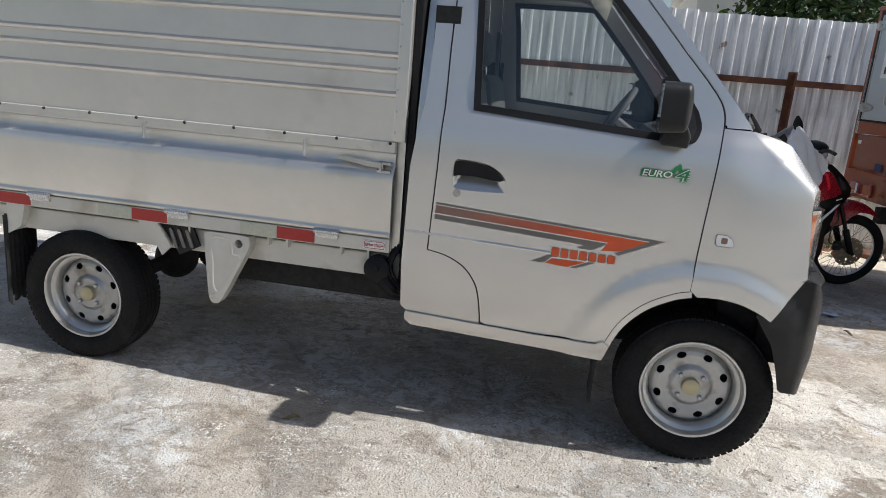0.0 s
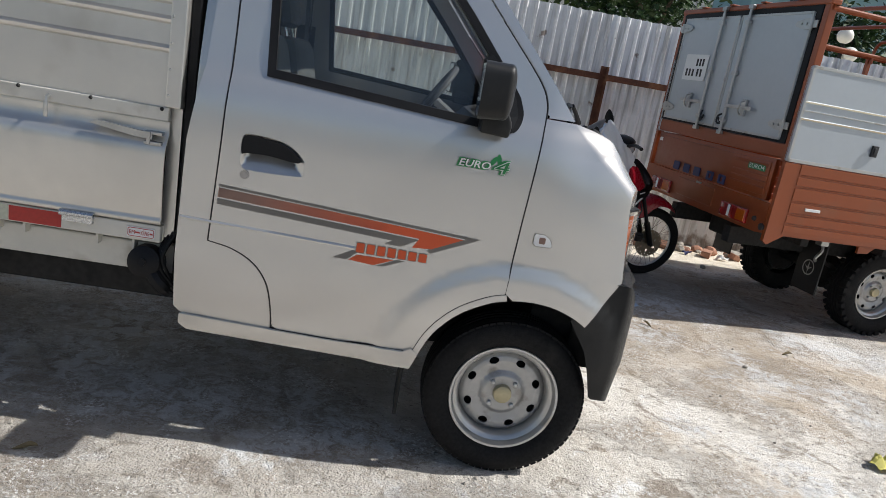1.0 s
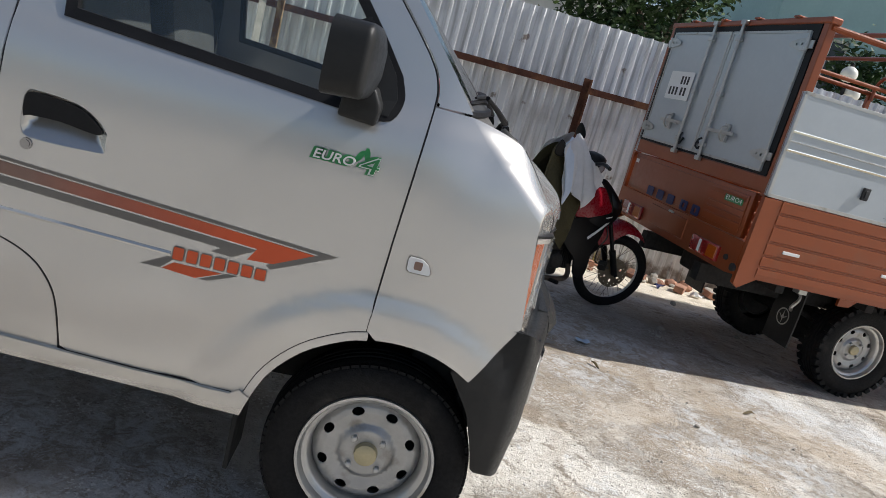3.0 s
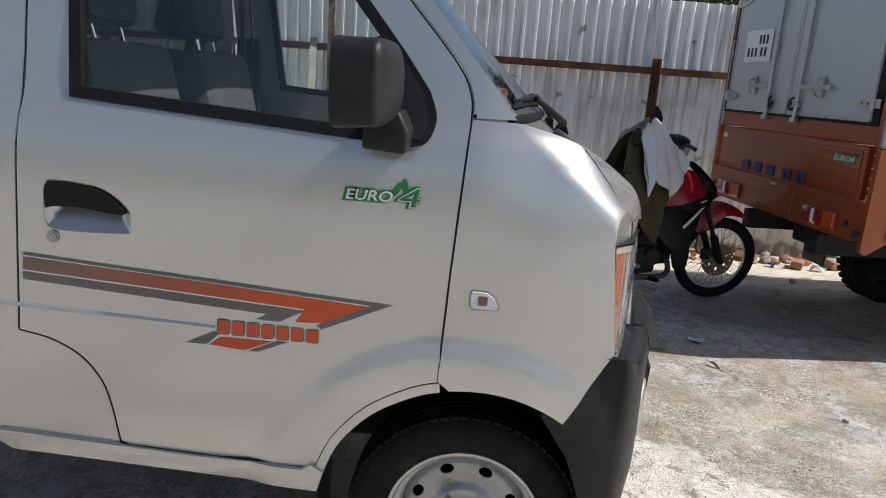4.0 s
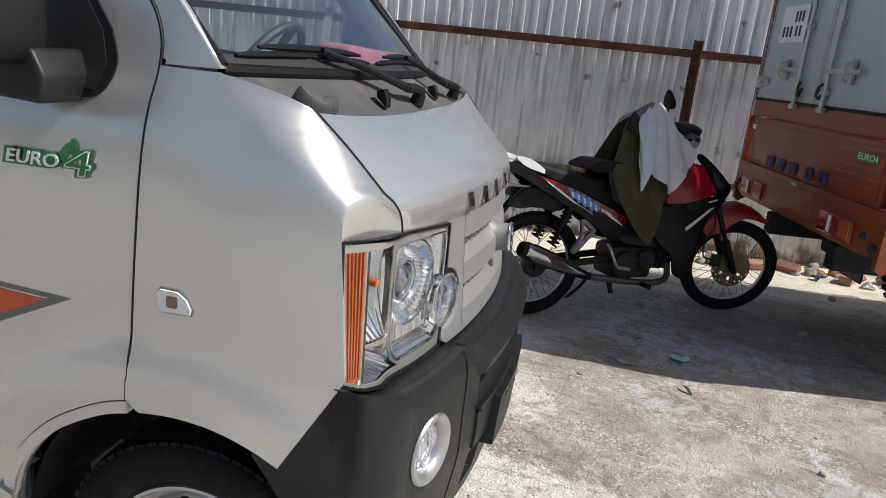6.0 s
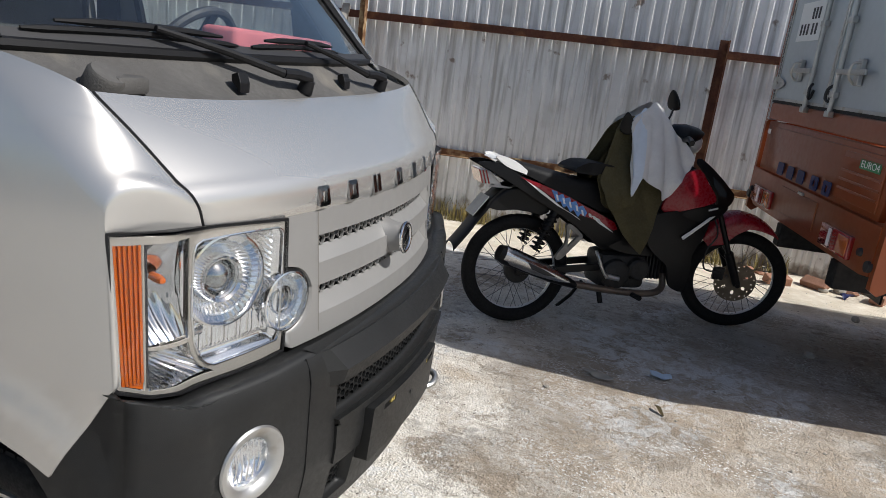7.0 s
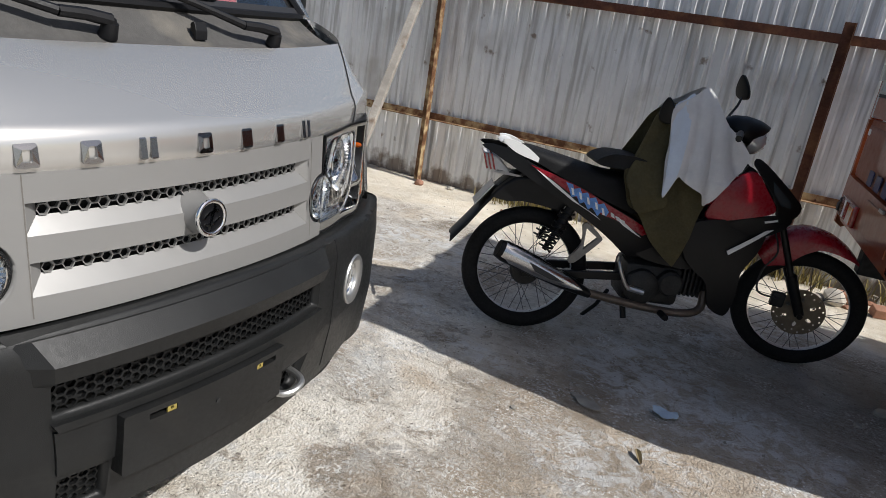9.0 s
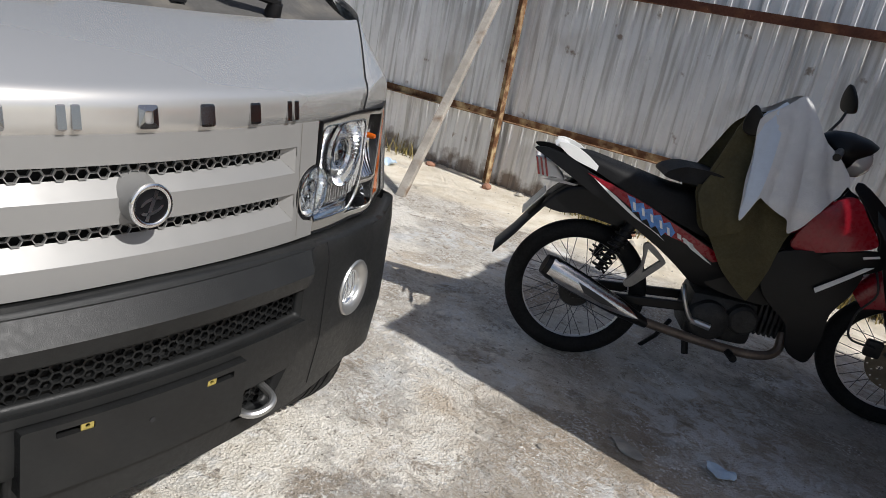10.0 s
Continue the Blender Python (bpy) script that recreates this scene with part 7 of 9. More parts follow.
# ---------------- the orange-brown dropside truck ----------------
KM = pose(1.845, 2.026, 0, 0, 0, 9.1)
orange_truck = thing("dropside_truck", KM, "orange-brown light truck with pale grey cargo doors", "truck")
KW, KL = 1.64, 3.0


def kbox(name, lo, hi, mt, parent=None, label="", bev=0.003):
    bm = bm_new()
    box(bm, lo, hi, bev)
    return part(name, bm, mt, orange_truck if parent is None else parent, label)


# tailgate: outer skin with pressed fields
tail = new("tailgate")
tail.parent = orange_truck
tail["label"] = "orange-brown tailgate with pressed fields"
bm = bm_new()
box(bm, (0.004, 0.10, 0.86), (0.040, KW - 0.06, 1.125), 0.006)
box(bm, (-0.004, 0.13, 0.885), (0.006, KW - 0.09, 1.10), 0.004)
part("tailgate_panel", bm, M_KORANGE, tail, smooth=True, sharp=30)
bm = bm_new()
for z in (0.925, 0.962, 1.0):
    box(bm, (-0.008, 0.135, z), (-0.002, 0.50, z + 0.010), 0.002)
part("tailgate_ribs", bm, M_KORANGE, tail)
bm = bm_new()
box(bm, (-0.006, 0.14, 1.06), (0.0, 0.50, 1.085), 0.002)
part("tailgate_pull", bm, M_KORANGE, tail)
kbox("rear_crossbeam", (0.0, 0.05, 1.135), (0.06, KW - 0.03, 1.225), M_KORANGE, label="orange-brown beam under the doors", bev=0.008)
# lower rear panel with lamps
bm = bm_new()
solid(bm, [(0.03, 0.665), (0.10, 0.655), (KW - 0.16, 0.655), (KW - 0.02, 0.70), (KW - 0.02, 0.855), (0.03, 0.855)], lambda y, z: (-0.010, y, z), (0.05, 0, 0), step=0)
low = part("rear_lower_panel", bm, M_KORANGE, orange_truck, "orange-brown lower rear panel")
kbox("plate_recess", (-0.016, 0.62, 0.70), (-0.008, 1.10, 0.83), M_KORANGE, low, bev=0.004)
kbox("plate_lamp", (-0.022, 0.80, 0.828), (-0.010, 0.86, 0.842), M_STEEL, low)
for y0, flip in ((0.20, 1), (1.195, -1)):
    bm = bm_new()
    box(bm, (-0.030, y0, 0.680), (-0.008, y0 + 0.29, 0.775), 0.006)
    tl_ = part("tail_lamp", bm, M_REDLENS, low, "red tail lamp", smooth=True, sharp=30)
    kbox("lamp_white", (-0.034, y0 + 0.175, 0.690), (-0.028, y0 + 0.200, 0.766), M_WHITE, tl_, "white reversing lens")
    kbox("lamp_amber", (-0.034, y0 + 0.008, 0.690), (-0.028, y0 + 0.10, 0.766), M_AMBER, tl_, "amber lens")
    for k in range(5):
        kbox("lens_rib", (-0.036, y0 + 0.11 + k * 0.009, 0.688), (-0.033, y0 + 0.113 + k * 0.009, 0.768), M_REDLENS, tl_, bev=0)
for y0 in (0.13, KW - 0.08):
    bm = bm_new()
    cyl(bm, (-0.008, y0, 0.735), (-0.022, y0, 0.735), 0.018, 0.014, 16)
    part("rubber_buffer", bm, M_INK, low, "black rubber buffer", smooth=True)
for k in range(5):
    y0 = 1.235 - k * 0.145 - (0.0 if k < 3 else 0.03)
    bm = bm_new()
    solid(bm, rrect(y0 - 0.085, 0.872 + 0.0, y0, 0.935, 0.008, 2), lambda y, z: (-0.0085, y, z), (-0.004, 0, 0), [rrect(y0 - 0.055, 0.888, y0 - 0.028, 0.918, 0.004, 2)] if k > 2 else ())
    nb = part("name_block", bm, M_NAVY, tail, "navy name block")
kbox("sticker", (-0.0060, 0.165, 1.030), (-0.0042, 0.345, 1.070), M_GREEN, tail, "green emission sticker", 0.0005)
text_part("sticker_lettering", "EURO4", 0.040, Matrix.Translation((-0.0064, 0.335, 1.037)) @ Matrix(((0, 0, -1, 0), (-1, 0, 0, 0), (0, 1, 0, 0), (0, 0, 0, 1))), M_WHITE, tail, 0.0003, 0.155)
kbox("small_label", (-0.0060, 1.50, 1.055), (-0.0042, 1.545, 1.082), M_WHITE, tail, "small pale label", 0.0003)
# corner gusset with bolts
for y0 in (0.0, KW - 0.03):
    bm = bm_new()
    solid(bm, [(0.0, 0.62), (0.03, 0.60), (0.13, 0.665), (0.13, 1.12), (0.0, 1.12)], lambda x, z: (x - 0.005, y0, z), (0, 0.03, 0))
    gs = part("corner_post", bm, M_KORANGE, orange_truck, "orange-brown corner post")
    bm = bm_new()
    cyl(bm, (-0.002, y0 + 0.045 if y0 == 0 else y0 - 0.015, 0.70), (-0.020, y0 + 0.045 if y0 == 0 else y0 - 0.015, 0.70), 0.024, 0.022, 18)
    part("corner_plug", bm, M_INK, gs, "black rubber plug", smooth=True)

# box frame at the rear: black door surround, orange pillars, top beam
bm = bm_new()
solid(bm, [(0.07, 1.225), (KW - 0.02, 1.225), (KW - 0.02, 2.045), (0.07, 2.045)], lambda y, z: (0.0, y, z), (0.05, 0, 0), [[(0.12, 1.244), (KW - 0.06, 1.244), (KW - 0.06, 2.005), (0.12, 2.005)]])
part("door_surround", bm, M_SEAL, orange_truck, "black door surround")
for y0 in (0.015, KW - 0.03):
    kbox("rear_pillar", (0.0, y0, 1.12), (0.05, y0 + 0.048, 2.075), M_KORANGE, label="orange-brown rear pillar", bev=0.005)
kbox("top_beam", (-0.008, 0.0, 2.045), (0.06, KW + 0.02, 2.080), M_KORANGE, label="orange-brown top beam", bev=0.008)
for k in range(4):
    kbox("gutter_clip", (-0.02, 0.25 + k * 0.36, 2.078), (0.05, 0.30 + k * 0.36, 2.090), M_KORANGE, bev=0.004)


def cargo_door(y0, y1, hinge_y):
    d = new("cargo_door")
    d.parent = orange_truck
    d["label"] = "pale blue-grey cargo door with bright bolt rods"
    bm = bm_new()
    box(bm, (-0.004, y0, 1.240), (0.018, y1, 2.010), 0.004)
    part("door_leaf", bm, M_KPANEL, d)
    bm = bm_new()
    e = 0.014
    for lo, hi in (((-0.009, y0, 1.240), (-0.004, y0 + e, 2.010)), ((-0.009, y1 - e, 1.240), (-0.004, y1, 2.010)), ((-0.009, y0, 1.240), (-0.004, y1, 1.240 + e)), ((-0.009, y0, 2.010 - e), (-0.004, y1, 2.010))):
        box(bm, lo, hi, 0.001)
    part("door_edging", bm, M_RIM, d, "bright door edging")
    for z in (1.33, 1.935):
        s = 1 if hinge_y > (y0 + y1) / 2 else -1
        bm = bm_new()
        solid(bm, [(0, -0.034), (0.05, -0.032), (0.125, -0.015), (0.140, 0), (0.125, 0.015), (0.05, 0.032), (0, 0.034)], lambda a, b: (-0.010, hinge_y - s * (a - 0.015), z + b), (-0.006, 0, 0), [ring(0.03, 0.0, 0.008, 10), ring(0.075, 0.0, 0.007, 10)])
        cyl(bm, (-0.014, hinge_y + s * 0.02, z - 0.035), (-0.014, hinge_y + s * 0.02, z + 0.035), 0.011, seg=12)
        box(bm, (-0.012, hinge_y + s * 0.045 - 0.02, z - 0.022), (-0.004, hinge_y + s * 0.045 + 0.02, z + 0.022), 0.002)
        part("hinge", bm, M_STEEL, d, "bright steel hinge")


cargo_door(0.125, 0.845, 0.135)
cargo_door(0.857, KW - 0.065, KW - 0.075)
for y0, hy, dirn in ((0.735, 0.54, -1), (1.045, 1.235, 1)):
    rod = new("bolt_rod")
    rod.parent = orange_truck
    rod["label"] = "bright steel door bolt rod with handle"
    bm = bm_new()
    cyl(bm, (-0.022, y0, 1.205), (-0.022, y0, 2.075), 0.0115, seg=14)
    part("rod", bm, M_STEEL, rod, smooth=True)
    for z in (1.215, 1.30, 1.62, 1.96, 2.06):
        kbox("rod_bracket", (-0.036, y0 - 0.024, z - 0.014), (-0.008, y0 + 0.024, z + 0.014), M_STEEL, rod, bev=0.004)
    bm = bm_new()
    box(bm, (-0.040, min(y0, hy + dirn * 0.10), 1.388), (-0.030, max(y0, hy + dirn * 0.10), 1.412), 0.003)
    part("lever", bm, M_STEEL, rod, "bright steel lever")
    bm = bm_new()
    box(bm, (-0.030, hy - 0.022, 1.345), (-0.008, hy + 0.022, 1.455), 0.004)
    tube(bm, curve_pts([(-0.03, hy - 0.015, 1.44, ), (-0.058, hy - 0.01, 1.43), (-0.058, hy, 1.38), (-0.03, hy + 0.01, 1.35)], 4), 0.005, 6)
    part("lever_keeper", bm, M_STEEL, rod)
    bm = bm_new()
    tube(bm, curve_pts([(-0.02, y0 + 0.03 * dirn * -1, 1.34), (-0.035, y0 - dirn * 0.045, 1.32), (-0.035, y0 - dirn * 0.05, 1.28), (-0.02, y0 - dirn * 0.03, 1.27), (-0.02, y0 - dirn * 0.06, 1.31)], 3), 0.007, 6)
    part("rubber_stop", bm, M_INK, rod, "black rubber door stop")
# paper plate on the door, digits as plain bars
kplate = kbox("paper_plate", (-0.0105, 1.122, 1.548), (-0.0090, 1.438, 1.740), M_PLATE, label="white paper plate with dark marks", bev=0.0006)
for z0, xs in ((1.668, (1.275, 1.235, 1.195)), (1.592, (1.40, 1.355, 1.31, 1.245, 1.20))):
    for y0 in xs:
        kbox("plate_mark", (-0.0114, y0 - 0.024, z0 - 0.014), (-0.0104, y0, z0 + 0.041), M_INK, kplate, bev=0)

# near and far sides
for s in (1, -1):
    q = (lambda y: y) if s == 1 else (lambda y: KW - y)
    side = new("side_board")
    side.parent = orange_truck
    side["label"] = "orange-brown pressed side board"
    zz = [(0.672, 0.0), (0.70, -0.004), (0.732, -0.004), (0.736, 0.004), (0.748, 0.004), (0.752, -0.004), (0.80, -0.004), (0.804, 0.004), (0.816, 0.004), (0.820, -0.004), (0.878, -0.004), (0.882, 0.004), (0.894, 0.004), (0.898, -0.004),
          (0.972, -0.004), (0.976, 0.004), (0.988, 0.004), (0.992, -0.004), (1.040, -0.004), (1.044, 0.004), (1.056, 0.004), (1.060, -0.004), (1.118, -0.004), (1.122, 0.006)]
    bm = bm_new()
    rows = [[bm.verts.new((x, q(y), z)) for x in (0.11, 0.8, 1.5, 2.2, KL)] for z, y in zz]
    for a, b in zip(rows, rows[1:]):
        for i in range(4):
            bm.faces.new((a[i], a[i + 1], b[i + 1], b[i]))
    g = bmesh.ops.extrude_face_region(bm, geom=bm.faces[:])
    bmesh.ops.translate(bm, vec=(0, 0.03 * s, 0), verts=[v for v in g["geom"] if isinstance(v, bmesh.types.BMVert)])
    part("board_skin", bm, M_KORANGE, side)
    for x in (0.22, 0.90, 1.50, 2.2):
        kbox("reflector", (x, min(q(-0.010), q(0.0)), 0.842), (x + 0.11, max(q(-0.010), q(0.0)), 0.860), M_WHITE, side, "white reflector strip", 0.002)
    # pale wall above
    w = new("side_panel")
    w.parent = orange_truck
    w["label"] = "pale grey side panel with bright stripes"
    kbox("panel_sheet", (0.0, min(q(0.004), q(0.034)), 1.128), (KL, max(q(0.004), q(0.034)), 1.698), M_KPANEL, w, bev=0.003)
    bm = bm_new()
    for lo, hi in (((0.0, 1.126), (KL, 1.146)), ((0.0, 1.682), (KL, 1.700)), ((0.0, 1.126), (0.018, 1.700))):
        box(bm, (lo[0], min(q(0.0), q(0.004)), lo[1]), (hi[0], max(q(0.0), q(0.004)), hi[1]), 0.001)
    part("panel_edging", bm, M_RIM, w, "bright edging")
    for z0, h in ((1.478, 0.016), (1.432, 0.009), (1.378, 0.016)):
        bm = bm_new()
        solid(bm, [(0, 0), (h, 0), (h * 0.8, 0.006), (h * 0.2, 0.006)], lambda a, b: (0.01, q(0.004 - b), z0 + a), (KL - 0.02, 0, 0))
        part("bright_stripe", bm, M_CHROME if h > 0.01 else M_RIM, w, "bright metal stripe")
    # rails and hoops
    bm = bm_new()
    cyl(bm, (0.02, q(0.02), 2.03), (KL, q(0.02), 2.00), 0.017, seg=10)
    part("top_rail", bm, M_KRAIL, orange_truck, "orange-brown top rail", smooth=True)
    bm = bm_new()
    cyl(bm, (0.02, q(0.04), 1.82), (KL, q(0.04), 1.80), 0.011, seg=10)
    part("middle_rail", bm, M_KRAIL, orange_truck, "orange-brown middle rail", smooth=True)
    for x in (0.585, 1.175, 1.77, 2.36):
        kbox("stanchion", (x - 0.02, min(q(0.008), q(0.036)), 1.70), (x + 0.02, max(q(0.008), q(0.036)), 2.02), M_KORANGE, label="orange-brown stanchion", bev=0.003)
    bm = bm_new()
    solid(bm, [(0.42, 0.66), (0.56, 0.66), (0.50, 0.605), (0.42, 0.60)], lambda x, z: (x + 0.38, q(0.10), z), (0, 0.02 * s, 0))
    part("board_stay", bm, M_KORANGE, orange_truck, "orange-brown board stay")
    bm = bm_new()
    solid(bm, [(1.22, 0.66), (1.34, 0.66), (1.32, 0.60), (1.27, 0.55), (1.24, 0.56)], lambda x, z: (x + 0.1, q(0.03), z), (0, 0.02 * s, 0))
    part("board_stay", bm, M_KORANGE, orange_truck, "orange-brown board stay")
    bm = bm_new()
    box(bm, (0.66, min(q(0.20), q(0.44)), 0.25), (0.672, max(q(0.20), q(0.44)), 0.64), 0.002)
    fl = part("mud_flap", bm, M_BLACKP, orange_truck, "black mud flap with a pale round mark")
    bm = bm_new()
    solid(bm, ring(q(0.32), 0.42, 0.055, 28), lambda y, z: (0.6592, y, z), (-0.001, 0, 0), [ring(q(0.32), 0.42, 0.047, 28)])
    solid(bm, [(q(0.32) - 0.040, 0.435), (q(0.32) - 0.004, 0.405), (q(0.32), 0.375), (q(0.32) + 0.004, 0.405), (q(0.32) + 0.040, 0.435), (q(0.32) + 0.008, 0.418), (q(0.32), 0.462), (q(0.32) - 0.008, 0.418)], lambda y, z: (0.6592, y, z), (-0.001, 0, 0))
    part("flap_mark", bm, M_STEEL, fl)
    wheel_parts(orange_truck, "rear_wheel", (1.22, q(0.31), 0.305), 0.305, 0.175, 0.185, -1 if s == 1 else 1, knobby=True)
for x in (0.585, 1.175, 1.77, 2.36):
    bm = bm_new()
    tube(bm, curve_pts([(x, 0.05, 1.96), (x, 0.05, 2.06), (x, 0.09, 2.125), (x, 0.18, 2.14), (x, KW / 2, 2.145), (x, KW - 0.18, 2.14), (x, KW - 0.09, 2.125), (x, KW - 0.05, 2.06), (x, KW - 0.05, 1.96)], 5), 0.014, 8)
    part("hoop", bm, M_KORANGE, orange_truck, "orange-brown roof hoop", smooth=True)
# latch and lettering on the near panel
bm = bm_new()
box(bm, (0.562, -0.012, 1.235), (0.606, 0.004, 1.305), 0.004)
box(bm, (0.572, -0.018, 1.25), (0.596, -0.012, 1.29), 0.003)
part("panel_lock", bm, M_INK, orange_truck, "black panel lock")
RXK = Matrix(((1, 0, 0, 0), (0, 0, -1, 0), (0, 1, 0, 0), (0, 0, 0, 1)))
for tx, wd, x0, z0, sz in (("XE TẢI", 0.165, 0.775, 1.245, 0.052), ("990KG - ĐỘNG CƠ 1.3", 0.40, 1.155, 1.245, 0.052), ("- TRỢ LỰC LÁI - KHÓA CỬA TỰ ĐỘNG - KÍNH ĐIỆN", 0.80, 0.765, 1.200, 0.036), ("- ĐIỀU HÒA 2 CHIỀU CHÍNH HÃNG -", 0.48, 0.765, 1.162, 0.030)):
    text_part("panel_lettering", tx, sz, Matrix.Translation((x0, 0.0030, z0)) @ RXK, M_NAVY, orange_truck, 0.0006, wd, "navy lettering on the side panel")
for a, b, z0, z1 in ((0.955, 1.135, 1.247, 1.283), (1.262, 1.56, 1.164, 1.184)):
    kbox("lettering_bar", (a, 0.0022, z0), (b, 0.0042, z1), M_NAVY, label="navy printed bar", bev=0)
# floor, chassis, axle, simple cab ahead of the bed
kbox("bed_floor", (0.04, 0.03, 0.66), (KL, KW - 0.03, 0.70), M_KORANGE)
kbox("bed_front_wall", (KL, 0.0, 0.66), (KL + 0.04, KW, 1.70), M_KPANEL, label="pale grey front wall")
bm = bm_new()
for y0 in (0.42, KW - 0.50):
    box(bm, (0.05, y0, 0.50), (KL + 1.2, y0 + 0.08, 0.62), 0.006)
for x0 in (0.35, 1.0, 1.9, 2.8):
    box(bm, (x0, 0.10, 0.60), (x0 + 0.06, KW - 0.10, 0.66), 0.004)
part("chassis", bm, M_DARK, orange_truck, "dark chassis frame")
bm = bm_new()
cyl(bm, (1.22, 0.36, 0.31), (1.22, KW - 0.36, 0.31), 0.045, seg=12)
bmesh.ops.create_uvsphere(bm, u_segments=18, v_segments=12, radius=0.135, matrix=Matrix.Translation((1.22, KW / 2 - 0.05, 0.31)))
part("rear_axle", bm, M_DARK, orange_truck, "dark rear axle", smooth=True)
for y0 in (0.46, KW - 0.46):
    for k in range(3):
        bm = bm_new()
        tube(bm, curve_pts([(0.72 + 0.1 * k, y0, 0.50 - 0.03 * k), (1.22, y0, 0.36 - 0.014 * k), (1.75 - 0.1 * k, y0, 0.50 - 0.03 * k)], 5), 0.014, 6)
        part("spring_leaf", bm, M_DARK, orange_truck, "dark leaf spring", smooth=True)
kbox("spare_wheel_carrier", (0.30, 0.62, 0.46), (0.50, 1.05, 0.60), M_DARK, bev=0.02)
bm = bm_new()
tube(bm, curve_pts([(0.62, 0.30, 0.66), (0.66, 0.24, 0.58), (0.64, 0.26, 0.50), (0.70, 0.30, 0.46)], 5), 0.012, 6)
box(bm, (0.60, 0.20, 0.60), (0.66, 0.26, 0.66), 0.004)
part("tow_bracket", bm, M_STEEL, orange_truck)
bm = bm_new()
solid(bm, [(KL + 0.12, 0.45), (KL + 1.55, 0.42), (KL + 1.60, 0.75), (KL + 1.50, 0.95), (KL + 1.15, 1.12), (KL + 0.85, 1.72), (KL + 0.70, 1.80), (KL + 0.12, 1.80)], lambda x, z: (x, 0.06, z), (0, KW - 0.12, 0))
bmesh.ops.bevel(bm, geom=bm.edges[:], offset=0.03, segments=2, profile=0.5, affect='EDGES')
part("cab", bm, M_KORANGE, orange_truck, "orange-brown truck cab", smooth=True)
for s in (1, -1):
    wheel_parts(orange_truck, "front_wheel", (KL + 0.95, 0.17 if s == 1 else KW - 0.17, 0.305), 0.305, 0.175, 0.185, -1 if s == 1 else 1)

# ---------------- motorbike ----------------
BM_ = pose(0.447, 2.562, 0, 0, 0, 29.7) @ pose(0, 0, 0, -3, 0, 0)
bike = thing("motorbike", BM_, "red and black underbone motorbike with jackets over its bars", "motorbike")
WB, WR = 1.255, 0.280


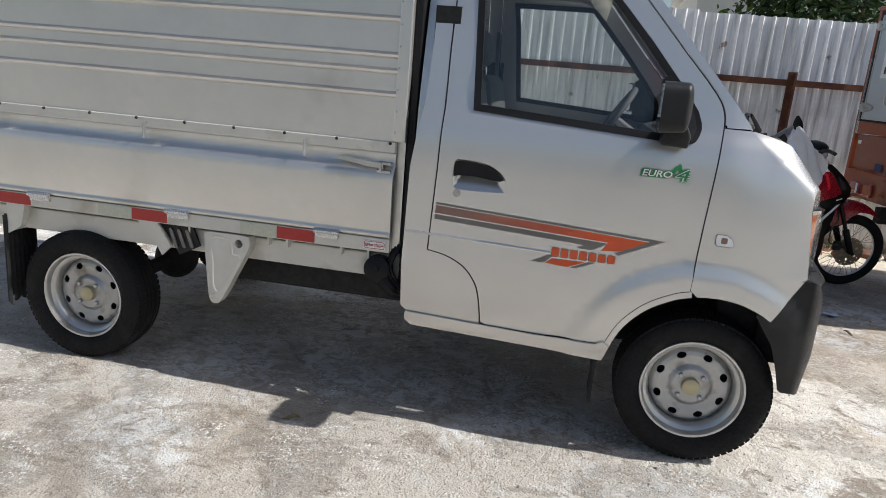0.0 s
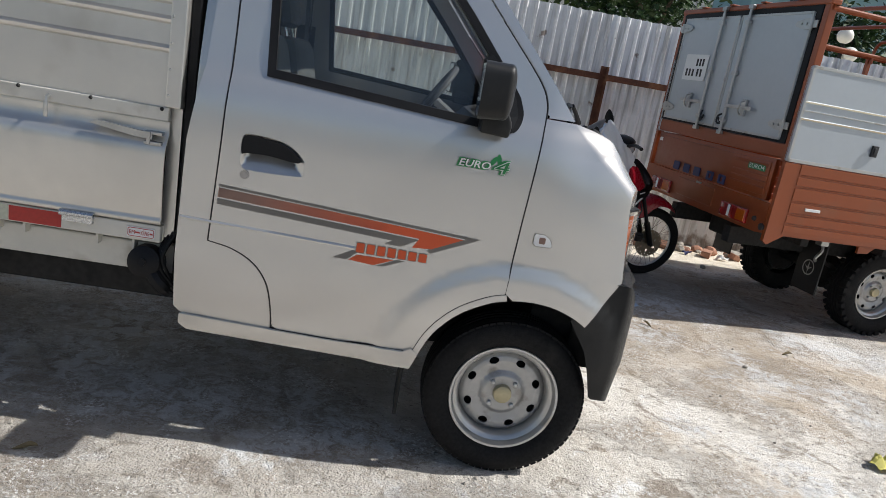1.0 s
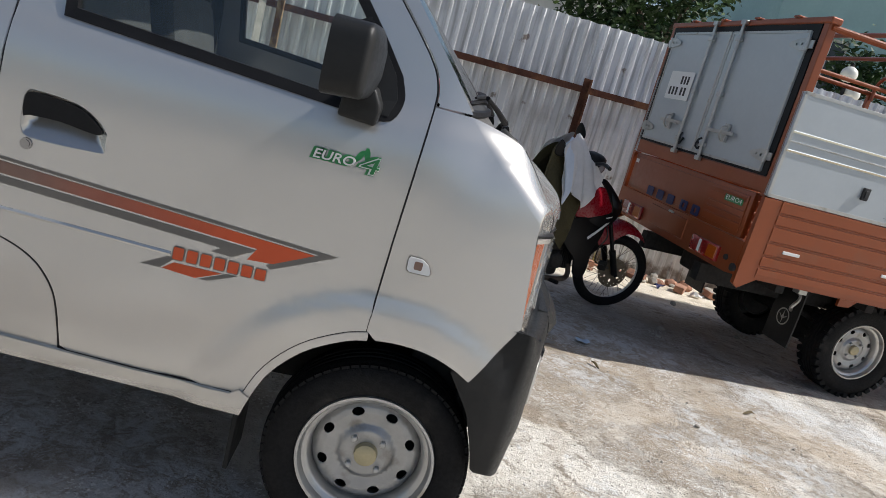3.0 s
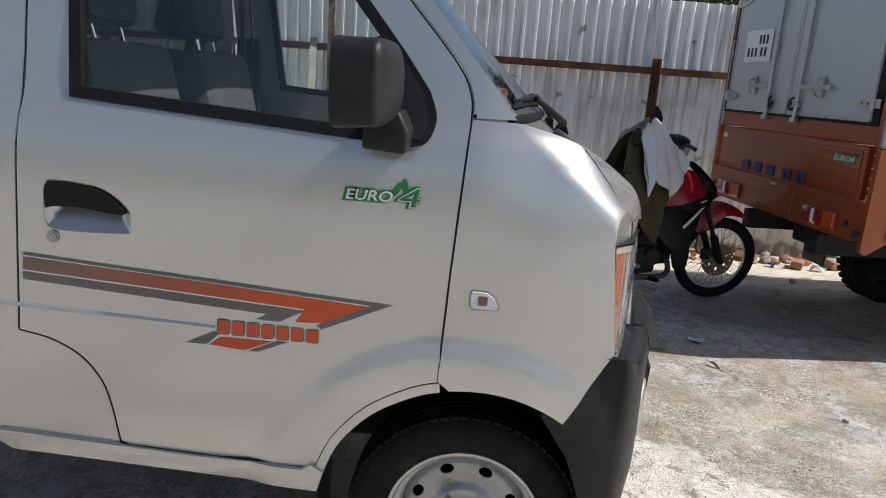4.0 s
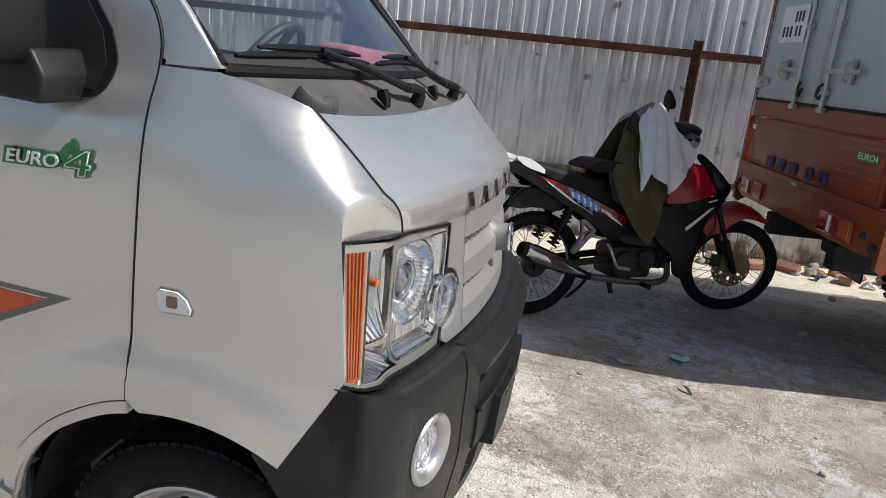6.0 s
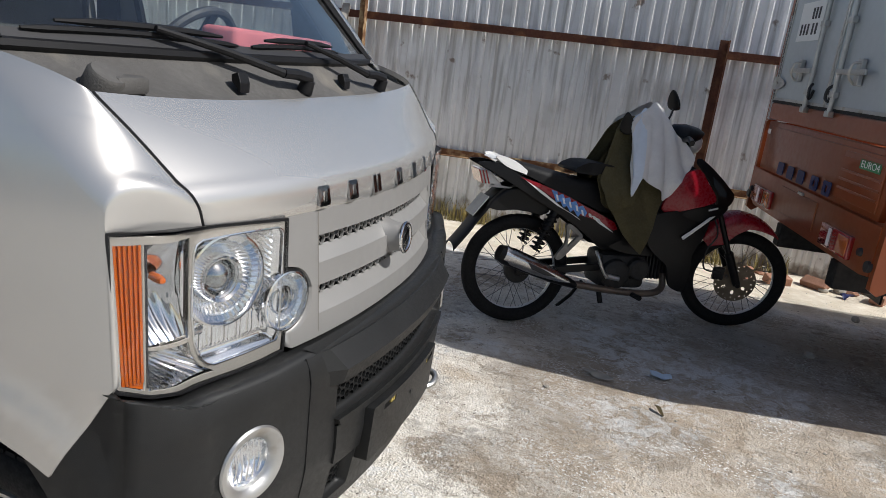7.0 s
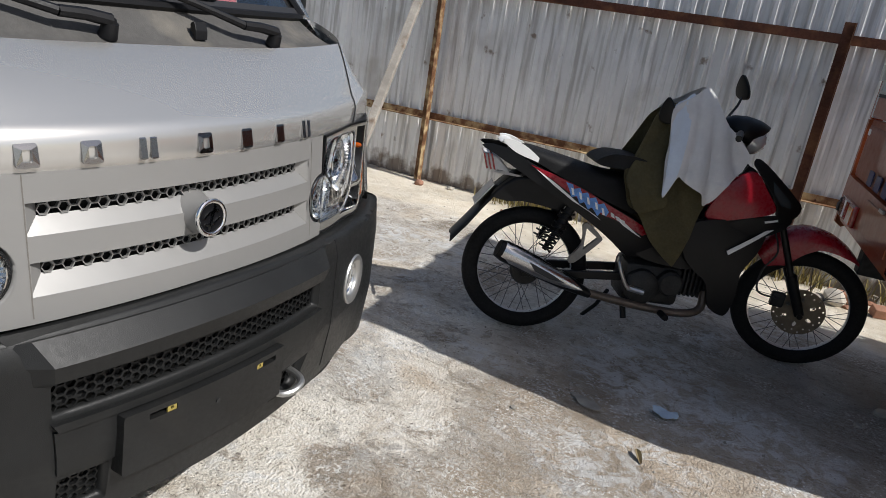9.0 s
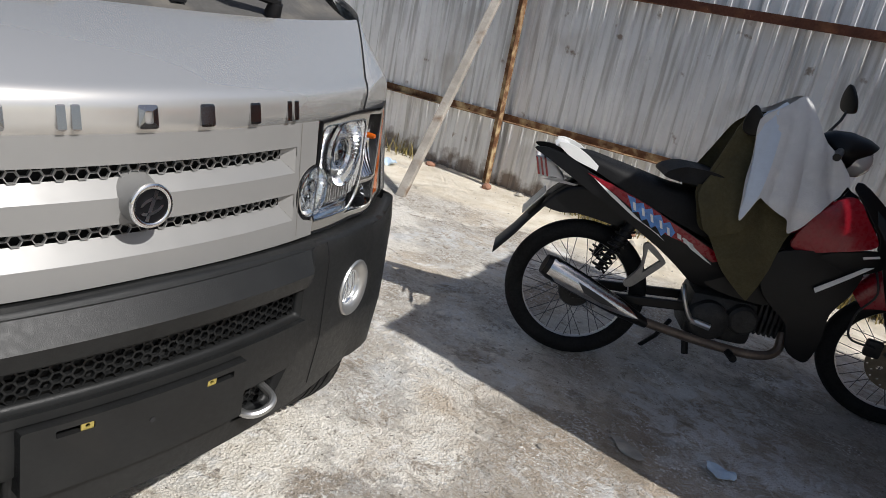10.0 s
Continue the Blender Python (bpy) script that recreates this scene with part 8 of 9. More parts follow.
def bike_wheel(name, x, rim_mat, disc):
    m = Matrix.Translation((x, 0, WR)) @ Matrix.Rotation(radians(90), 4, 'X')
    w = new(name)
    w.parent = bike
    w["label"] = "spoked wheel with a black tyre"
    tr = 0.036
    bm = bm_new()
    lathe(bm, [(WR - tr + tr * math.cos(a) * (1 if math.cos(a) > 0 else 1.05), tr * 0.95 * math.sin(a)) for a in np.linspace(0, 2 * math.pi, 17)[:-1]], m, 64, True)
    ty = part("tyre", bm, M_RUBBER, w, smooth=True)
    bm = bm_new()
    n = 60
    for i in range(n):
        for s in (1, -1):
            mm = m @ Matrix.Rotation(2 * math.pi * (i + (0.5 if s < 0 else 0)) / n, 4, 'Z') @ Matrix.Translation((WR - 0.0125, 0, s * 0.0175)) @ Matrix.Rotation(radians(s * 32), 4, 'Y') @ Matrix.Rotation(radians(25 * s), 4, 'X')
            bmesh.ops.create_cube(bm, size=1.0, matrix=mm @ Matrix.Diagonal((0.006, 0.011, 0.012, 1)))
    tagged(part("tread", bm, M_RUBBER, ty), kind="stuff")
    bm = bm_new()
    rr = WR - 0.064
    lathe(bm, [(rr + 0.006, 0.017), (rr + 0.010, 0.021), (rr + 0.001, 0.022), (rr - 0.008, 0.012), (rr - 0.010, 0.0), (rr - 0.008, -0.012), (rr + 0.001, -0.022), (rr + 0.010, -0.021), (rr + 0.006, -0.017)], m, 64)
    part("rim", bm, rim_mat, w, "polished rim", smooth=True, sharp=50)
    bm = bm_new()
    lathe(bm, [(0.0, 0.045), (0.03, 0.045), (0.03, 0.035), (0.05, 0.033), (0.05, 0.026), (0.028, 0.022), (0.028, -0.022), (0.05, -0.026), (0.05, -0.033), (0.03, -0.035), (0.03, -0.045), (0, -0.045)], m, 28)
    part("hub", bm, M_ALU, w, smooth=True, sharp=40)
    for k in range(36):
        a = 2 * math.pi * k / 36
        side = 1 if k % 2 else -1
        sw = 0.9 if (k // 2) % 2 else -0.9
        bm = bm_new()
        p = m @ Vector((0.047 * math.cos(a + sw), 0.047 * math.sin(a + sw), side * 0.029))
        e = m @ Vector((rr * math.cos(a), rr * math.sin(a), side * 0.003))
        cyl(bm, p, e, 0.0016, seg=5, caps=False)
        part("spoke", bm, M_SPOKE, w)
    if disc:
        bm = bm_new()
        holes = []
        for k in range(24):
            a = 2 * math.pi * k / 24
            r_ = 0.100 if k % 2 else 0.088
            holes.append(ring(r_ * math.cos(a), r_ * math.sin(a), 0.0045, 8))
        for k in range(6):
            a = 2 * math.pi * (k + 0.5) / 6
            holes.append(ring(0.060 * math.cos(a), 0.060 * math.sin(a), 0.013, 10, 0.009, a))
        solid(bm, ring(0, 0, 0.110, 48), lambda a, b: m @ Vector((a, b, 0.048)), m.to_3x3() @ Vector((0, 0, -0.004)), holes)
        part("brake_disc", bm, M_DISC, w, "drilled browned steel brake disc")
        kb = bm_new()
        box(kb, (x - 0.13, -0.066, WR + 0.005), (x - 0.07, -0.034, WR + 0.075), 0.01)
        part("brake_caliper", kb, M_ENGINE, w, "dark brake caliper", smooth=True)
    else:
        bm = bm_new()
        lathe(bm, [(0, 0.055), (0.06, 0.055), (0.066, 0.045), (0.066, 0.02)], m, 32)
        part("brake_drum", bm, M_ENGINE, w, "grimy brake drum", smooth=True, sharp=40)
    return w


bike_wheel("rear_wheel", 0.0, M_BIKERIM, False)
front = bike_wheel("front_wheel", WB, M_BIKERIM, True)
# the bars are turned to the right: everything on the fork swings about the steering head
HEAD = Matrix.Translation((WB - 0.08, 0, WR)) @ Matrix.Rotation(radians(-26), 4, 'Y')
STEER = HEAD @ Matrix.Rotation(radians(-20), 4, 'Z') @ HEAD.inverted()


def steered(ob):
    ob.data.transform(STEER)
    return ob


for ob in front.children_recursive:
    if ob.data is not None:
        steered(ob)


def bulge(y0, depth, cx, cz, rx, rz):
    """Half shell in the bike's plane: depth at the middle, y0 at its rim, on the near side."""
    def f(x, z):
        k = max(0.0, 1 - ((x - cx) / rx) ** 2 - ((z - cz) / rz) ** 2)
        return y0 + depth * math.sqrt(k)
    return f


def bike_panel(name, outline, material, f, label="", both_sides=True, flange=0.02, parent=None, step=0.025, n=3):
    pts = curve_pts(outline, n, True) if n else outline
    ob = None
    for s in ((-1, 1) if both_sides else (-1,)):
        bm = bm_new()
        sheet(bm, pts, lambda x, z: (x, s * f(x, z), z), (), step, flange, (0, -s, 0))
        ob = part(name, bm, material, bike if parent is None else parent, label, smooth=True, sharp=50)
    return ob


def flat(v):
    return lambda x, z: v


# frame tube and swing arm
bm = bm_new()
tube(bm, [(0.90, 0, 0.86), (0.80, 0, 0.66), (0.66, 0, 0.46), (0.50, 0, 0.42)], 0.026, 10)
tube(bm, [(0.52, 0, 0.50), (0.22, 0, 0.68), (-0.16, 0, 0.76)], 0.022, 8)
part("frame", bm, M_MOTOBLK, bike, "black frame", smooth=True)
for s in (1, -1):
    bm = bm_new()
    box(bm, (-0.02, -0.010, -0.018), (0.47, 0.010, 0.018), 0.004, Matrix.Translation((0.0, s * 0.075, WR)) @ Matrix.Rotation(radians(-6), 4, 'Y'))
    part("swing_arm", bm, M_MOTOBLK, bike, "black swing arm")
    bm = bm_new()
    cyl(bm, (0.055, s * 0.095, 0.40), (0.145, s * 0.095, 0.62), 0.012, seg=10)
    cyl(bm, (0.10, s * 0.095, 0.51), (0.145, s * 0.095, 0.62), 0.022, seg=12)
    hel = []
    for k in range(90):
        t = k / 89
        a = t * 2 * math.pi * 8
        c = Vector((0.055, s * 0.095, 0.40)).lerp(Vector((0.128, s * 0.095, 0.58)), t)
        hel.append(c + Vector((0.027 * math.cos(a), 0.027 * math.sin(a), -0.01 * math.cos(a))))
    tube(bm, hel, 0.005, 5)
    part("shock_absorber", bm, M_MOTOBLK, bike, "black coil shock absorber", smooth=True)
# engine
bm = bm_new()
box(bm, (0.42, -0.10, 0.22), (0.68, 0.10, 0.40), 0.03)
cyl(bm, (0.66, 0, 0.33), (0.84, 0, 0.345), 0.05, seg=16)
bmesh.ops.remove_doubles(bm, verts=bm.verts, dist=1e-5)
eng = part("engine", bm, M_ENGINE, bike, "grimy engine block", smooth=True, sharp=40)
for cx, cz, r in ((0.50, 0.30, 0.08), (0.62, 0.33, 0.06)):
    bm = bm_new()
    lathe(bm, [(0, 0.03), (r * 0.75, 0.03), (r * 0.93, 0.02), (r, -0.02)], Matrix.Translation((cx, -0.105, cz)) @ Matrix.Rotation(radians(90), 4, 'X'), 28)
    part("engine_cover", bm, M_ENGINE, eng, "round grimy engine cover", smooth=True)
for k in range(7):
    bm = bm_new()
    box(bm, (0.69 + k * 0.020, -0.065, 0.27), (0.70 + k * 0.020, 0.065, 0.40), 0.002)
    part("cooling_fin", bm, M_ENGINE, eng)
# exhaust
bm = bm_new()
tube(bm, curve_pts([(0.80, -0.06, 0.30), (0.785, -0.09, 0.23), (0.70, -0.115, 0.205), (0.50, -0.125, 0.215), (0.24, -0.13, 0.248)], 6), 0.018, 10)
part("exhaust_pipe", bm, M_PIPE, bike, "heat-browned exhaust pipe", smooth=True)
ex = new("exhaust")
ex.parent = bike
ex["label"] = "silencer with a chrome heat shield"
EXA, EXB = Vector((0.28, -0.130, 0.238)), Vector((-0.150, -0.162, 0.396))
bm = bm_new()
pts = [EXA.lerp(EXB, t) for t in (0, 0.12, 0.3, 0.6, 0.93, 1.0)]
tube(bm, pts, [0.018, 0.026, 0.036, 0.043, 0.046, 0.038], 20)
part("silencer", bm, M_MOTOBLK, ex, smooth=True)
bm = bm_new()
dv = (EXB - EXA).normalized()
up = Vector((0, 0, 1)) - dv * dv.z
up.normalize()
sd = dv.cross(up) * (1 if dv.cross(up).y < 0 else -1)
nu, nv = 18, 10


def shield(u, v):
    t = 0.10 + 0.86 * u
    r = lerp(t, [0, 0.12, 0.3, 0.6, 0.93, 1], [0.019, 0.028, 0.038, 0.0455, 0.0485, 0.043]) + 0.003
    wv = math.sin(min(1.0, u * 1.6) * math.pi / 2) ** 0.6 * (1 if u < 0.93 else 0.7)
    a = radians(12 + (v - 0.45) * 115 * wv)
    return EXA.lerp(EXB, t) + (sd * math.cos(a) + up * math.sin(a)) * r


loft(bm, nu, nv, shield)
g = bmesh.ops.extrude_face_region(bm, geom=bm.faces[:])
bmesh.ops.translate(bm, vec=-sd * 0.003, verts=[v for v in g["geom"] if isinstance(v, bmesh.types.BMVert)])
part("heat_shield", bm, M_SHIELD, ex, "chrome heat shield", smooth=True)
bm = bm_new()
sl = [EXA.lerp(EXB, t) + (sd * math.cos(radians(a)) + up * math.sin(radians(a))) * 0.0510 for t, a in ((0.30, 4), (0.46, 14), (0.70, 18), (0.62, -10), (0.46, -12))]
f = bm.faces.new([bm.verts.new(p) for p in sl])
g = bmesh.ops.extrude_face_region(bm, geom=[f])
bmesh.ops.translate(bm, vec=sd * 0.002, verts=[v for v in g["geom"] if isinstance(v, bmesh.types.BMVert)])
part("shield_slot", bm, M_INK, ex)
# foot rests, kick lever, stand
bm = bm_new()
solid(bm, curve_pts([(0.196, 0.535), (0.222, 0.542), (0.284, 0.494), (0.282, 0.470), (0.235, 0.415), (0.192, 0.368), (0.168, 0.362), (0.164, 0.382), (0.200, 0.440), (0.205, 0.490)], 3, True), lambda x, z: (x, -0.118, z), (0, 0.020, 0), [[(0.214, 0.522), (0.268, 0.486), (0.216, 0.428)]])
part("footrest_bracket", bm, M_ALU, bike, "cast aluminium footrest bracket")
bm = bm_new()
tube(bm, curve_pts([(0.385, -0.10, 0.41), (0.380, -0.135, 0.395), (0.400, -0.145, 0.345), (0.425, -0.145, 0.305), (0.445, -0.145, 0.292)], 4), 0.009, 8)
tube(bm, [(0.435, -0.14, 0.295), (0.505, -0.145, 0.284)], 0.013, 8)
part("kick_lever", bm, M_STEEL, bike, "steel kick lever", smooth=True)
for s in (-1, 1):
    bm = bm_new()
    tube(bm, [(0.60, s * 0.09, 0.20), (0.60, s * 0.21, 0.205)], 0.014, 8)
    part("foot_peg", bm, M_RUBBER, bike, smooth=True)
bm = bm_new()
tube(bm, [(0.42, 0.09, 0.20), (0.40, 0.16, 0.10), (0.36, 0.24, 0.005)], 0.010, 8)
tube(bm, [(0.46, -0.03, 0.20), (0.475, -0.05, 0.125)], 0.014, 8)
part("side_stand", bm, M_MOTOBLK, bike, "side stand", smooth=True)

# seat
bm = bm_new()


def seat(u, v):
    """Two-up seat: high over the tail, falling to the rider's hollow; v runs from side to side."""
    x = -0.165 + 0.66 * u
    top = lerp(u, [0, .05, .15, .40, .62, .82, 1], [.795, .818, .822, .794, .768, .760, .775])
    wd = lerp(u, [0, .08, .3, .6, .85, 1], [.05, .095, .120, .118, .095, .06])
    bot = lerp(u, [0, .2, .42, .65, .82, 1], [.780, .762, .705, .652, .612, .60])
    a = math.pi * (v - 0.5)
    return (x, wd * math.copysign(abs(math.sin(a)) ** 0.6, math.sin(a)), bot + (top - bot) * abs(math.cos(a)) ** 0.42)


loft(bm, 30, 22, seat)
part("seat", bm, M_SEATV, bike, "black vinyl seat", smooth=True, sharp=70)
# tail and side panels
f_tail = bulge(0.060, 0.058, 0.12, 0.66, 0.58, 0.32)
bike_panel("tail_panel", [(-0.278, 0.803), (-0.225, 0.812), (-0.15, 0.800), (-0.06, 0.757), (0.10, 0.708), (0.263, 0.645), (0.456, 0.566), (0.52, 0.52), (0.50, 0.43), (0.417, 0.420), (0.330, 0.480), (0.238, 0.540), (0.150, 0.588), (0.067, 0.629), (-0.05, 0.690), (-0.138, 0.734), (-0.215, 0.772)], M_MOTOBLK, f_tail, "black side panel")
bike_panel("red_panel", [(-0.070, 0.754), (0.02, 0.733), (0.103, 0.707), (0.19, 0.676), (0.263, 0.643), (0.36, 0.604), (0.452, 0.564), (0.475, 0.530), (0.455, 0.522), (0.39, 0.552), (0.32, 0.578), (0.262, 0.590), (0.18, 0.630), (0.112, 0.662), (0.03, 0.706)], M_MOTORED, lambda x, z: f_tail(x, z) + 0.006, "dark red side panel", n=0)
bike_panel("white_mark", [(-0.045, 0.742), (0.05, 0.692), (0.160, 0.622), (0.262, 0.566), (0.235, 0.585), (0.13, 0.630), (0.03, 0.690)], M_WHITE, lambda x, z: f_tail(x, z) + 0.0085, "white stripe", flange=0.002, n=0)
bike_panel("white_mark", [(0.318, 0.592), (0.338, 0.588), (0.400, 0.548), (0.455, 0.512), (0.425, 0.524), (0.360, 0.558)], M_WHITE, lambda x, z: f_tail(x, z) + 0.0085, "white stripe", flange=0.002, n=0)
bike_panel("blue_mark", [(0.088, 0.706), (0.118, 0.700), (0.124, 0.682), (0.150, 0.690), (0.162, 0.668), (0.186, 0.676), (0.198, 0.652), (0.222, 0.660), (0.240, 0.632), (0.262, 0.640), (0.290, 0.606), (0.282, 0.586), (0.255, 0.600), (0.245, 0.582), (0.215, 0.616), (0.200, 0.604), (0.178, 0.634), (0.160, 0.624), (0.142, 0.654), (0.120, 0.648), (0.104, 0.680)], M_BLUEMARK, lambda x, z: f_tail(x, z) + 0.0095, "blue and white side mark", flange=0.002, n=0)
for x0, z0 in ((0.112, 0.686), (0.148, 0.672), (0.184, 0.656), (0.222, 0.640), (0.255, 0.620)):
    bike_panel("white_mark", [(x0, z0), (x0 + 0.010, z0 - 0.002), (x0 + 0.020, z0 - 0.030), (x0 + 0.010, z0 - 0.028)], M_WHITE, lambda x, z: f_tail(x, z) + 0.0115, flange=0.002, n=0)
for k in range(3):
    x0 = 0.298 + 0.026 * k
    bike_panel("grey_mark", [(x0, 0.606 - 0.012 * k), (x0 + 0.016, 0.600 - 0.012 * k), (x0 + 0.022, 0.582 - 0.012 * k), (x0 + 0.006, 0.588 - 0.012 * k)], M_GREYCLOTH, lambda x, z: f_tail(x, z) + 0.0095, flange=0.002, n=0)
bm = bm_new()
leaf = curve_pts([(-0.198, 0.838), (-0.150, 0.842), (-0.080, 0.814), (-0.004, 0.757), (-0.060, 0.772), (-0.140, 0.796)], 4, True)
for sg in (1, -1):
    solid(bm, leaf, lambda x, z: (x, sg * (0.086 + 0.25 * max(0.0, x + 0.198) * max(0.0, -0.004 - x)), z), (0, sg * 0.020, 0), step=0.02)
solid(bm, [(-0.205, 0.826), (-0.180, 0.838), (-0.150, 0.832), (-0.165, 0.815)], lambda x, z: (x, -0.086, z), (0, 0.172, 0))
part("grab_rail", bm, M_WHITE, bike, "silver white grab rail", smooth=True, sharp=40)
bm = bm_new()
solid(bm, [(-0.268, 0.775), (-0.205, 0.765), (-0.140, 0.700), (-0.170, 0.694), (-0.242, 0.702)], lambda x, z: (x, -0.070, z), (0, 0.140, 0))
bmesh.ops.bevel(bm, geom=bm.edges[:], offset=0.010, segments=3, profile=0.5, affect='EDGES')
part("tail_lamp", bm, M_GREYCLOTH, bike, "pale tail lamp lens", smooth=True, sharp=50)
for k in range(3):
    bm = bm_new()
    solid(bm, [(-0.268 + 0.016 * k, 0.770), (-0.260 + 0.016 * k, 0.769), (-0.238 + 0.016 * k, 0.706), (-0.246 + 0.016 * k, 0.706)], lambda x, z: (x, -0.0735, z), (0, 0.147, 0))
    part("tail_lamp_red", bm, M_REDLENS, bike, "red strip in the tail lamp")
bm = bm_new()


def guard(u, v):
    c = curve_g[int(round(u * (len(curve_g) - 1)))]
    w = 0.075
    a = math.pi * (v - 0.5)
    return (c[0], w * math.sin(a), c[1] + 0.03 * math.cos(a) - 0.02)


curve_g = curve_pts([(0.14, 0.655), (0.02, 0.700), (-0.09, 0.698), (-0.158, 0.652), (-0.225, 0.566), (-0.285, 0.475), (-0.350, 0.388)], 5)
loft(bm, len(curve_g) - 1, 10, guard)
g = bmesh.ops.extrude_face_region(bm, geom=bm.faces[:])
bmesh.ops.translate(bm, vec=(-0.002, 0, 0.006), verts=[v for v in g["geom"] if isinstance(v, bmesh.types.BMVert)])
part("rear_mudguard", bm, M_MOTOBLK, bike, "black rear mudguard", smooth=True)
bike_panel("mudguard_skirt", [(-0.205, 0.600), (-0.150, 0.672), (-0.09, 0.706), (-0.02, 0.712), (0.06, 0.665), (0.115, 0.600), (0.085, 0.574), (0.01, 0.582), (-0.07, 0.588), (-0.135, 0.580)], M_MOTOBLK, flat(0.068), "black mudguard side")
bm = bm_new()
box(bm, (-0.003, -0.070, -0.060), (0.003, 0.070, 0.060), 0.002, Matrix.Translation((-0.226, 0, 0.588)) @ Matrix.Rotation(radians(36), 4, 'Y') @ Matrix.Translation((-0.012, 0, 0)))
part("number_plate", bm, M_STEEL, bike, "number plate seen edge on")
# leg shield, cowl, front
f_leg = bulge(0.07, 0.075, 0.84, 0.50, 0.32, 0.42)
bike_panel("leg_shield", [(0.64, 0.60), (0.78, 0.650), (0.92, 0.660), (0.965, 0.610), (0.945, 0.520), (0.900, 0.430), (0.905, 0.320), (0.890, 0.232), (0.850, 0.228), (0.800, 0.262), (0.765, 0.360), (0.70, 0.410), (0.64, 0.48)], M_MOTOBLK, f_leg, "black leg shield")
bike_panel("centre_cover", [(0.44, 0.52), (0.56, 0.57), (0.72, 0.62), (0.72, 0.42), (0.62, 0.40), (0.46, 0.43)], M_MOTOBLK, flat(0.085), "black centre cover")
f_fr = bulge(0.05, 0.11, 0.90, 0.74, 0.27, 0.25)
bike_panel("front_cowl", [(0.70, 0.660), (0.735, 0.634), (0.84, 0.664), (0.950, 0.700), (0.962, 0.732), (0.905, 0.800), (0.856, 0.860), (0.80, 0.842), (0.735, 0.76)], M_MOTORED, f_fr, "dark red front cowl")
bike_panel("front_panel", [(0.842, 0.893), (0.862, 0.915), (0.950, 0.852), (1.035, 0.785), (1.082, 0.742), (1.060, 0.692), (0.985, 0.690), (0.968, 0.738), (0.912, 0.806), (0.862, 0.866)], M_MOTOBLK, lambda x, z: f_fr(x, z) + 0.003, "black front panel")
bike_panel("lower_cowl", [(0.80, 0.640), (0.95, 0.690), (1.055, 0.690), (1.030, 0.640), (0.955, 0.600), (0.86, 0.590)], M_MOTOBLK, lambda x, z: f_fr(x, z) + 0.001, "black lower cowl")
bike_panel("white_mark", [(0.808, 0.520), (0.955, 0.628), (0.988, 0.636), (0.818, 0.505)], M_WHITE, lambda x, z: f_leg(x, z) + 0.014, "white stripe", flange=0.004, n=0)
bike_panel("white_mark", [(0.930, 0.668), (0.985, 0.682), (0.990, 0.674), (0.935, 0.660)], M_WHITE, lambda x, z: f_fr(x, z) + 0.006, flange=0.002, n=0)
bike_panel("indicator", [(0.925, 0.835), (1.015, 0.765), (1.028, 0.735), (0.980, 0.742), (0.938, 0.788)], M_DARKGLASS, lambda x, z: f_fr(x, z) + 0.007, "smoked front indicator", n=0)
# front mudguard, swung with the fork
bm = bm_new()
curve_f = [(a, lerp(a, [56, 70, 85, 102, 118, 136], [0.312, 0.338, 0.366, 0.388, 0.380, 0.342])) for a in range(136, 55, -4)]


def guard2(u, v):
    """Peak before the wheel, deep skirt behind the fork."""
    a, r = curve_f[int(round(u * (len(curve_f) - 1)))]
    w = lerp(u, [0, .25, .5, .8, 1], [.064, .074, .070, .052, .014])
    t = math.pi * (v - 0.5)
    r = WR + 0.030 + (r - WR - 0.030) * (math.cos(t) ** 0.55 if v not in (0, 1) else 0.0) - lerp(u, [0, .22, .40, .55, 1], [.045, .070, .030, .0, .0]) * (1 - math.cos(t)) ** 2
    return (WB + r * math.cos(radians(a)), w * math.copysign(abs(math.sin(t)) ** 0.8, math.sin(t)), WR + r * math.sin(radians(a)))


loft(bm, len(curve_f) - 1, 16, guard2)
g = bmesh.ops.extrude_face_region(bm, geom=bm.faces[:])
bmesh.ops.translate(bm, vec=(0, 0, 0.004), verts=[v for v in g["geom"] if isinstance(v, bmesh.types.BMVert)])
steered(part("front_mudguard", bm, M_MOTORED, bike, "dark red front mudguard", smooth=True))
for s in (1, -1):
    bm = bm_new()
    cyl(bm, (WB, s * 0.078, WR), (WB - 0.085, s * 0.078, 0.45), 0.021, 0.024, seg=14)
    cyl(bm, (WB - 0.085, s * 0.078, 0.45), (WB - 0.22, s * 0.070, 0.74), 0.014, seg=12)
    cyl(bm, (WB, s * 0.050, WR), (WB, s * 0.100, WR), 0.013, seg=10)
    steered(part("fork_leg", bm, M_MOTOBLK, bike, "black fork leg", smooth=True, sharp=50))
bm = bm_new()
tube(bm, curve_pts([(WB - 0.10, -0.07, WR + 0.05), (WB - 0.20, -0.11, 0.36), (WB - 0.21, -0.11, 0.46), (WB - 0.17, -0.09, 0.55), (WB - 0.22, -0.06, 0.66)], 5), 0.0045, 6)
steered(part("brake_hose", bm, M_INK, bike, smooth=True))
# handlebar cowl, lamp, mirrors
bm = bm_new()


def hcowl(u, v):
    """Pointed hood over the headlamp."""
    a = 2 * math.pi * u
    r = lerp(v, [0, .2, .5, .8, 1], [0.02, 0.062, 0.080, 0.078, 0.060])
    return (0.715 + 0.150 * v + 0.055 * math.sin(a) * v, r * 1.1 * math.cos(a), 1.030 - 0.030 * v + r * 0.75 * math.sin(a))


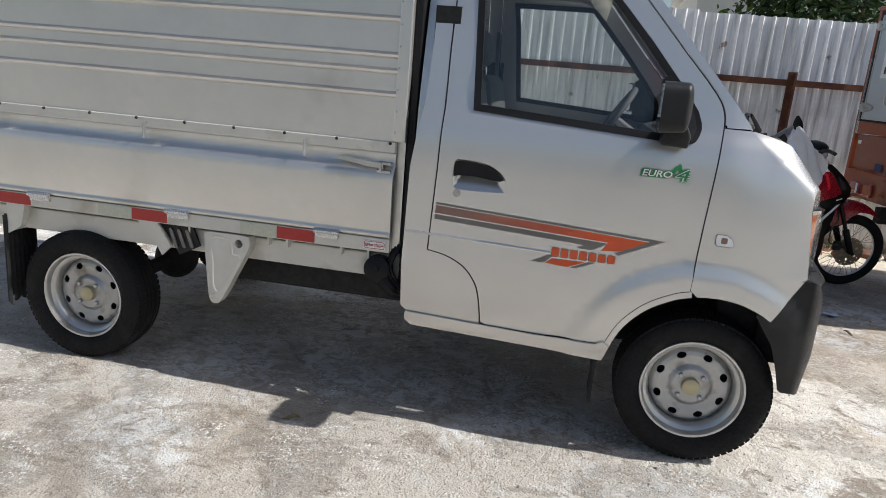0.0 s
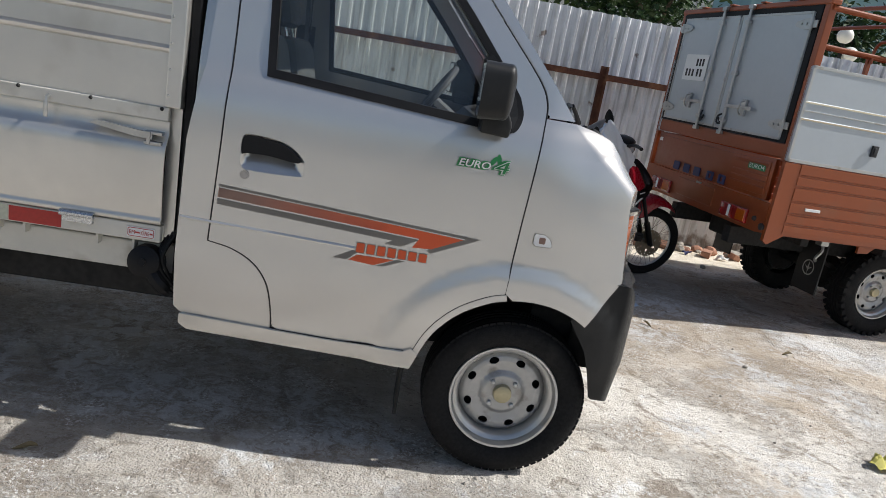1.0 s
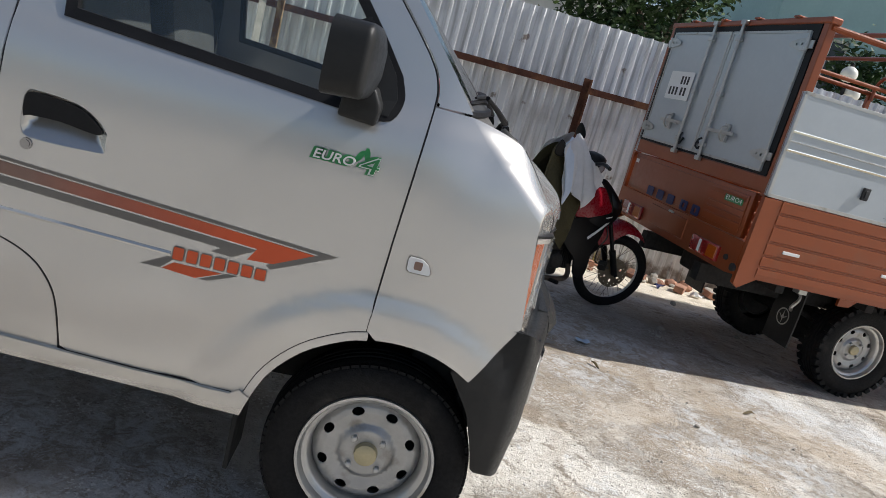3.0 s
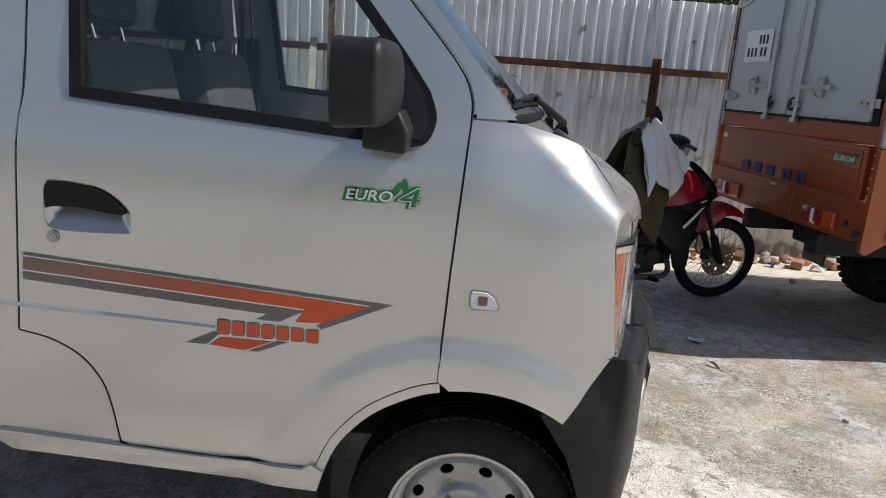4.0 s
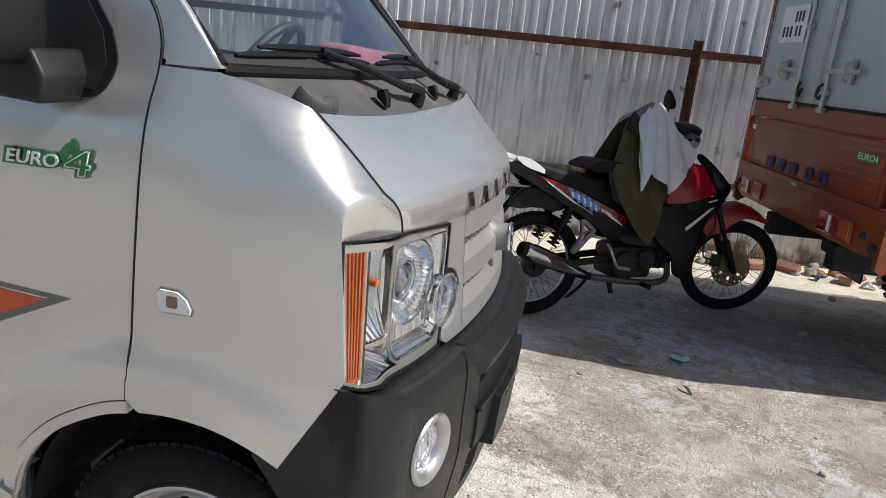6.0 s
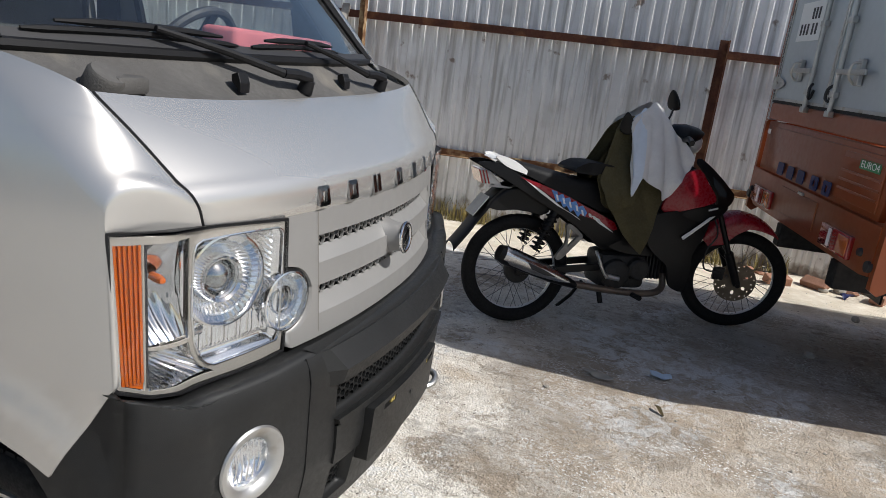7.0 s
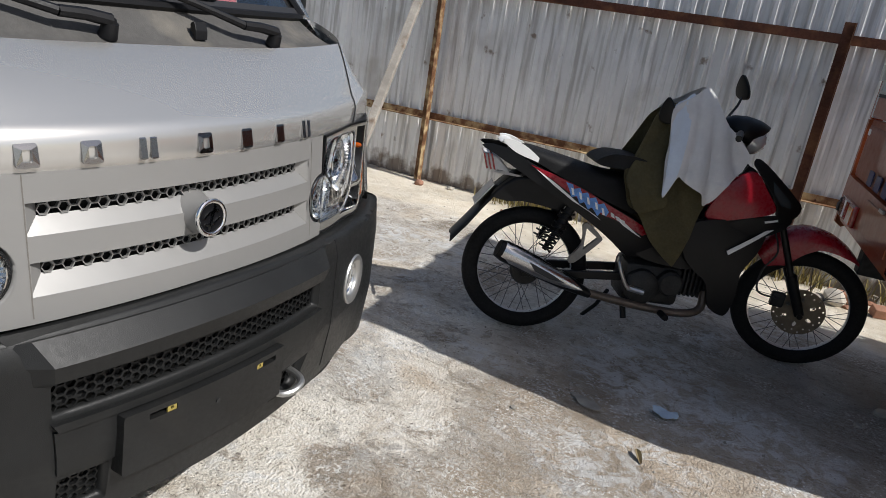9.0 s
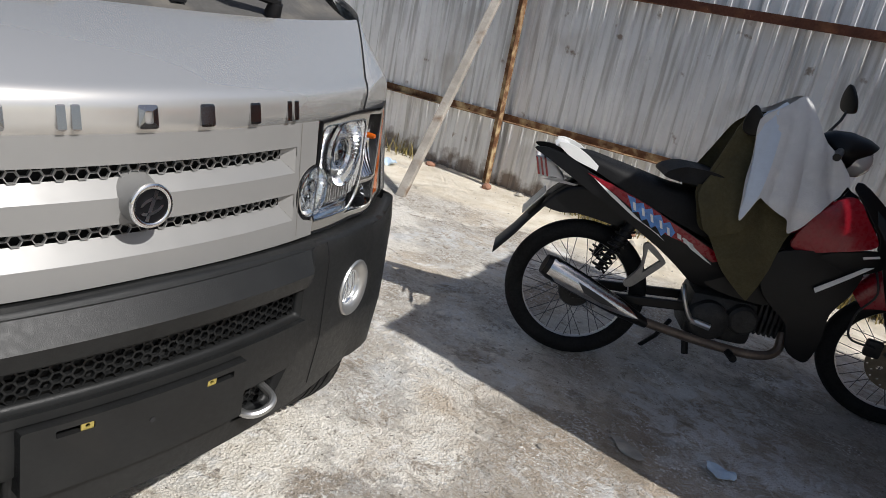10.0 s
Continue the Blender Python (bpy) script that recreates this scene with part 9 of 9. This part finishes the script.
loft(bm, 28, 12, hcowl)
part("handlebar_cowl", bm, M_MOTOBLK, bike, "black handlebar cowl", smooth=True)
bm = bm_new()
lathe(bm, [(0.0, 0.052), (0.03, 0.047), (0.056, 0.026), (0.066, 0.0), (0.062, -0.03)], Matrix.Translation((0.862, 0, 0.978)) @ Matrix.Rotation(radians(108), 4, 'Y') @ Matrix.Diagonal((0.95, 1.15, 1, 1)), 28)
part("headlamp", bm, M_LAMPGLASS, bike, "pale headlamp lens", smooth=True)
bm = bm_new()
tube(bm, curve_pts([(0.66, -0.33, 0.995), (0.71, -0.22, 1.01), (0.76, -0.08, 0.995), (0.76, 0.08, 0.995), (0.71, 0.22, 1.01), (0.66, 0.33, 0.995)], 4), 0.013, 8)
part("handlebar", bm, M_MOTOBLK, bike, "black handlebar", smooth=True)
for base, top, yaw in (((0.80, 0.20, 1.02), (0.872, 0.23, 1.150), 28), ((0.56, -0.05, 1.00), (0.462, -0.07, 1.010), 60)):
    mr = new("mirror")
    mr.parent = bike
    mr["label"] = "small black mirror on a thin stem"
    top = Vector(top)
    bm = bm_new()
    tube(bm, [base, Vector(base).lerp(top, 0.6) + Vector((0.012, 0, 0.01)), top], 0.0055, 6)
    part("stem", bm, M_INK, mr, smooth=True)
    bm = bm_new()
    head = Matrix.Translation(top) @ Matrix.Rotation(radians(yaw), 4, 'Z')
    solid(bm, curve_pts([(-0.034, 0.0), (-0.030, 0.040), (-0.006, 0.084), (0.014, 0.092), (0.034, 0.050), (0.036, 0.008), (0.015, -0.012), (-0.018, -0.012)], 4, True), lambda a, b: head @ Vector((-0.008 - 0.2 * b, a, b)), head.to_3x3() @ Vector((0.020, 0, 0)))
    bmesh.ops.bevel(bm, geom=[e for e in bm.edges if len(e.link_faces) == 2 and e.calc_face_angle(0.0) > 1.0], offset=0.005, segments=2, profile=0.5, affect='EDGES')
    part("mirror_head", bm, M_MOTOBLK, mr, smooth=True, sharp=60)

# jackets hung over the bars
def cloth(outline, jacket, material, peak, half, amp, pleats, seed, lift=0.0, sides=(-1, 1)):
    """Cloth draped over the bars: pleats run down from the peak, sharp where it creases; one skin a side."""
    pts = curve_pts(outline, 4, True)
    zs = [p[1] for p in pts]
    z0, z1 = min(zs), max(zs)
    bm = bm_new()
    for s in sides:
        def place(x, z):
            dn = min(1.0, max(0.0, (z1 - z) / (z1 - z0)))
            ang = math.atan2(x - peak[0], peak[1] + 0.10 - z)
            ph = ang * pleats / math.pi + 0.9 * noise.noise((x * 3.1, z * 2.2, seed)) + seed * 0.37
            saw = abs(2 * (ph % 1.0) - 1)
            crease = (1 - (1 - saw) ** 2.2) - 0.5
            far_ = min(1.0, math.hypot(x - peak[0], z - peak[1]) / 0.35)
            w = half * (0.12 + 0.88 * min(1.0, dn * 1.25) ** 0.8)
            fl = amp * 1.5 * crease * (0.25 + 0.75 * far_)
            fl += amp * 0.5 * noise.noise((x * 11, z * 7, seed + 3.0)) + amp * 0.22 * noise.noise((x * 34, z * 30, seed + 7.0))
            return (x, s * (w + fl + lift), z)
        sheet(bm, pts, place, (), 0.011, 0.006, (0, -s, 0), normals=False)
    return part("cloth", bm, material, jacket, smooth=True, sharp=75)


oj = thing("olive_jacket", BM_, "dark olive jacket draped over the handlebar", "jacket")
cloth([(0.318, 0.785), (0.350, 0.850), (0.395, 0.960), (0.425, 1.030), (0.480, 1.075), (0.56, 1.08), (0.68, 0.98), (0.775, 0.860), (0.770, 0.800), (0.705, 0.750), (0.660, 0.660), (0.635, 0.540), (0.600, 0.430), (0.585, 0.424), (0.525, 0.470), (0.462, 0.530), (0.400, 0.625), (0.360, 0.650), (0.335, 0.715)], oj, M_OLIVE, (0.55, 1.08), 0.165, 0.014, 9, 1.7)
cloth([(0.325, 0.780), (0.380, 0.880), (0.430, 0.980), (0.470, 0.930), (0.480, 0.800), (0.500, 0.690), (0.470, 0.655), (0.400, 0.632), (0.365, 0.655), (0.340, 0.710)], oj, M_OLIVE, (0.45, 1.05), 0.172, 0.010, 12, 4.2, 0.006, (-1,))
gj = thing("grey_jacket", BM_, "pale grey jacket hung over the olive one", "jacket")
cloth([(0.468, 1.060), (0.540, 1.112), (0.600, 1.158), (0.628, 1.162), (0.652, 1.120), (0.695, 1.042), (0.755, 0.985), (0.800, 0.922), (0.788, 0.880), (0.772, 0.846), (0.715, 0.790), (0.680, 0.725), (0.645, 0.700), (0.628, 0.745), (0.585, 0.765), (0.540, 0.790), (0.515, 0.800), (0.490, 0.745), (0.470, 0.712), (0.462, 0.800), (0.468, 0.930)], gj, M_GREYCLOTH, (0.615, 1.17), 0.178, 0.017, 11, 2.9, 0.012)
cloth([(0.470, 1.062), (0.520, 1.105), (0.560, 1.130), (0.545, 1.02), (0.528, 0.90), (0.505, 0.800), (0.470, 0.716), (0.464, 0.800), (0.468, 0.930)], gj, M_PALEBLUE, (0.56, 1.14), 0.180, 0.008, 16, 6.1, 0.024, (-1,))


bm = bm_new()
pk = thing("folded_cloth", BM_, "black cloth bundled on the seat", "cloth")
solid(bm, curve_pts([(0.20, 0.80), (0.24, 0.84), (0.32, 0.85), (0.40, 0.84), (0.42, 0.80), (0.32, 0.79)], 4, True), lambda x, z: (x, -0.12 + 0.015 * noise.noise((x * 20, z * 20, 2)), z), (0, 0.22, 0), step=0.02)
part("cloth", bm, M_SEATV, pk, smooth=True, sharp=60)

# ---------------- trees across the yard, seen mirrored in the cab's windows and paint ----------------
for k, (x, y, h, sp) in enumerate(((-17, -27, 5.5, 2.8), (-8.5, -31, 6.0, 3.0), (0.5, -28.5, 5.2, 2.7), (9.0, -31, 6.2, 3.0), (17.5, -28, 5.4, 2.8), (-26, -29, 6.0, 3.0), (26.5, -29, 6.0, 3.0))):
    tree((x, y, 0), h, sp, 3600, M_LEAFD if k % 2 else M_LEAF, "broad green tree across the yard", 40 + k, 0.16)

# ---------------- litter and rubble ----------------


def crumple(name, loc, size, material, label, category, seed, height=0.012, yaw=0.0, n=10):
    t = thing(name, pose(loc[0], loc[1], ground_z(loc[0], loc[1]), 0, 0, yaw), label, category)
    rnd = random.Random(seed)
    bm = bm_new()
    outline = []
    for k in range(n):
        a = 2 * math.pi * k / n
        r = rnd.uniform(0.7, 1.1)
        outline.append((size[0] * r * math.cos(a), size[1] * r * math.sin(a)))
    solid(bm, outline, lambda x, y: (x, y, 0.004 + height * (0.5 + noise.noise((x * 22 + seed, y * 22, seed)))), (0, 0, 0.0015), step=min(size) * 0.3)
    part("sheet", bm, material, t)
    return t


crumple("crumpled_paper", (1.215, 2.265), (0.062, 0.045), M_PAPER, "crumpled pale blue paper on the yard", "paper", 3, 0.022, 20)
crumple("flat_paper", (0.945, 2.13), (0.075, 0.030), M_STONE, "torn grey paper lying on the yard", "paper", 5, 0.010, -20)
crumple("plastic_bag", (1.76, 0.44), (0.075, 0.055), M_YELLOWBAG, "yellow-green plastic bag on the yard", "plastic bag", 8, 0.05, 30, 14)
crumple("blue_bag", (-2.03, 4.22), (0.085, 0.06), M_PAPER, "blue plastic bag by the fence", "plastic bag", 12, 0.05, 10, 12)
for k, (x, y, yaw) in enumerate(((1.205, 1.915, 120), (2.02, 1.72, 10), (-1.45, -0.20, 15))):
    t = thing("dry_leaf", pose(x, y, ground_z(x, y) + 0.003, 0, 0, yaw), "curled dry brown leaf on the yard", "leaf", "dry leaves")
    bm = bm_new()
    solid(bm, curve_pts([(-0.035, 0), (-0.012, 0.009), (0.015, 0.010), (0.036, 0.0), (0.012, -0.009), (-0.015, -0.008)], 3, True), lambda a, b: (a, b, 0.004 + 0.010 * (abs(b) / 0.01) + 0.006 * math.sin(a * 60)), (0, 0, 0.001), step=0.006)
    part("blade", bm, M_LEAFDRY, t)


def stone(x, y, r, material, name, label, category, seed, group):
    t = tagged(new(name), label, category, group)
    rnd = random.Random(seed)
    bm = bm_new()
    bmesh.ops.create_icosphere(bm, subdivisions=2, radius=1.0)
    sx, sy, sz = r * rnd.uniform(.8, 1.3), r * rnd.uniform(.7, 1.1), r * rnd.uniform(.45, .75)
    for v in bm.verts:
        k = 1 + 0.30 * noise.noise(v.co * 1.6 + Vector((seed, 0, 0)))
        v.co = Vector((v.co.x * sx * k, v.co.y * sy * k, v.co.z * sz * k))
    me_ob = part("lump", bm, material, t)
    t.matrix_world = pose(x, y, ground_z(x, y) + sz * 0.55, 0, 0, rnd.uniform(0, 360))
    return t


for k, (x, y, r) in enumerate(((1.87, 2.77, 0.020), (2.64, 3.21, 0.022), (2.4, 3.9, 0.03), (1.95, 2.95, 0.026), (0.75, 1.9, 0.012), (1.60, 1.40, 0.014))):
    stone(x, y, r, M_STONE, "stone", "small grey stone on the yard", "stone", 60 + k, "loose stones")
rnd = random.Random(77)
for k in range(34):
    x = rnd.uniform(1.6, 3.6) if k < 24 else rnd.uniform(-2.9, 0.2)
    y = fence_y(x) - rnd.uniform(0.08, 0.42)
    stone(x, y, rnd.uniform(0.03, 0.085) if k < 24 else rnd.uniform(0.015, 0.045), M_BRICK if k % 3 == 0 else M_STONE, "rubble", "broken lump of rubble at the fence foot", "rubble", 100 + k, "rubble by the fence")
for k, (x, y, yaw, tilt) in enumerate(((2.05, 4.62, 20, 10), (2.32, 4.70, -35, 25), (2.72, 4.58, 60, 5), (1.80, 4.72, 5, 0), (3.05, 4.7, 100, 15), (-2.55, 4.62, 40, 5))):
    b = thing("brick", pose(x, y, ground_z(x, y) + 0.035, tilt, 0, yaw), "broken red brick at the fence foot", "brick", "loose bricks")
    bm = bm_new()
    box(bm, (-0.09, -0.045, -0.03), (0.09, 0.045, 0.03), 0.006)
    for v in bm.verts:
        v.co += Vector(noise.noise_vector(v.co * 14 + Vector((k, 0, 0)))) * 0.006
    part("block", bm, M_BRICK, b)
crumple("plastic_scrap", (2.50, 4.55), (0.06, 0.05), M_NAVY, "violet plastic scrap in the rubble", "plastic bag", 31, 0.05)
crumple("plastic_scrap", (2.86, 4.50), (0.07, 0.05), M_WHITE, "white plastic scrap in the rubble", "plastic bag", 33, 0.05)

# dry grass at the fence foot
verts, faces = [], []
rnd = random.Random(5)
for cx, n in ((-0.62, 90), (-0.30, 110), (1.25, 130), (1.55, 120), (2.0, 60), (-2.3, 40), (0.3, 50)):
    for _ in range(n):
        x = cx + rnd.gauss(0, 0.11)
        y = fence_y(x) - 0.07 - abs(rnd.gauss(0, 0.06))
        a, h, w = rnd.uniform(0, 6.28), rnd.uniform(0.05, 0.20), rnd.uniform(0.003, 0.006)
        z = ground_z(x, y)
        bend = Vector((math.cos(a), math.sin(a), 0)) * h * rnd.uniform(0.2, 0.7)
        side = Vector((-math.sin(a), math.cos(a), 0)) * w
        p0, p1, p2 = Vector((x, y, z)), Vector((x, y, z + h * 0.6)) + bend * 0.4, Vector((x, y, z + h)) + bend
        i = len(verts)
        verts += [tuple(p0 - side), tuple(p0 + side), tuple(p1 + side * .7), tuple(p1 - side * .7), tuple(p2)]
        faces += [(i, i + 1, i + 2, i + 3), (i + 3, i + 2, i + 4)]
me = bpy.data.meshes.new("dry_grass")
me.from_pydata(verts, [], faces)
me.materials.append(M_GRASS)
tagged(new("dry_grass", me), "dry yellow-green grass tufts at the fence foot", "grass", kind="stuff")

# loose gravel over the yard, one piece of stuff
rnd = random.Random(9)
verts, faces = [], []
oct_v = ((1, 0, 0), (0, 1, 0), (-1, 0, 0), (0, -1, 0), (0, 0, 1), (0, 0, -1))
oct_f = ((0, 1, 4), (1, 2, 4), (2, 3, 4), (3, 0, 4), (1, 0, 5), (2, 1, 5), (3, 2, 5), (0, 3, 5))
for _ in range(5200):
    u = rnd.random()
    if u < 0.30:
        x, y = rnd.uniform(-2.4, 0.4), rnd.uniform(-1.5, 0.1)
    elif u < 0.80:
        x, y = rnd.uniform(0.2, 3.2), rnd.uniform(0.0, 3.0)
    else:
        x, y = rnd.uniform(-2.6, 3.4), rnd.uniform(3.0, 4.8)
    if noise.noise((x * 1.6, y * 1.6, 31.0)) < rnd.uniform(-0.5, 0.25):
        continue
    r = rnd.uniform(0.0015, 0.0045) * (2.2 if rnd.random() < 0.05 else 1)
    z = ground_z(x, y) + r * 0.25
    a = rnd.uniform(0, 6.28)
    i = len(verts)
    for vx, vy, vz in oct_v:
        k = rnd.uniform(0.6, 1.3) * r
        verts.append((x + (vx * math.cos(a) - vy * math.sin(a)) * k, y + (vx * math.sin(a) + vy * math.cos(a)) * k, z + vz * k * 0.7))
    faces += [tuple(i + q for q in f) for f in oct_f]
me = bpy.data.meshes.new("gravel")
me.from_pydata(verts, [], faces)
me.materials.append(M_STONE)
tagged(new("gravel", me), "fine loose grit scattered over the yard", "gravel", kind="stuff")
